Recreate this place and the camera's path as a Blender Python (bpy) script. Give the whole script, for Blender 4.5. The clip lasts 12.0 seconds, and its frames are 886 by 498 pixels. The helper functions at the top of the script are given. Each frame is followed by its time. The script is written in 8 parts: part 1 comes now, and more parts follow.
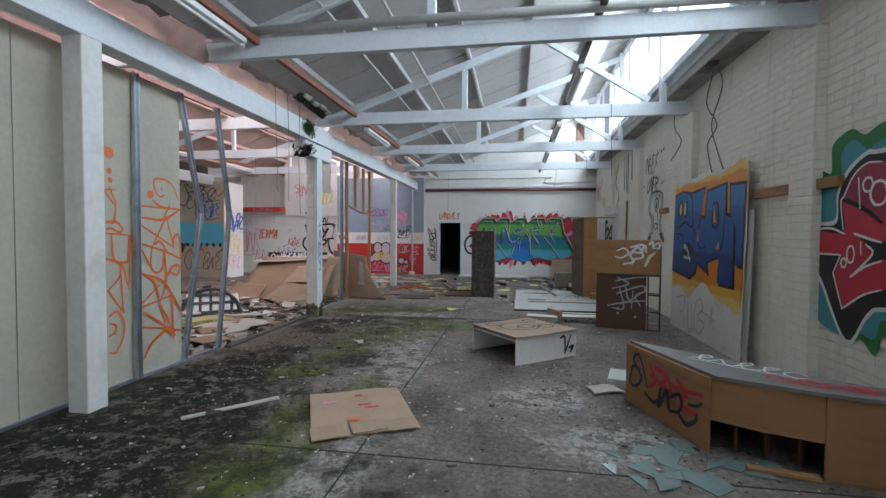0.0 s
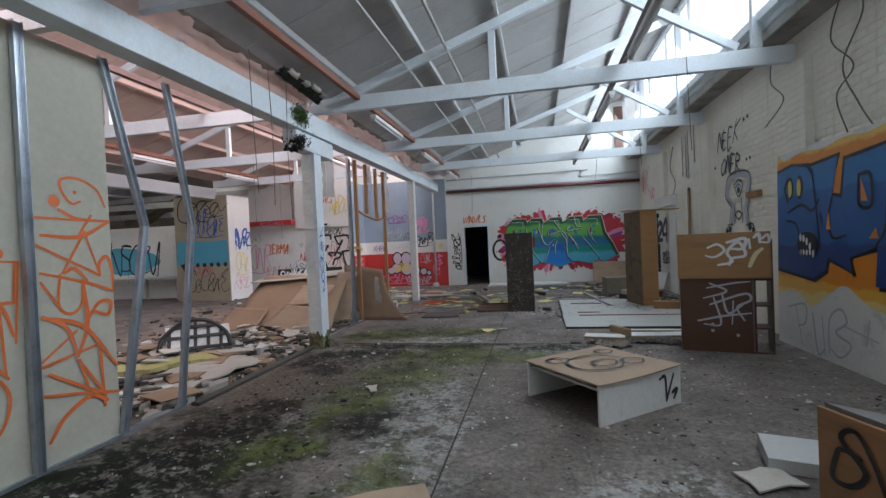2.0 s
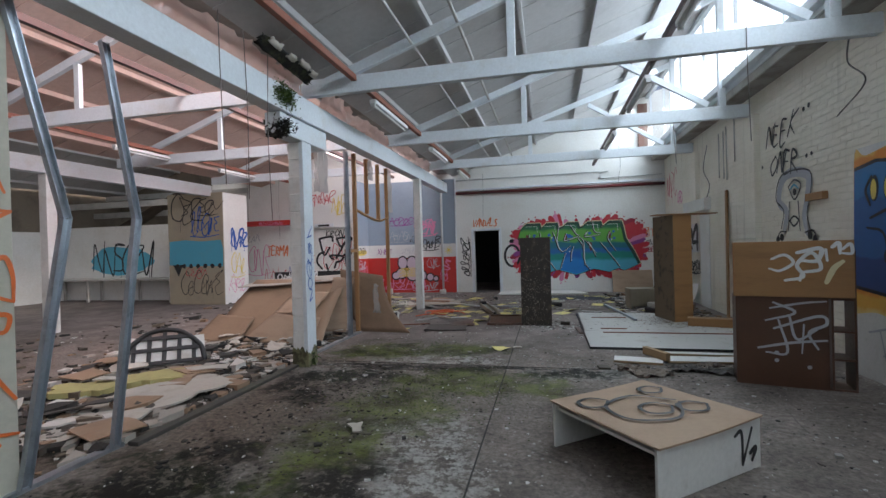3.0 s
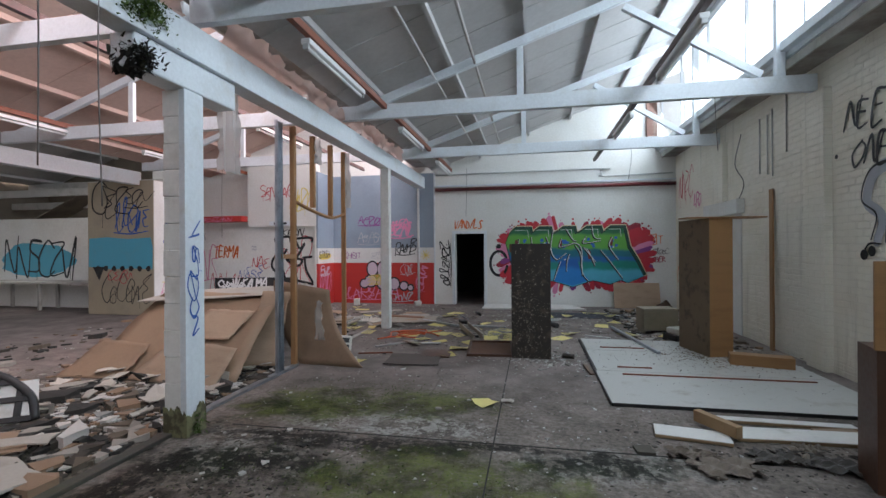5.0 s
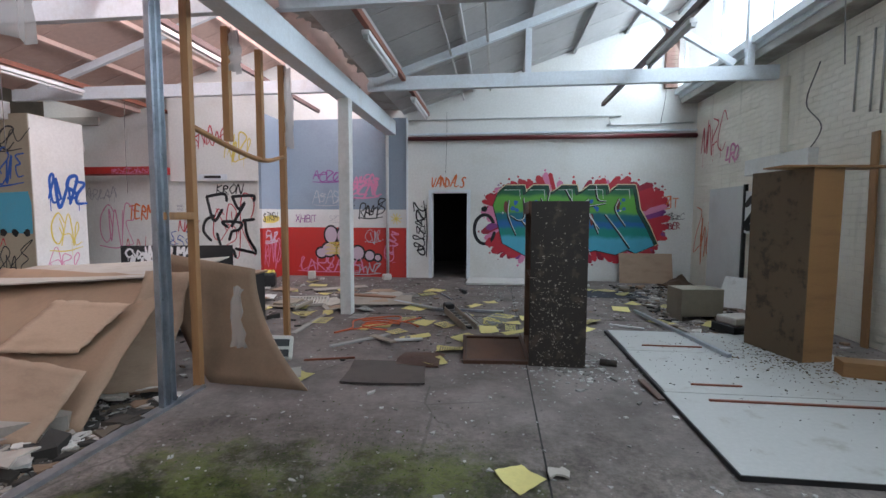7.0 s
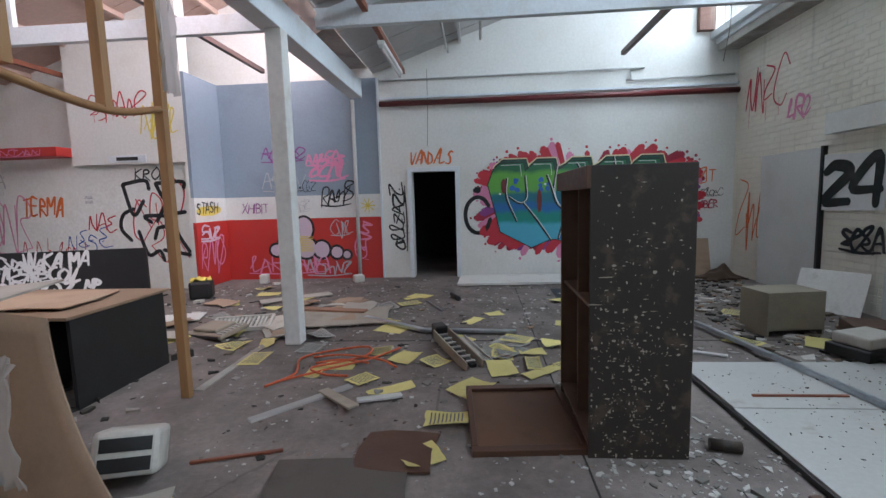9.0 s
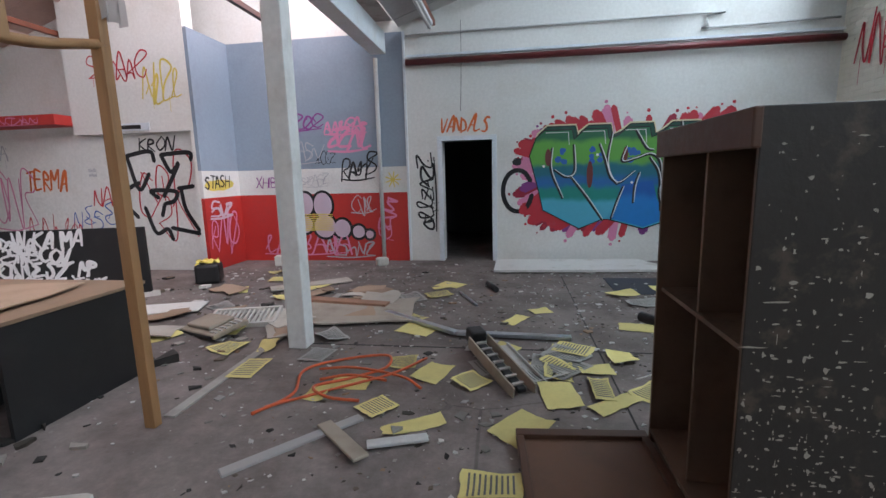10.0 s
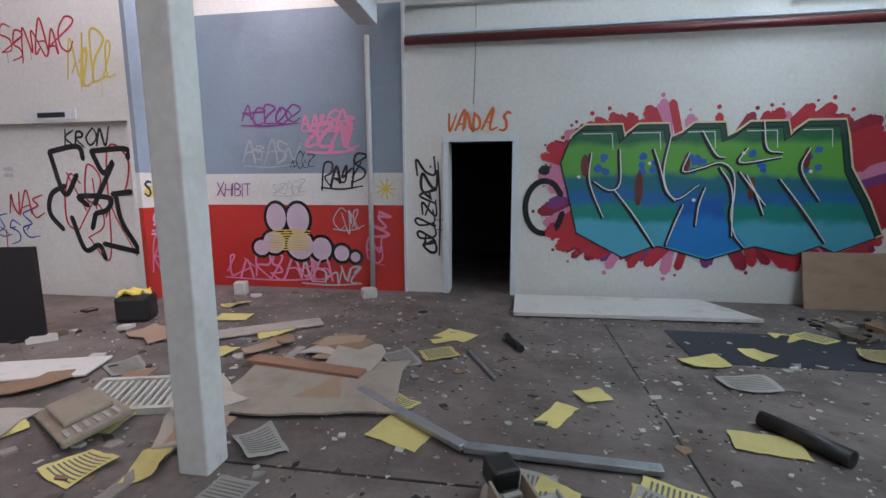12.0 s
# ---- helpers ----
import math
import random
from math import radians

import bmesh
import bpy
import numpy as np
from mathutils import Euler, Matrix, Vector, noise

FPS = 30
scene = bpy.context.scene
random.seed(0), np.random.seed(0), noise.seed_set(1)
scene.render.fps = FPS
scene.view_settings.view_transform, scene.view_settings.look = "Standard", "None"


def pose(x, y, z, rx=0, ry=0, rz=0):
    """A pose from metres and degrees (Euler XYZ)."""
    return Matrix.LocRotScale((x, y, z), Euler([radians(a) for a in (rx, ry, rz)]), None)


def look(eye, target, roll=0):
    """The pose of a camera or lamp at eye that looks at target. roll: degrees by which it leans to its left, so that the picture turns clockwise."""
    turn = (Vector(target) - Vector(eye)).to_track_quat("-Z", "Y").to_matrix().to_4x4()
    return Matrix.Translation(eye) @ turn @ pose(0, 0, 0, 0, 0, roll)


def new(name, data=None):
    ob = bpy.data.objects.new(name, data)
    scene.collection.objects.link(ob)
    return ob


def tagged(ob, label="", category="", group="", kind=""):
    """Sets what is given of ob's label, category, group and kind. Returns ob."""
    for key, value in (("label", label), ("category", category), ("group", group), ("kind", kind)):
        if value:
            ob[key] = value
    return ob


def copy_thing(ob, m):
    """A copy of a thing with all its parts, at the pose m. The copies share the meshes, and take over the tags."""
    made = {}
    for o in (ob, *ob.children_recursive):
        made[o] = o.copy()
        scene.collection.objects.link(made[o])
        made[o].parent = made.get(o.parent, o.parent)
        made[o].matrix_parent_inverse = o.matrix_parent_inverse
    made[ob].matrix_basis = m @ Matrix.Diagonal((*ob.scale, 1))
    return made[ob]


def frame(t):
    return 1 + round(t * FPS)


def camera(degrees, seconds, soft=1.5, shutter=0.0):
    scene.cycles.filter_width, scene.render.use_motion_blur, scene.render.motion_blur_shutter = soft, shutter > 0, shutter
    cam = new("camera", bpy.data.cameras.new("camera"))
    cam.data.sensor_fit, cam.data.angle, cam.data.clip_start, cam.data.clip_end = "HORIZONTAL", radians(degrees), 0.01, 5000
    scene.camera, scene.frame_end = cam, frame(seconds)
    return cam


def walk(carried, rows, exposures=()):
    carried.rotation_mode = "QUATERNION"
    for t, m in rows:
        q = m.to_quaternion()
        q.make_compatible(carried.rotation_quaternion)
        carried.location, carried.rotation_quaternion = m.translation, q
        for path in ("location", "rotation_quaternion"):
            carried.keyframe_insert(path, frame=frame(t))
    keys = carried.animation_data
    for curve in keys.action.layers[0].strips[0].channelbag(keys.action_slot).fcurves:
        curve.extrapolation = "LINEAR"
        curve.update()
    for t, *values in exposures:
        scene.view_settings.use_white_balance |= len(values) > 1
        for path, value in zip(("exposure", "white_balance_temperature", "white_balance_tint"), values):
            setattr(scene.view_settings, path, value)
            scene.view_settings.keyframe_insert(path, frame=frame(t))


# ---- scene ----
cam = camera(88.8, 12.0)
METRES, EYE, TILT, LEAN, TURN = 11.8, 1.57, 0.0, 0.0, 9.1
ROWS = [
    (0.0, 0.0, 0.0, 0.0, 0.01, -1.83, -0.37),
    (0.5, -0.0075, 0.0316, -0.0033, 0.57, -1.85, 0.55),
    (1.0, -0.0048, 0.0674, -0.0049, 1.56, -2.34, 0.95),
    (1.5, -0.0022, 0.0998, -0.0018, 3.67, -2.58, 1.76),
    (2.0, -0.0117, 0.1453, -0.0022, 2.74, -0.87, 2.61),
    (2.5, -0.0065, 0.1859, 0.0004, 3.85, -1.25, 2.43),
    (3.0, -0.0121, 0.2273, -0.0024, 3.95, -0.3, 1.59),
    (5.0, -0.0033, 0.4014, 0.0023, 2.01, -0.01, 0.39),
    (5.5, -0.0155, 0.4481, -0.0008, 0.87, -1.8, 0.02),
    (6.0, -0.0153, 0.4943, -0.0039, 0.04, -3.79, -0.66),
    (6.5, -0.0232, 0.5378, -0.0055, -1.22, -4.45, -0.59),
    (7.0, -0.0283, 0.587, -0.0033, -2.38, -4.39, -0.19),
    (9.0, -0.0228, 0.7616, -0.0054, -4.65, -6.32, 1.55),
    (9.5, -0.0163, 0.8061, -0.0057, -3.98, -8.52, 1.96),
    (10.0, -0.0227, 0.8454, -0.0072, -0.92, -9.37, 1.49),
    (10.5, -0.0245, 0.8899, -0.009, -4.8, -10.75, 0.63),
    (11.0, -0.024, 0.9236, -0.0089, -2.41, -10.97, 0.89),
    (11.5, -0.0343, 0.9633, -0.0091, -2.8, -7.66, 1.59),
    (12.0, -0.0203, 0.9866, -0.0069, -0.14, -8.2, 0.19),
]
walk(cam, [(t, pose(0, 0, EYE, TILT, LEAN, TURN) @ pose(METRES * x, METRES * y, METRES * z, 90 + pitch, roll, yaw)) for t, x, y, z, yaw, pitch, roll in ROWS], [(0.0, 0.64, 6200, 11), (1.5, 0.6, 6200, 11), (2.5, 0.36, 6200, 11), (3.2, 0.5, 6200, 11), (5.0, 0.52, 6200, 11), (6.0, 0.62, 6150, 11), (7.0, 0.7, 6100, 11), (9.0, 0.7, 6100, 11), (10.5, 0.8, 6100, 11), (11.5, 0.92, 6150, 11), (12.0, 0.66, 6100, 11)])

# ---- light ----
world = bpy.data.worlds.new("sky")
scene.world = world
world.use_nodes = True
wn = world.node_tree.nodes
wsky = wn.new("ShaderNodeTexSky")
wsky.sky_type = "NISHITA"
wsky.sun_disc = False
wsky.sun_elevation, wsky.sun_rotation = radians(48), radians(100)
wsky.air_density, wsky.dust_density, wsky.ozone_density = 0.6, 9.0, 0.5
wn["Background"].inputs[1].default_value = 0.14
world.node_tree.links.new(wsky.outputs[0], wn["Background"].inputs[0])
sun = new("sun", bpy.data.lights.new("sun", "SUN"))
sun.data.energy, sun.data.angle, sun.data.color = 0.9, radians(25), (1.0, 0.96, 0.9)
sun.matrix_world = look((30, 5, 33), (0, 6, 0))


def sky_window(x, y0, y1, z0, z1, power, colour):
    """An area lamp in a clerestory's opening, for the sky's light, that shines to the west."""
    lamp = bpy.data.lights.new("clerestory_light", "AREA")
    lamp.shape, lamp.size, lamp.size_y, lamp.energy, lamp.color = "RECTANGLE", y1 - y0, z1 - z0, power, colour
    ob = new("clerestory_light", lamp)
    ob.matrix_world = look((x, (y0 + y1) / 2, (z0 + z1) / 2), (x - 3, (y0 + y1) / 2, (z0 + z1) / 2 - 1.9))
    return ob


sky_window(2.465, -4.7, 17.45, 4.285, 5.855, 430, (0.80, 0.92, 1.0))
sky_window(-4.235, -4.7, 17.45, 4.285, 5.855, 590, (0.92, 0.90, 0.95))
# lamp added to brighten the far west bay; its clerestory is assumed
sky_window(-10.935, -4.7, 15.2, 4.285, 5.855, 38, (0.80, 0.92, 1.0))


# ---- materials ----
def shader(name):
    m = bpy.data.materials.new(name)
    m.use_nodes = True
    nt = m.node_tree
    return m, nt, nt.nodes["Principled BSDF"]


def node(nt, kind, **values):
    n = nt.nodes.new(kind)
    for k, v in values.items():
        n.inputs[k.replace("_", " ")].default_value = v
    return n


def noise_of(nt, coord, scale, detail=4.0, rough=0.55):
    n = node(nt, "ShaderNodeTexNoise", Scale=scale, Detail=detail, Roughness=rough)
    nt.links.new(coord, n.inputs["Vector"])
    return n.outputs["Fac"]


def noise_node(nt, coord, scale):
    n = node(nt, "ShaderNodeTexNoise", Scale=scale, Detail=3.0)
    nt.links.new(coord, n.inputs["Vector"])
    return n.outputs["Color"]


def ramp(nt, value, low, high, smooth=True):
    n = node(nt, "ShaderNodeMapRange")
    n.interpolation_type = "SMOOTHSTEP" if smooth else "LINEAR"
    n.inputs["From Min"].default_value, n.inputs["From Max"].default_value = low, high
    nt.links.new(value, n.inputs["Value"])
    return n.outputs["Result"]


def mix(nt, fac, a, b, mode="MIX"):
    n = nt.nodes.new("ShaderNodeMix")
    n.data_type, n.blend_type = "RGBA", mode
    for socket, v in ((n.inputs[0], fac), (n.inputs[6], a), (n.inputs[7], b)):
        if isinstance(v, (int, float)):
            socket.default_value = v
        elif isinstance(v, tuple):
            socket.default_value = (*v[:3], 1)
        else:
            nt.links.new(v, socket)
    return n.outputs[2]


def maths(nt, op, a, b=0.0):
    n = nt.nodes.new("ShaderNodeMath")
    n.operation = op
    for socket, v in zip(n.inputs, (a, b)):
        if isinstance(v, (int, float)):
            socket.default_value = v
        else:
            nt.links.new(v, socket)
    return n.outputs[0]


def coords(nt, world_space=True):
    if world_space:
        return nt.nodes.new("ShaderNodeNewGeometry").outputs["Position"]
    return nt.nodes.new("ShaderNodeTexCoord").outputs["Object"]


def bump(nt, p, height, strength, distance=0.01):
    b = node(nt, "ShaderNodeBump", Strength=strength, Distance=distance)
    nt.links.new(height, b.inputs["Height"])
    nt.links.new(b.outputs[0], p.inputs["Normal"])


def surface(name, base, stain, rough=0.7, scale=2.0, amount=0.6, fine=40.0, relief=0.25, metal=0.0, low=0.45, high=0.75, stretch=None, vary=0.0, space=True):
    """Two scales of variation: broad stains and a fine grain, with relief."""
    m, nt, p = shader(name)
    c = coords(nt, space)
    if stretch:
        mp = node(nt, "ShaderNodeMapping", Scale=stretch)
        nt.links.new(c, mp.inputs["Vector"])
        c = mp.outputs[0]
    broad = noise_of(nt, c, scale, 6.0, 0.62)
    grain = noise_of(nt, c, fine, 4.0, 0.6)
    col = mix(nt, maths(nt, "MULTIPLY", ramp(nt, broad, low, high), amount), base, stain)
    tone = ramp(nt, grain, 0.2, 0.8, False)
    col = mix(nt, 0.22, col, mix(nt, tone, (0.25, 0.25, 0.25), (1.0, 1.0, 1.0)), "MULTIPLY")
    if vary:
        info = nt.nodes.new("ShaderNodeObjectInfo")
        hsv = nt.nodes.new("ShaderNodeHueSaturation")
        nt.links.new(maths(nt, "ADD", maths(nt, "MULTIPLY", info.outputs["Random"], vary), 1 - vary * 0.6), hsv.inputs["Value"])
        nt.links.new(col, hsv.inputs["Color"])
        col = hsv.outputs[0]
    nt.links.new(col, p.inputs["Base Color"])
    nt.links.new(ramp(nt, broad, 0.2, 0.8, False), node(nt, "ShaderNodeMath").inputs[0])
    r = nt.nodes.new("ShaderNodeMapRange")
    r.inputs["To Min"].default_value, r.inputs["To Max"].default_value = max(0.05, rough - 0.15), min(1, rough + 0.15)
    nt.links.new(grain, r.inputs["Value"])
    nt.links.new(r.outputs[0], p.inputs["Roughness"])
    p.inputs["Metallic"].default_value = metal
    bump(nt, p, maths(nt, "ADD", grain, broad), relief, 0.006)
    return m


def painted_brick(name, base, stain, joint=0.5, along="y"):
    """Painted brickwork: courses 86 mm high in relief under thick paint, with damp stains."""
    m, nt, p = shader(name)
    c = coords(nt)
    sep = nt.nodes.new("ShaderNodeSeparateXYZ")
    nt.links.new(c, sep.inputs[0])
    com = nt.nodes.new("ShaderNodeCombineXYZ")
    nt.links.new(sep.outputs[{"x": 0, "y": 1}[along]], com.inputs[0])
    nt.links.new(sep.outputs[2], com.inputs[1])
    bricks = node(nt, "ShaderNodeTexBrick", Scale=1.0, Mortar_Size=0.007, Mortar_Smooth=0.6, Brick_Width=0.24, Row_Height=0.086)
    wave = mix(nt, 0.018, com.outputs[0], noise_node(nt, c, 3.0), "ADD")
    nt.links.new(wave, bricks.inputs["Vector"])
    broad = noise_of(nt, c, 0.9, 6.0, 0.65)
    grain = noise_of(nt, c, 26.0, 5.0, 0.65)
    mp = node(nt, "ShaderNodeMapping", Scale=(6.0, 6.0, 0.5))
    nt.links.new(c, mp.inputs["Vector"])
    streak = noise_of(nt, mp.outputs[0], 1.0, 4.0, 0.6)
    col = mix(nt, maths(nt, "MULTIPLY", ramp(nt, broad, 0.42, 0.72), 0.65), base, stain)
    col = mix(nt, maths(nt, "MULTIPLY", ramp(nt, streak, 0.55, 0.8), 0.35), col, (0.33, 0.30, 0.25))
    chips = ramp(nt, noise_of(nt, c, 7.0, 6.0, 0.7), 0.68, 0.72)
    col = mix(nt, maths(nt, "MULTIPLY", chips, 0.6), col, (0.42, 0.36, 0.29))
    col = mix(nt, maths(nt, "MULTIPLY", bricks.outputs["Fac"], 0.10), col, (0.3, 0.27, 0.22))
    nt.links.new(col, p.inputs["Base Color"])
    p.inputs["Roughness"].default_value = 0.75
    lay = node(nt, "ShaderNodeMapping", Scale=(2.2, 2.2, 15.0))
    nt.links.new(c, lay.inputs["Vector"])
    drag = noise_of(nt, lay.outputs[0], 1.0, 7.0, 0.7)
    # darker streaks: paint chips, plus thin relief shadows put into the colour
    nick_and_shade = maths(nt, "MULTIPLY", ramp(nt, drag, 0.64, 0.70), ramp(nt, broad, 0.42, 0.6))
    col = mix(nt, maths(nt, "MULTIPLY", nick_and_shade, 0.45), col, (0.30, 0.265, 0.21))
    nt.links.new(col, p.inputs["Base Color"])
    h = maths(nt, "ADD", maths(nt, "MULTIPLY", bricks.outputs["Fac"], -joint), maths(nt, "ADD", maths(nt, "MULTIPLY", grain, 0.5), maths(nt, "MULTIPLY", drag, 1.1)))
    bump(nt, p, h, 1.0, 0.016)
    return m


def concrete_floor():
    """Worn grey concrete with damp dark stains, pale scuffs and a mossy strip by the leaking valley."""
    m, nt, p = shader("concrete_floor")
    c = coords(nt)
    sep = nt.nodes.new("ShaderNodeSeparateXYZ")
    nt.links.new(c, sep.inputs[0])
    broad = noise_of(nt, c, 0.8, 8.0, 0.65)
    mid = noise_of(nt, c, 3.2, 8.0, 0.68)
    grain = noise_of(nt, c, 38.0, 6.0, 0.7)
    speck = noise_of(nt, c, 16.0, 3.0, 0.5)
    rough_n = maths(nt, "MULTIPLY", maths(nt, "SUBTRACT", maths(nt, "ADD", maths(nt, "MULTIPLY", mid, 0.6), maths(nt, "MULTIPLY", broad, 0.6)), 0.6), 3.2)

    def spot(x0, y0, rx, ry):
        """A stain of its own shape round a place on the slab."""
        mp = node(nt, "ShaderNodeMapping", Location=(-x0 / rx, -y0 / ry, 0), Scale=(1 / rx, 1 / ry, 0))
        nt.links.new(c, mp.inputs["Vector"])
        ln = nt.nodes.new("ShaderNodeVectorMath")
        ln.operation = "LENGTH"
        nt.links.new(mp.outputs[0], ln.inputs[0])
        return ramp(nt, maths(nt, "ADD", ln.outputs["Value"], rough_n), 1.25, 0.55)

    def spots(*list_of):
        out = spot(*list_of[0])
        for s in list_of[1:]:
            out = maths(nt, "MAXIMUM", out, spot(*s))
        return out

    col = mix(nt, ramp(nt, broad, 0.3, 0.7), (0.122, 0.106, 0.096), (0.215, 0.19, 0.172))
    col = mix(nt, maths(nt, "MULTIPLY", ramp(nt, mid, 0.54, 0.74), 0.4), col, (0.25, 0.24, 0.23))
    col = mix(nt, maths(nt, "MULTIPLY", ramp(nt, grain, 0.5, 0.75), 0.5), col, (0.04, 0.038, 0.036))
    worn = noise_of(nt, c, 1.7, 9.0, 0.7)
    col = mix(nt, 0.75, col, mix(nt, ramp(nt, worn, 0.34, 0.66), (0.72, 0.70, 0.68), (1.3, 1.27, 1.25)), "MULTIPLY")
    scuff = maths(nt, "MULTIPLY", ramp(nt, noise_of(nt, c, 11.0, 9.0, 0.8), 0.56, 0.66), ramp(nt, worn, 0.45, 0.6))
    col = mix(nt, maths(nt, "MULTIPLY", scuff, 0.45), col, (0.30, 0.285, 0.27))
    fine = noise_of(nt, c, 22.0, 9.0, 0.75)
    col = mix(nt, 0.8, col, mix(nt, ramp(nt, fine, 0.36, 0.64), (0.62, 0.61, 0.60), (1.38, 1.37, 1.36)), "MULTIPLY")
    # lighter from about y 9, darker again from about y 12
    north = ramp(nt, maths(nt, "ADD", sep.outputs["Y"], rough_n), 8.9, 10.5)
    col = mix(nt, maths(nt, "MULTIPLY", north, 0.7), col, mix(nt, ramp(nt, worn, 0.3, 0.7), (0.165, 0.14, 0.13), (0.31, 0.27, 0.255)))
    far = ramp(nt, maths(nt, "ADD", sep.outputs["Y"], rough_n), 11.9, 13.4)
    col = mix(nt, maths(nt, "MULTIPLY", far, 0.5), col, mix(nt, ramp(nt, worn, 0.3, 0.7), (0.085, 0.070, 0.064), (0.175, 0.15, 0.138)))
    brown = spots((-3.3, 6.1, 0.6, 1.7), (-3.4, 8.3, 0.4, 0.4), (-5.5, 6.5, 1.6, 2.5))
    col = mix(nt, maths(nt, "MULTIPLY", brown, 0.7), col, mix(nt, ramp(nt, fine, 0.35, 0.65), (0.075, 0.058, 0.044), (0.19, 0.15, 0.115)))
    pale = spots((-1.55, 6.2, 0.45, 0.55), (-1.45, 5.0, 0.45, 1.2), (-1.25, 2.8, 0.35, 1.0), (-2.05, 8.6, 1.2, 0.26), (-3.1, 7.9, 0.7, 0.45), (0.25, 4.4, 0.5, 0.4), (0.7, 3.5, 0.6, 0.35), (-2.9, 4.4, 0.6, 0.4), (-0.3, 8.15, 0.8, 0.3))
    flake = ramp(nt, noise_of(nt, c, 5.5, 12.0, 0.78), 0.46, 0.54)
    col = mix(nt, maths(nt, "MULTIPLY", maths(nt, "MULTIPLY", pale, flake), 0.78), col, mix(nt, ramp(nt, fine, 0.3, 0.7), (0.26, 0.25, 0.23), (0.46, 0.45, 0.42)))
    zone = spots((-3.0, 2.5, 1.9, 2.7), (-2.3, 1.6, 1.2, 1.2), (-3.3, 4.0, 1.0, 1.4), (-2.85, 4.7, 1.05, 0.9), (-3.3, 1.0, 1.2, 1.3), (-4.6, 7.4, 0.7, 2.2), (-3.0, 7.75, 0.9, 0.4), (-0.3, 8.15, 0.7, 0.22), (-3.2, 8.9, 0.6, 0.3))
    clot = ramp(nt, noise_of(nt, c, 6.5, 12.0, 0.78), 0.51, 0.56)
    col = mix(nt, maths(nt, "MULTIPLY", zone, maths(nt, "SUBTRACT", 0.97, maths(nt, "MULTIPLY", clot, 0.5))), col, mix(nt, clot, mix(nt, ramp(nt, worn, 0.42, 0.6), (0.007, 0.007, 0.006), (0.012, 0.018, 0.008)), (0.10, 0.098, 0.078)))
    black = maths(nt, "MULTIPLY", spots((-3.15, 7.0, 0.32, 0.3), (-3.0, 5.65, 0.32, 0.2), (-2.4, 8.2, 1.3, 0.17), (-2.0, 5.4, 0.3, 0.4), (-0.9, 8.3, 0.9, 0.08), (-3.5, 7.4, 0.2, 0.5)), ramp(nt, noise_of(nt, c, 9.0, 10.0, 0.75), 0.40, 0.5))
    col = mix(nt, maths(nt, "MULTIPLY", black, 0.94), col, (0.011, 0.010, 0.008))
    wet = maths(nt, "MAXIMUM", black, maths(nt, "MULTIPLY", zone, maths(nt, "SUBTRACT", 1.0, clot)))
    moss = maths(nt, "MULTIPLY", spots((-1.72, 2.9, 0.36, 0.95), (-1.55, 4.55, 0.25, 0.4), (-2.3, 5.95, 0.45, 0.5), (-1.95, 6.8, 0.6, 0.65), (-1.5, 7.7, 0.8, 0.5), (-3.0, 9.05, 0.8, 0.5), (-1.9, 9.3, 0.7, 0.4), (-2.45, 4.85, 0.35, 0.5), (-1.8, 3.6, 0.3, 0.6), (-0.7, 7.6, 0.4, 0.3)), ramp(nt, grain, 0.3, 0.5))
    moss = maths(nt, "MULTIPLY", moss, maths(nt, "SUBTRACT", 1.0, maths(nt, "MULTIPLY", ramp(nt, noise_of(nt, c, 5.0, 10.0, 0.75), 0.52, 0.62), 0.7)))
    col = mix(nt, maths(nt, "MULTIPLY", moss, 0.74), col, mix(nt, ramp(nt, noise_of(nt, c, 2.6, 9.0, 0.7), 0.4, 0.62), (0.032, 0.042, 0.011), (0.16, 0.185, 0.05)))
    dots = maths(nt, "MULTIPLY", ramp(nt, speck, 0.69, 0.72), maths(nt, "SUBTRACT", 1.0, maths(nt, "MULTIPLY", zone, 0.8)))
    col = mix(nt, maths(nt, "MULTIPLY", dots, 0.5), col, (0.45, 0.44, 0.42))
    crack = node(nt, "ShaderNodeTexVoronoi", Scale=0.55)
    crack.feature = "DISTANCE_TO_EDGE"
    warped = mix(nt, 0.12, c, mix(nt, 1.0, noise_of(nt, c, 2.5, 5.0), c, "ADD"))
    nt.links.new(warped, crack.inputs["Vector"])
    line = maths(nt, "MULTIPLY", ramp(nt, crack.outputs["Distance"], 0.006, 0.002), ramp(nt, broad, 0.5, 0.56))
    col = mix(nt, maths(nt, "MULTIPLY", line, 0.3), col, (0.02, 0.02, 0.02))
    nt.links.new(col, p.inputs["Base Color"])
    nt.links.new(maths(nt, "SUBTRACT", 0.76, maths(nt, "MULTIPLY", wet, 0.1)), p.inputs["Roughness"])
    p.inputs["Specular IOR Level"].default_value = 0.16
    bump(nt, p, maths(nt, "ADD", maths(nt, "MULTIPLY", grain, 0.7), maths(nt, "ADD", mid, maths(nt, "MULTIPLY", moss, 0.8))), 0.5, 0.012)
    return m


def clear(name, colour):
    """A thin translucent pane or film that lets light straight through, with a slight gloss."""
    m, nt, p = shader(name)
    tr = nt.nodes.new("ShaderNodeBsdfTransparent")
    tr.inputs[0].default_value = (*colour, 1)
    gl = node(nt, "ShaderNodeBsdfGlossy", Roughness=0.08)
    mx = node(nt, "ShaderNodeMixShader", Fac=0.06)
    nt.links.new(tr.outputs[0], mx.inputs[1])
    nt.links.new(gl.outputs[0], mx.inputs[2])
    nt.links.new(mx.outputs[0], nt.nodes["Material Output"].inputs[0])
    return m


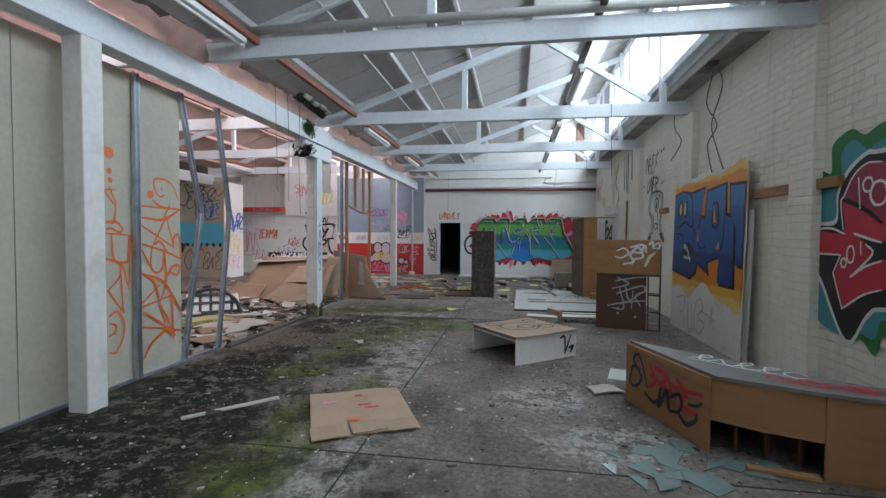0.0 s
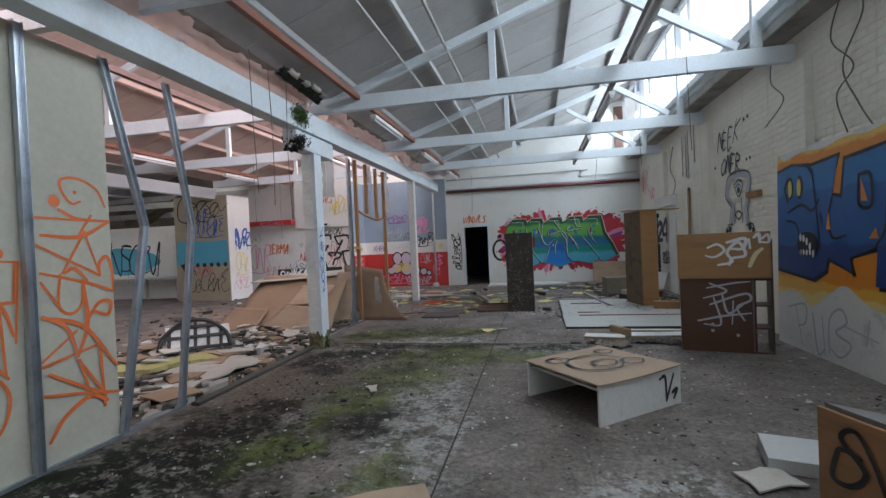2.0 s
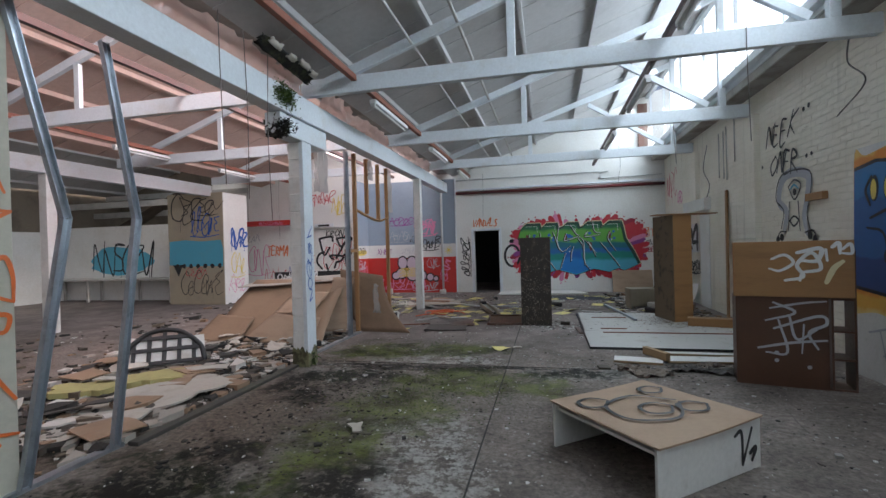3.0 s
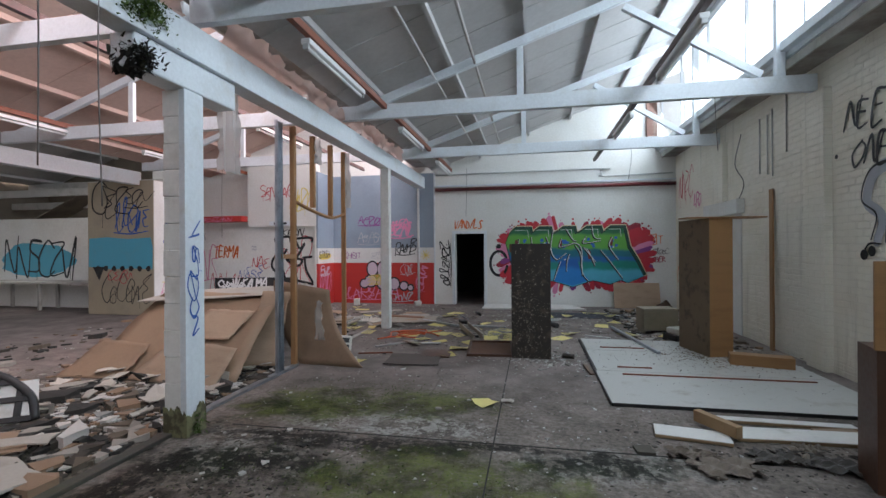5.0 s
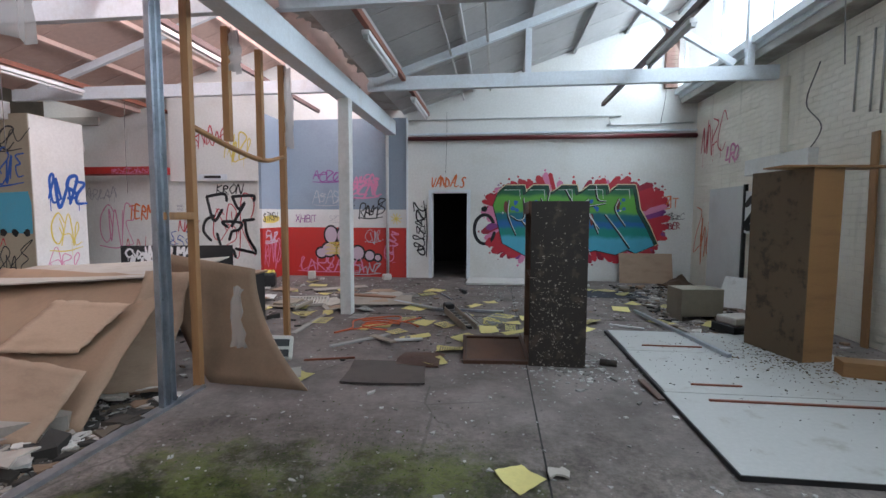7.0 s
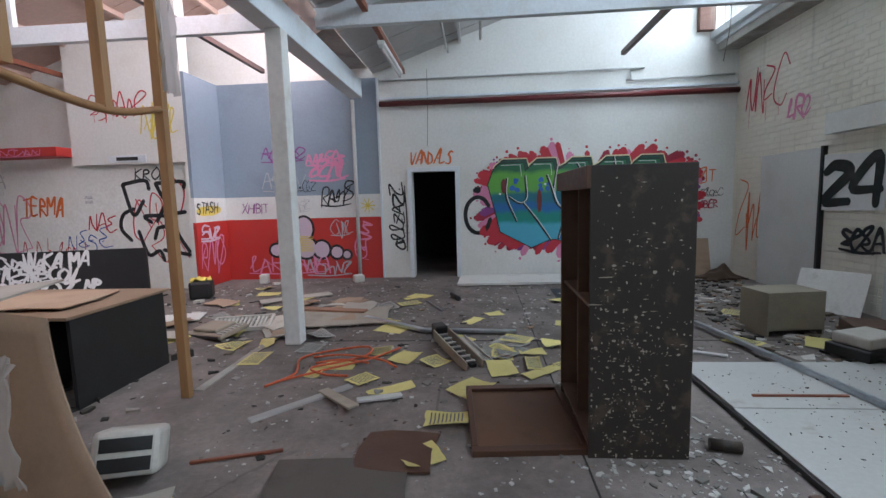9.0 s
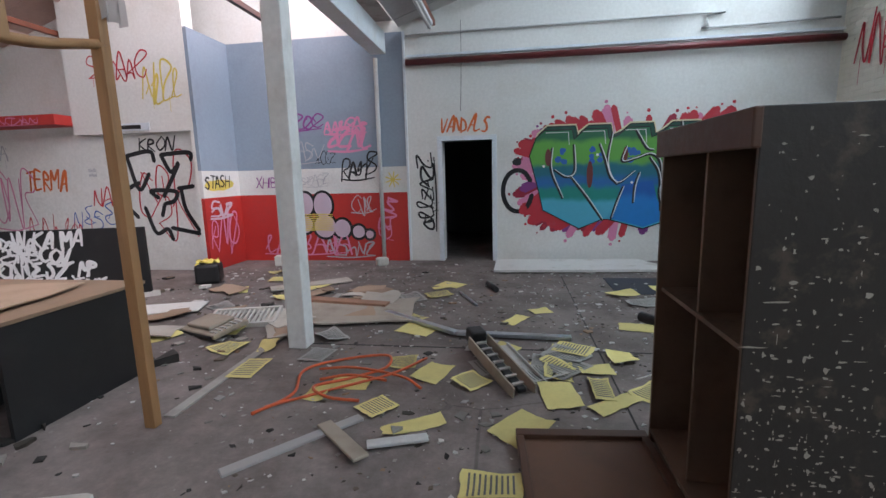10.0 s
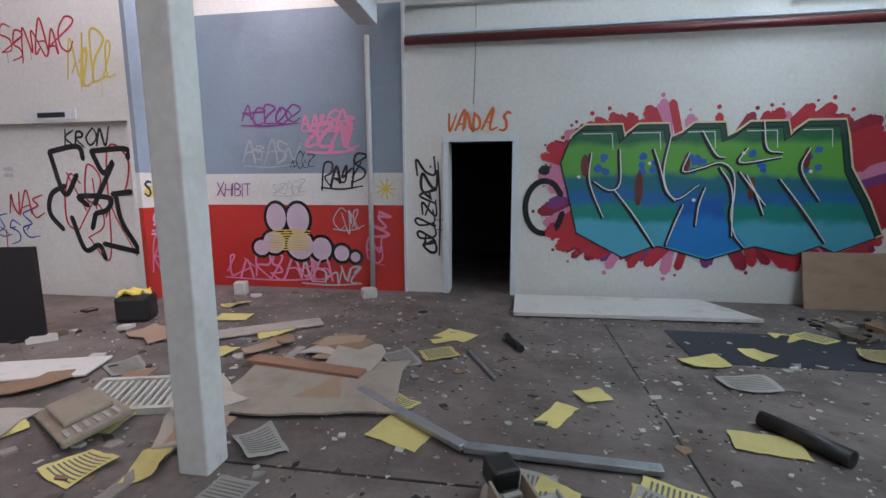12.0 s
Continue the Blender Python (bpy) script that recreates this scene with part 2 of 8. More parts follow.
def film(name, colour, opacity):
    m, nt, p = shader(name)
    c = coords(nt)
    fold = noise_of(nt, c, 6.0, 5.0, 0.6)
    tr = nt.nodes.new("ShaderNodeBsdfTransparent")
    tl = nt.nodes.new("ShaderNodeBsdfTranslucent")
    tl.inputs[0].default_value = (*colour, 1)
    p.inputs["Base Color"].default_value = (*colour, 1)
    p.inputs["Roughness"].default_value = 0.35
    m1 = node(nt, "ShaderNodeMixShader", Fac=0.5)
    nt.links.new(tl.outputs[0], m1.inputs[1])
    nt.links.new(p.outputs[0], m1.inputs[2])
    m2 = node(nt, "ShaderNodeMixShader", Fac=opacity)
    nt.links.new(tr.outputs[0], m2.inputs[1])
    nt.links.new(m1.outputs[0], m2.inputs[2])
    nt.links.new(m2.outputs[0], nt.nodes["Material Output"].inputs[0])
    bump(nt, p, fold, 0.6, 0.03)
    return m


def spray(name, colour, rough=0.5):
    return surface(name, colour, tuple(0.55 * v + 0.12 for v in colour), rough, 3.0, 0.35, 60.0, 0.1, low=0.5, high=0.75)


FLOOR = concrete_floor()
BRICK_CREAM = painted_brick("cream_painted_brick", (0.86, 0.82, 0.72), (0.74, 0.685, 0.56), 0.45)
WHITE_WALL = surface("white_plaster", (0.80, 0.80, 0.77), (0.68, 0.65, 0.58), 0.75, 1.1, 0.5, 22.0, 0.15)
GREY_WALL = surface("blue_grey_paint", (0.27, 0.335, 0.41), (0.21, 0.255, 0.315), 0.65, 1.2, 0.6, 24.0, 0.1)
RED_WALL = surface("red_paint", (0.52, 0.035, 0.028), (0.40, 0.05, 0.05), 0.55, 1.6, 0.6, 24.0, 0.1)
BAND_WHITE = surface("white_band_paint", (0.72, 0.72, 0.70), (0.58, 0.56, 0.52), 0.6, 2.0, 0.5, 30.0, 0.1)
TAN_WALL = surface("tan_render", (0.42, 0.36, 0.26), (0.30, 0.27, 0.22), 0.8, 1.0, 0.7, 20.0, 0.2)
ROOF = surface("grey_roof_board", (0.56, 0.555, 0.55), (0.44, 0.43, 0.42), 0.8, 0.9, 0.8, 14.0, 0.15)
PAINT = surface("white_painted_timber", (0.74, 0.79, 0.83), (0.58, 0.57, 0.53), 0.5, 2.4, 0.5, 30.0, 0.18, low=0.5, high=0.75)
POST_PAINT = surface("white_painted_post", (0.77, 0.77, 0.745), (0.55, 0.53, 0.48), 0.55, 3.0, 0.55, 18.0, 0.3, low=0.48, high=0.72)
BOARD = surface("beige_plasterboard", (0.52, 0.49, 0.405), (0.42, 0.395, 0.33), 0.8, 0.8, 0.6, 20.0, 0.08)
STEEL = surface("galvanised_steel", (0.52, 0.56, 0.61), (0.26, 0.28, 0.31), 0.34, 6.0, 0.6, 40.0, 0.1, metal=0.85)
RUST = surface("red_oxide_steel", (0.24, 0.075, 0.04), (0.13, 0.05, 0.035), 0.55, 5.0, 0.7, 30.0, 0.15)
DARK_RAIL = surface("dark_brown_steel", (0.10, 0.055, 0.05), (0.05, 0.035, 0.03), 0.5, 5.0, 0.6, 30.0, 0.12)
PIPE_RED = surface("maroon_pipe_paint", (0.14, 0.02, 0.022), (0.08, 0.018, 0.018), 0.4, 4.0, 0.5, 30.0, 0.08)
PIPE_GREY = surface("pale_conduit", (0.58, 0.59, 0.58), (0.42, 0.41, 0.38), 0.5, 4.0, 0.5, 30.0, 0.08)
TAN_ROOF = surface("tan_roof_board", (0.62, 0.46, 0.39), (0.50, 0.35, 0.28), 0.8, 0.9, 0.8, 14.0, 0.15)
GUTTER = surface("weathered_gutter_board", (0.50, 0.49, 0.46), (0.30, 0.28, 0.24), 0.7, 3.0, 0.7, 20.0, 0.2)
SOFFIT = surface("stained_soffit", (0.40, 0.38, 0.35), (0.22, 0.20, 0.175), 0.8, 2.2, 0.8, 20.0, 0.2, low=0.4, high=0.65)
ROT = surface("black_rotten_wood", (0.012, 0.011, 0.009), (0.055, 0.06, 0.025), 0.9, 9.0, 0.8, 50.0, 0.8, low=0.5, high=0.68)
MOSS_DIRT = surface("moss_and_damp", (0.20, 0.195, 0.10), (0.07, 0.06, 0.035), 0.95, 9.0, 0.9, 60.0, 0.7, low=0.42, high=0.58)
MOSS = surface("moss", (0.06, 0.10, 0.018), (0.14, 0.20, 0.045), 0.95, 14.0, 0.9, 60.0, 0.9)
CARDBOARD = surface("cardboard", (0.44, 0.315, 0.22), (0.30, 0.205, 0.14), 0.8, 3.0, 0.6, 40.0, 0.12, vary=0.25, stretch=(1, 1, 3))
HARDBOARD = surface("tan_hardboard", (0.32, 0.215, 0.14), (0.20, 0.135, 0.09), 0.65, 2.2, 0.6, 40.0, 0.1)
WOOD = surface("orange_pine", (0.37, 0.20, 0.085), (0.22, 0.115, 0.055), 0.6, 2.0, 0.6, 30.0, 0.2, stretch=(7, 7, 0.7))
VENEER = surface("honey_wood_veneer", (0.36, 0.19, 0.075), (0.23, 0.115, 0.05), 0.5, 1.6, 0.6, 30.0, 0.12, stretch=(1.0, 1.0, 6.0))
DESK_WOOD = surface("brown_desk_veneer", (0.36, 0.185, 0.08), (0.17, 0.085, 0.042), 0.5, 1.4, 0.6, 28.0, 0.12, stretch=(1.0, 1.0, 7.0))
DARK_WOOD = surface("dark_brown_veneer", (0.10, 0.045, 0.025), (0.055, 0.028, 0.02), 0.45, 2.0, 0.6, 30.0, 0.12)
BLACK_METAL = surface("grimy_black_metal", (0.032, 0.024, 0.019), (0.09, 0.066, 0.048), 0.55, 6.5, 0.9, 24.0, 0.4, low=0.52, high=0.66)
MELAMINE = surface("white_melamine", (0.74, 0.73, 0.70), (0.40, 0.36, 0.29), 0.45, 4.5, 0.6, 30.0, 0.08, low=0.52, high=0.78)
DIRTY_WHITE = surface("dusty_white_melamine", (0.52, 0.52, 0.50), (0.27, 0.235, 0.18), 0.5, 3.2, 0.6, 30.0, 0.08, low=0.55, high=0.75)
BLACK_PLASTIC = surface("black_plastic", (0.018, 0.018, 0.019), (0.035, 0.034, 0.033), 0.45, 4.0, 0.5, 40.0, 0.1)
WHITE_PLASTIC = surface("off_white_plastic", (0.62, 0.60, 0.55), (0.42, 0.40, 0.35), 0.45, 6.0, 0.5, 40.0, 0.08)
# near-black colour stands in for the missing light behind the doorway
ROOM_DARK = surface("painted_darkness", (0.05, 0.05, 0.05), (0.03, 0.03, 0.03), 0.9, 2.0, 0.5, 20.0, 0.1)
RAW_BRICK = painted_brick("red_brick", (0.20, 0.105, 0.08), (0.15, 0.08, 0.06), 0.8, "x")
GLASS = clear("clerestory_glass", (0.96, 0.97, 0.98))
PINK_GLASS = clear("rosy_fibreglass", (0.93, 0.72, 0.66))
PINK_FILM = film("rosy_plastic_film", (0.80, 0.58, 0.50), 0.72)
THIN_FILM = film("thin_clear_film", (0.78, 0.77, 0.76), 0.32)
WHITE_FILM = film("milky_plastic_film", (0.75, 0.74, 0.73), 0.55)


# ---- mesh helpers ----
def mesh_of(bm, name):
    me = bpy.data.meshes.new(name)
    bm.normal_update()
    bm.to_mesh(me)
    bm.free()
    return me


def thing(name, bm=None, material=None, label="", category="", group="", kind="", m=None):
    ob = new(name, mesh_of(bm, name) if bm else None)
    if bm and material:
        ob.data.materials.append(material)
    if m is not None:
        ob.matrix_world = m
    return tagged(ob, label, category, group, kind)


def part(name, bm, material, parent, label=""):
    ob = new(name, mesh_of(bm, name))
    ob.data.materials.append(material)
    ob.parent = parent
    return tagged(ob, label)


def boxes(*specs, bevel=0.0, m=None):
    """One bmesh of boxes, each (x0, x1, y0, y1, z0, z1)."""
    bm = bmesh.new()
    for x0, x1, y0, y1, z0, z1 in specs:
        bmesh.ops.create_cube(bm, size=1.0, matrix=Matrix.Translation(((x0 + x1) / 2, (y0 + y1) / 2, (z0 + z1) / 2)) @ Matrix.Diagonal((x1 - x0, y1 - y0, z1 - z0, 1)))
    if bevel:
        bmesh.ops.bevel(bm, geom=bm.edges[:], offset=bevel, segments=2, affect="EDGES", profile=0.5)
    if m is not None:
        bm.transform(m)
    return bm


def bar(p, q, w, h, up=(0, 0, 1), bevel=0.004):
    """A bevelled bar from p to q, w wide and h high."""
    p, q = Vector(p), Vector(q)
    d = (q - p).normalized()
    side = d.cross(Vector(up))
    if side.length < 1e-4:
        side = Vector((1, 0, 0))
    side.normalize()
    top = side.cross(d)
    rot = Matrix((side, d, top)).transposed().to_4x4()
    bm = bmesh.new()
    bmesh.ops.create_cube(bm, size=1.0, matrix=Matrix.Diagonal((w, (q - p).length, h, 1)))
    if bevel:
        bmesh.ops.bevel(bm, geom=bm.edges[:], offset=bevel, segments=1, affect="EDGES")
    bm.transform(Matrix.Translation((p + q) / 2) @ rot)
    return bm


def spline(points, steps=8):
    """A smooth line through the points."""
    pts = [Vector(p) for p in points]
    pts = [2 * pts[0] - pts[1]] + pts + [2 * pts[-1] - pts[-2]]
    out = []
    for i in range(1, len(pts) - 2):
        a, b, c, d = pts[i - 1:i + 3]
        for k in range(steps):
            t = k / steps
            out.append(0.5 * (2 * b + (c - a) * t + (2 * a - 5 * b + 4 * c - d) * t * t + (3 * b - a - 3 * c + d) * t ** 3))
    return out + [pts[-2]]


def tube(points, radius, sides=8, smooth=6):
    """A round tube along a smooth line."""
    line = spline(points, smooth) if smooth > 1 else [Vector(p) for p in points]
    bm = bmesh.new()
    rings = []
    ref = Vector((0.3, 0.2, 1)).normalized()
    for i, p in enumerate(line):
        d = (line[min(i + 1, len(line) - 1)] - line[max(i - 1, 0)]).normalized()
        side = d.cross(ref)
        side = side.normalized() if side.length > 1e-3 else Vector((1, 0, 0))
        up = side.cross(d)
        rings.append([bm.verts.new(p + radius * (math.cos(a) * side + math.sin(a) * up)) for a in (2 * math.pi * k / sides for k in range(sides))])
    for a, b in zip(rings, rings[1:]):
        for k in range(sides):
            bm.faces.new((a[k], a[(k + 1) % sides], b[(k + 1) % sides], b[k])).smooth = True
    bm.faces.new(rings[0][::-1])
    bm.faces.new(rings[-1])
    return bm


def sheet(w, d, thick, bend=None, nx=10, ny=8, ragged=0.0, seed=1):
    """A sheet w by d about its middle, bent by bend(u, v) -> z, with ragged edges."""
    rnd = random.Random(seed)
    bm = bmesh.new()
    top, low = [], []
    for j in range(ny + 1):
        for i in range(nx + 1):
            u, v = i / nx - 0.5, j / ny - 0.5
            x, y = u * w, v * d
            if ragged:
                if i in (0, nx):
                    x += rnd.uniform(-ragged, ragged)
                if j in (0, ny):
                    y += rnd.uniform(-ragged, ragged)
            z = bend(u, v) if bend else 0.0
            top.append(bm.verts.new((x, y, z + thick)))
            low.append(bm.verts.new((x, y, z)))
    n = nx + 1
    for j in range(ny):
        for i in range(nx):
            k = j * n + i
            bm.faces.new((top[k], top[k + 1], top[k + n + 1], top[k + n]))
            bm.faces.new((low[k], low[k + n], low[k + n + 1], low[k + 1]))
    rim = [i for i in range(n)] + [j * n + nx for j in range(1, ny + 1)] + [ny * n + i for i in range(nx - 1, -1, -1)] + [j * n for j in range(ny - 1, 0, -1)]
    for a, b in zip(rim, rim[1:] + rim[:1]):
        bm.faces.new((top[b], top[a], low[a], low[b]))
    return bm


# ---- the large structure ----
NORTH, EAST, LOW_W = 17.5, 2.93, -17.6
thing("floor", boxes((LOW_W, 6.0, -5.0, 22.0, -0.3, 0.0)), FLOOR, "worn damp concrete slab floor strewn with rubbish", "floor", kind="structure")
ground_m = surface("asphalt_ground", (0.055, 0.055, 0.055), (0.09, 0.085, 0.08), 0.9, 1.0, 0.6, 30.0, 0.2)
thing("ground", boxes((-400, 400, -400, 400, -0.6, -0.35)), ground_m, "dark asphalt yard around the building", "ground", kind="structure")


def slope(x, side=0.0):
    """Height of the roof's underside at x in the bay whose low end lies at x = side - 3.6."""
    return 3.88 + (x - side + 3.6) * 0.345


def glow(name, colour, strength):
    m, nt, p = shader(name)
    p.inputs["Base Color"].default_value = (0, 0, 0, 1)
    p.inputs["Emission Color"].default_value = (*colour, 1)
    p.inputs["Emission Strength"].default_value = strength
    return m


thing("backdrop", boxes((5.0, 5.02, -12, 26, 4.0, 16.0)), glow("overcast_sky", (0.93, 0.97, 1.0), 2.0), "bright overcast sky outside the clerestory", "sky", kind="structure")


# north wall with its doorway, up into the gable
def north_wall():
    bm = bmesh.new()
    for x0, x1, z0, z1 in ((-6.75, -2.95, 0, 3.6), (-2.12, EAST + 0.25, 0, 3.6), (-2.95, -2.12, 2.03, 3.6)):
        bmesh.ops.create_cube(bm, size=1, matrix=Matrix.Translation(((x0 + x1) / 2, NORTH + 0.125, (z0 + z1) / 2)) @ Matrix.Diagonal((x1 - x0, 0.25, z1 - z0, 1)))
    for x0, x1 in ((-10.6, -3.75), (-3.75, EAST + 0.25)):
        side = -6.7 if x0 < -5 else 0.0
        f = [(x0, 3.6), (x1, 3.6), (x1, slope(min(x1, side + 2.6), side) + 0.2), (x0, slope(x0, side) + 0.2)]
        vs = [bm.verts.new((x, NORTH + dy, z)) for dy in (0, 0.25) for x, z in f]
        bm.faces.new(vs[:4])
        bm.faces.new(vs[4:][::-1])
        for k in range(4):
            bm.faces.new((vs[k], vs[k + 4], vs[(k + 1) % 4 + 4], vs[(k + 1) % 4]))
    bmesh.ops.recalc_face_normals(bm, faces=bm.faces[:])
    return bm


wall_n = thing("wall_north", north_wall(), WHITE_WALL, "white painted end wall with a dark open doorway and a large mural", "wall", kind="structure")
door = thing("door_1", None, None, "white door frame round a dark open doorway", "doorway", kind="structure")
for spec in ((-3.03, -2.95, 17.47, 17.78, 0, 2.03), (-2.12, -2.04, 17.47, 17.78, 0, 2.03), (-3.03, -2.04, 17.47, 17.78, 2.03, 2.11)):
    part("door_frame", boxes(spec, bevel=0.004), PAINT, door)
# added box; the room's darkness is put into its wall colour
thing("back_room", boxes((-4.6, -0.6, 21.4, 21.5, 0, 2.8), (-4.7, -4.6, 17.75, 21.5, 0, 2.8), (-0.6, -0.5, 17.75, 21.5, 0, 2.8), (-4.7, -0.5, 17.75, 21.5, 2.8, 2.9)), ROOM_DARK, "added closed box behind the doorway, its darkness painted in", "room", kind="structure")

# painted bands of the alcove
for x0, x1, y0, y1, side in ((-6.69, -3.56, NORTH - 0.006, NORTH, "n"), (-6.75, -6.69, 16.5, NORTH, "w")):
    bands = ((0.0, 1.2, RED_WALL, "red"), (1.2, 1.64, BAND_WHITE, "white"), (1.64, 3.8, GREY_WALL, "blue-grey"))
    for z0, z1, mat, word in bands:
        thing("wall_" + ("alcove_back" if side == "n" else "alcove_side"), boxes((x0, x1, y0, y1, z0, z1)), mat, word + " painted band of the alcove wall with tags", "wall", kind="structure")
trim_n = thing("trim", boxes((-3.57, -3.53, NORTH - 0.03, NORTH, 0, 3.8), bevel=0.003), PAINT, "white corner trim between grey and white wall", "trim", kind="structure")

# wall with the service hatch, west of the alcove
hatch_wall = thing("wall_hatch", boxes((-12.5, -6.752, 16.62, 16.75, 0, 2.27)), WHITE_WALL, "white wall with a service hatch, covered in tags", "wall", kind="structure")
part("bulkhead", boxes((-8.9, -6.752, 16.5, 16.75, 2.27, 5.6)), WHITE_WALL, hatch_wall)
part("return", boxes((-6.8, -6.75, 16.5, 16.62, 0, 2.27)), WHITE_WALL, hatch_wall)
part("recess", boxes((-12.5, -8.9, 16.9, 17.0, 2.27, 4.4)), WHITE_WALL, hatch_wall)
part("hatch_plate", boxes((-8.2, -7.5, 16.485, 16.502, 2.3, 2.42), bevel=0.003), PAINT, hatch_wall)
part("hatch_slot", boxes((-8.05, -7.65, 16.478, 16.49, 2.33, 2.39)), BLACK_PLASTIC, hatch_wall)
thing("red_canopy", boxes((-11.2, -8.9, 16.2, 16.6, 2.42, 2.58), bevel=0.006), RED_WALL, "red painted shelf canopy above the tagged wall", "canopy", kind="structure")

# tan block and the far west
tan = thing("wall_block", boxes((-11.9, -9.95, 14.25, 15.35, 0, 3.35), bevel=0.01), TAN_WALL, "tan rendered block covered in tags with a blue painted patch", "wall", kind="structure")
part("white_face", boxes((-9.955, -9.935, 14.26, 15.34, 0, 3.34)), WHITE_WALL, tan, "white painted end face with blue tag")
thing("wall_west", boxes((LOW_W, LOW_W + 0.3, -5, 22, 0, 2.4)), WHITE_WALL, "white far wall of the west bay", "wall", kind="structure")
# dark brown stands in for the gloom above and behind the tagged walls
far_wall_m = surface("gloom_brown", (0.20, 0.165, 0.125), (0.10, 0.085, 0.065), 0.9, 1.6, 0.8, 14.0, 0.4)
thing("wall_west_upper", boxes((LOW_W, LOW_W + 0.3, -5, 22, 2.4, 4.6)), far_wall_m, "upper part of the far west wall, its gloom painted dark brown", "wall", kind="structure")
thing("wall_northwest", boxes((LOW_W, -11.9, 15.3, 15.5, 0, 2.55)), WHITE_WALL, "pale wall with a blue painted tag in the west bay", "wall", kind="structure")
# added wall; the dim space behind is put into its colour
thing("wall_far_north", boxes((LOW_W, -11.0, 17.5, 17.75, 0, 6.6)), far_wall_m, "added wall behind the low tagged wall, gloom painted in brown", "wall", kind="structure")
for y, z in ((15.4, 3.3), (16.4, 3.05), (16.9, 3.75)):
    thing("cross_beam", bar((LOW_W + 0.3, y, z), (-11.0, y, z), 0.1, 0.2), GUTTER, "weathered cross beam above the low tagged wall", "beam", group="cross beams")
thing("hanging_ceiling_sheet", bar((-15.3, 15.9, 2.55), (-13.0, 16.2, 3.7), 0.9, 0.02), far_wall_m, "brown ceiling sheet hanging down behind the low wall", "board")
# out of view; added to close the building off from outside light
thing("wall_south", boxes((LOW_W, EAST + 0.25, -5.0, -4.75, 0, 6.7)), WHITE_WALL, "unseen white end wall added behind the walk", "wall", kind="structure")

# east wall with piers and a blocked doorway
east = thing("wall_east", boxes((EAST, EAST + 0.25, -5, NORTH + 0.25, 0, 4.1)), BRICK_CREAM, "cream painted brick wall with piers, damp stains and graffiti", "wall", kind="structure")
for y in (-1.1, 2.0, 5.1, 8.2, 11.4, 14.5):
    part("pier", boxes((EAST - 0.1, EAST + 0.01, y - 0.2, y + 0.2, 2.47 if y > 14 else 0, 3.62), bevel=0.012), BRICK_CREAM, east)
part("door_panel", boxes((EAST - 0.05, EAST + 0.005, 15.34, 16.62, 0, 2.05), bevel=0.004), surface("grey_door_paint", (0.70, 0.70, 0.68), (0.58, 0.57, 0.54), 0.6), east, "grey painted blocked double door")
# black strip stands in for the shade in the gap beside the door
part("door_gap", boxes((EAST - 0.06, EAST + 0.006, 15.295, 15.338, 0, 2.07)), BLACK_PLASTIC, east, "black strip for the shade in the blocked door's gap")
part("door_head", boxes((EAST - 0.13, EAST + 0.006, 13.6, 15.2, 2.2, 2.46), bevel=0.006), WHITE_WALL, east, "pale timber head over the opening")
part("door_panel", boxes((EAST - 0.02, EAST + 0.004, 13.7, 14.3, 0, 2.2)), WHITE_WALL, east)

# roofs: board underside with battens on the slope, and purlins
def roof(side, x0, x1):
    bm = bmesh.new()
    y0, y1 = -4.9, NORTH + 0.2
    def slab(xa, xb, ya, yb, d0, d1):
        vs = [bm.verts.new((x, y, slope(x, side) + d)) for d in (d0, d1) for x, y in ((xa, ya), (xb, ya), (xb, yb), (xa, yb))]
        for f in ((3, 2, 1, 0), (4, 5, 6, 7), (0, 1, 5, 4), (1, 2, 6, 5), (2, 3, 7, 6), (3, 0, 4, 7)):
            bm.faces.new([vs[k] for k in f])
    slab(x0, x1, y0, y1, 0.0, 0.06)
    y = y0 + 0.45
    while y < y1:
        slab(x0, x1, y, y + 0.022, -0.010, 0.0)
        y += 0.9
    for k in range(6):
        xa = x0 + 0.5 + k * 1.12
        slab(xa, xa + 0.05, y0, y1, -0.09, -0.010)
    return bm


thing("ceiling", roof(0.0, -3.62, 2.62), ROOF, "grey sloping sawtooth roof lining with battens and purlins", "ceiling", kind="structure")
thing("ceiling", roof(-6.7, -10.45, -4.08), TAN_ROOF, "pinkish tan sloping sawtooth roof lining of the west bay", "ceiling", kind="structure")
# assumed third sawtooth, repeated over the far bay
thing("ceiling", roof(-13.4, -17.2, -10.78), ROOF, "assumed grey sawtooth roof lining over the far west bay", "ceiling", kind="structure")



def clerestory(side, pane):
    x = 2.5 + side
    win = thing("window_" + str(1 - round(side / 6.7)), None, None, "long clerestory glazing under the sawtooth roof with timber mullions", "window", kind="structure")
    part("window_sill", boxes((x - 0.07, x + 0.09, -4.75, NORTH, 4.16, 4.28), bevel=0.006), PAINT, win)
    part("window_head", boxes((x - 0.05, x + 0.05, -4.75, NORTH, 5.86, 5.95), bevel=0.004), PAINT, win)
    y = -4.6
    while y < NORTH:
        part("mullion", boxes((x - 0.025, x + 0.025, y - 0.02, y + 0.02, 4.28, 5.86)), PAINT, win)
        pane_ob = part("pane", boxes((x - 0.003, x + 0.003, y + 0.02, min(y + 1.53, NORTH - 0.01), 4.28, 5.86)), pane, win)
        pane_ob.visible_shadow = False
        y += 1.55
    return win


clerestory(0.0, GLASS)
clerestory(-6.7, PINK_GLASS)
# unseen, added to go with the far west bay's lamp
clerestory(-13.4, GLASS)

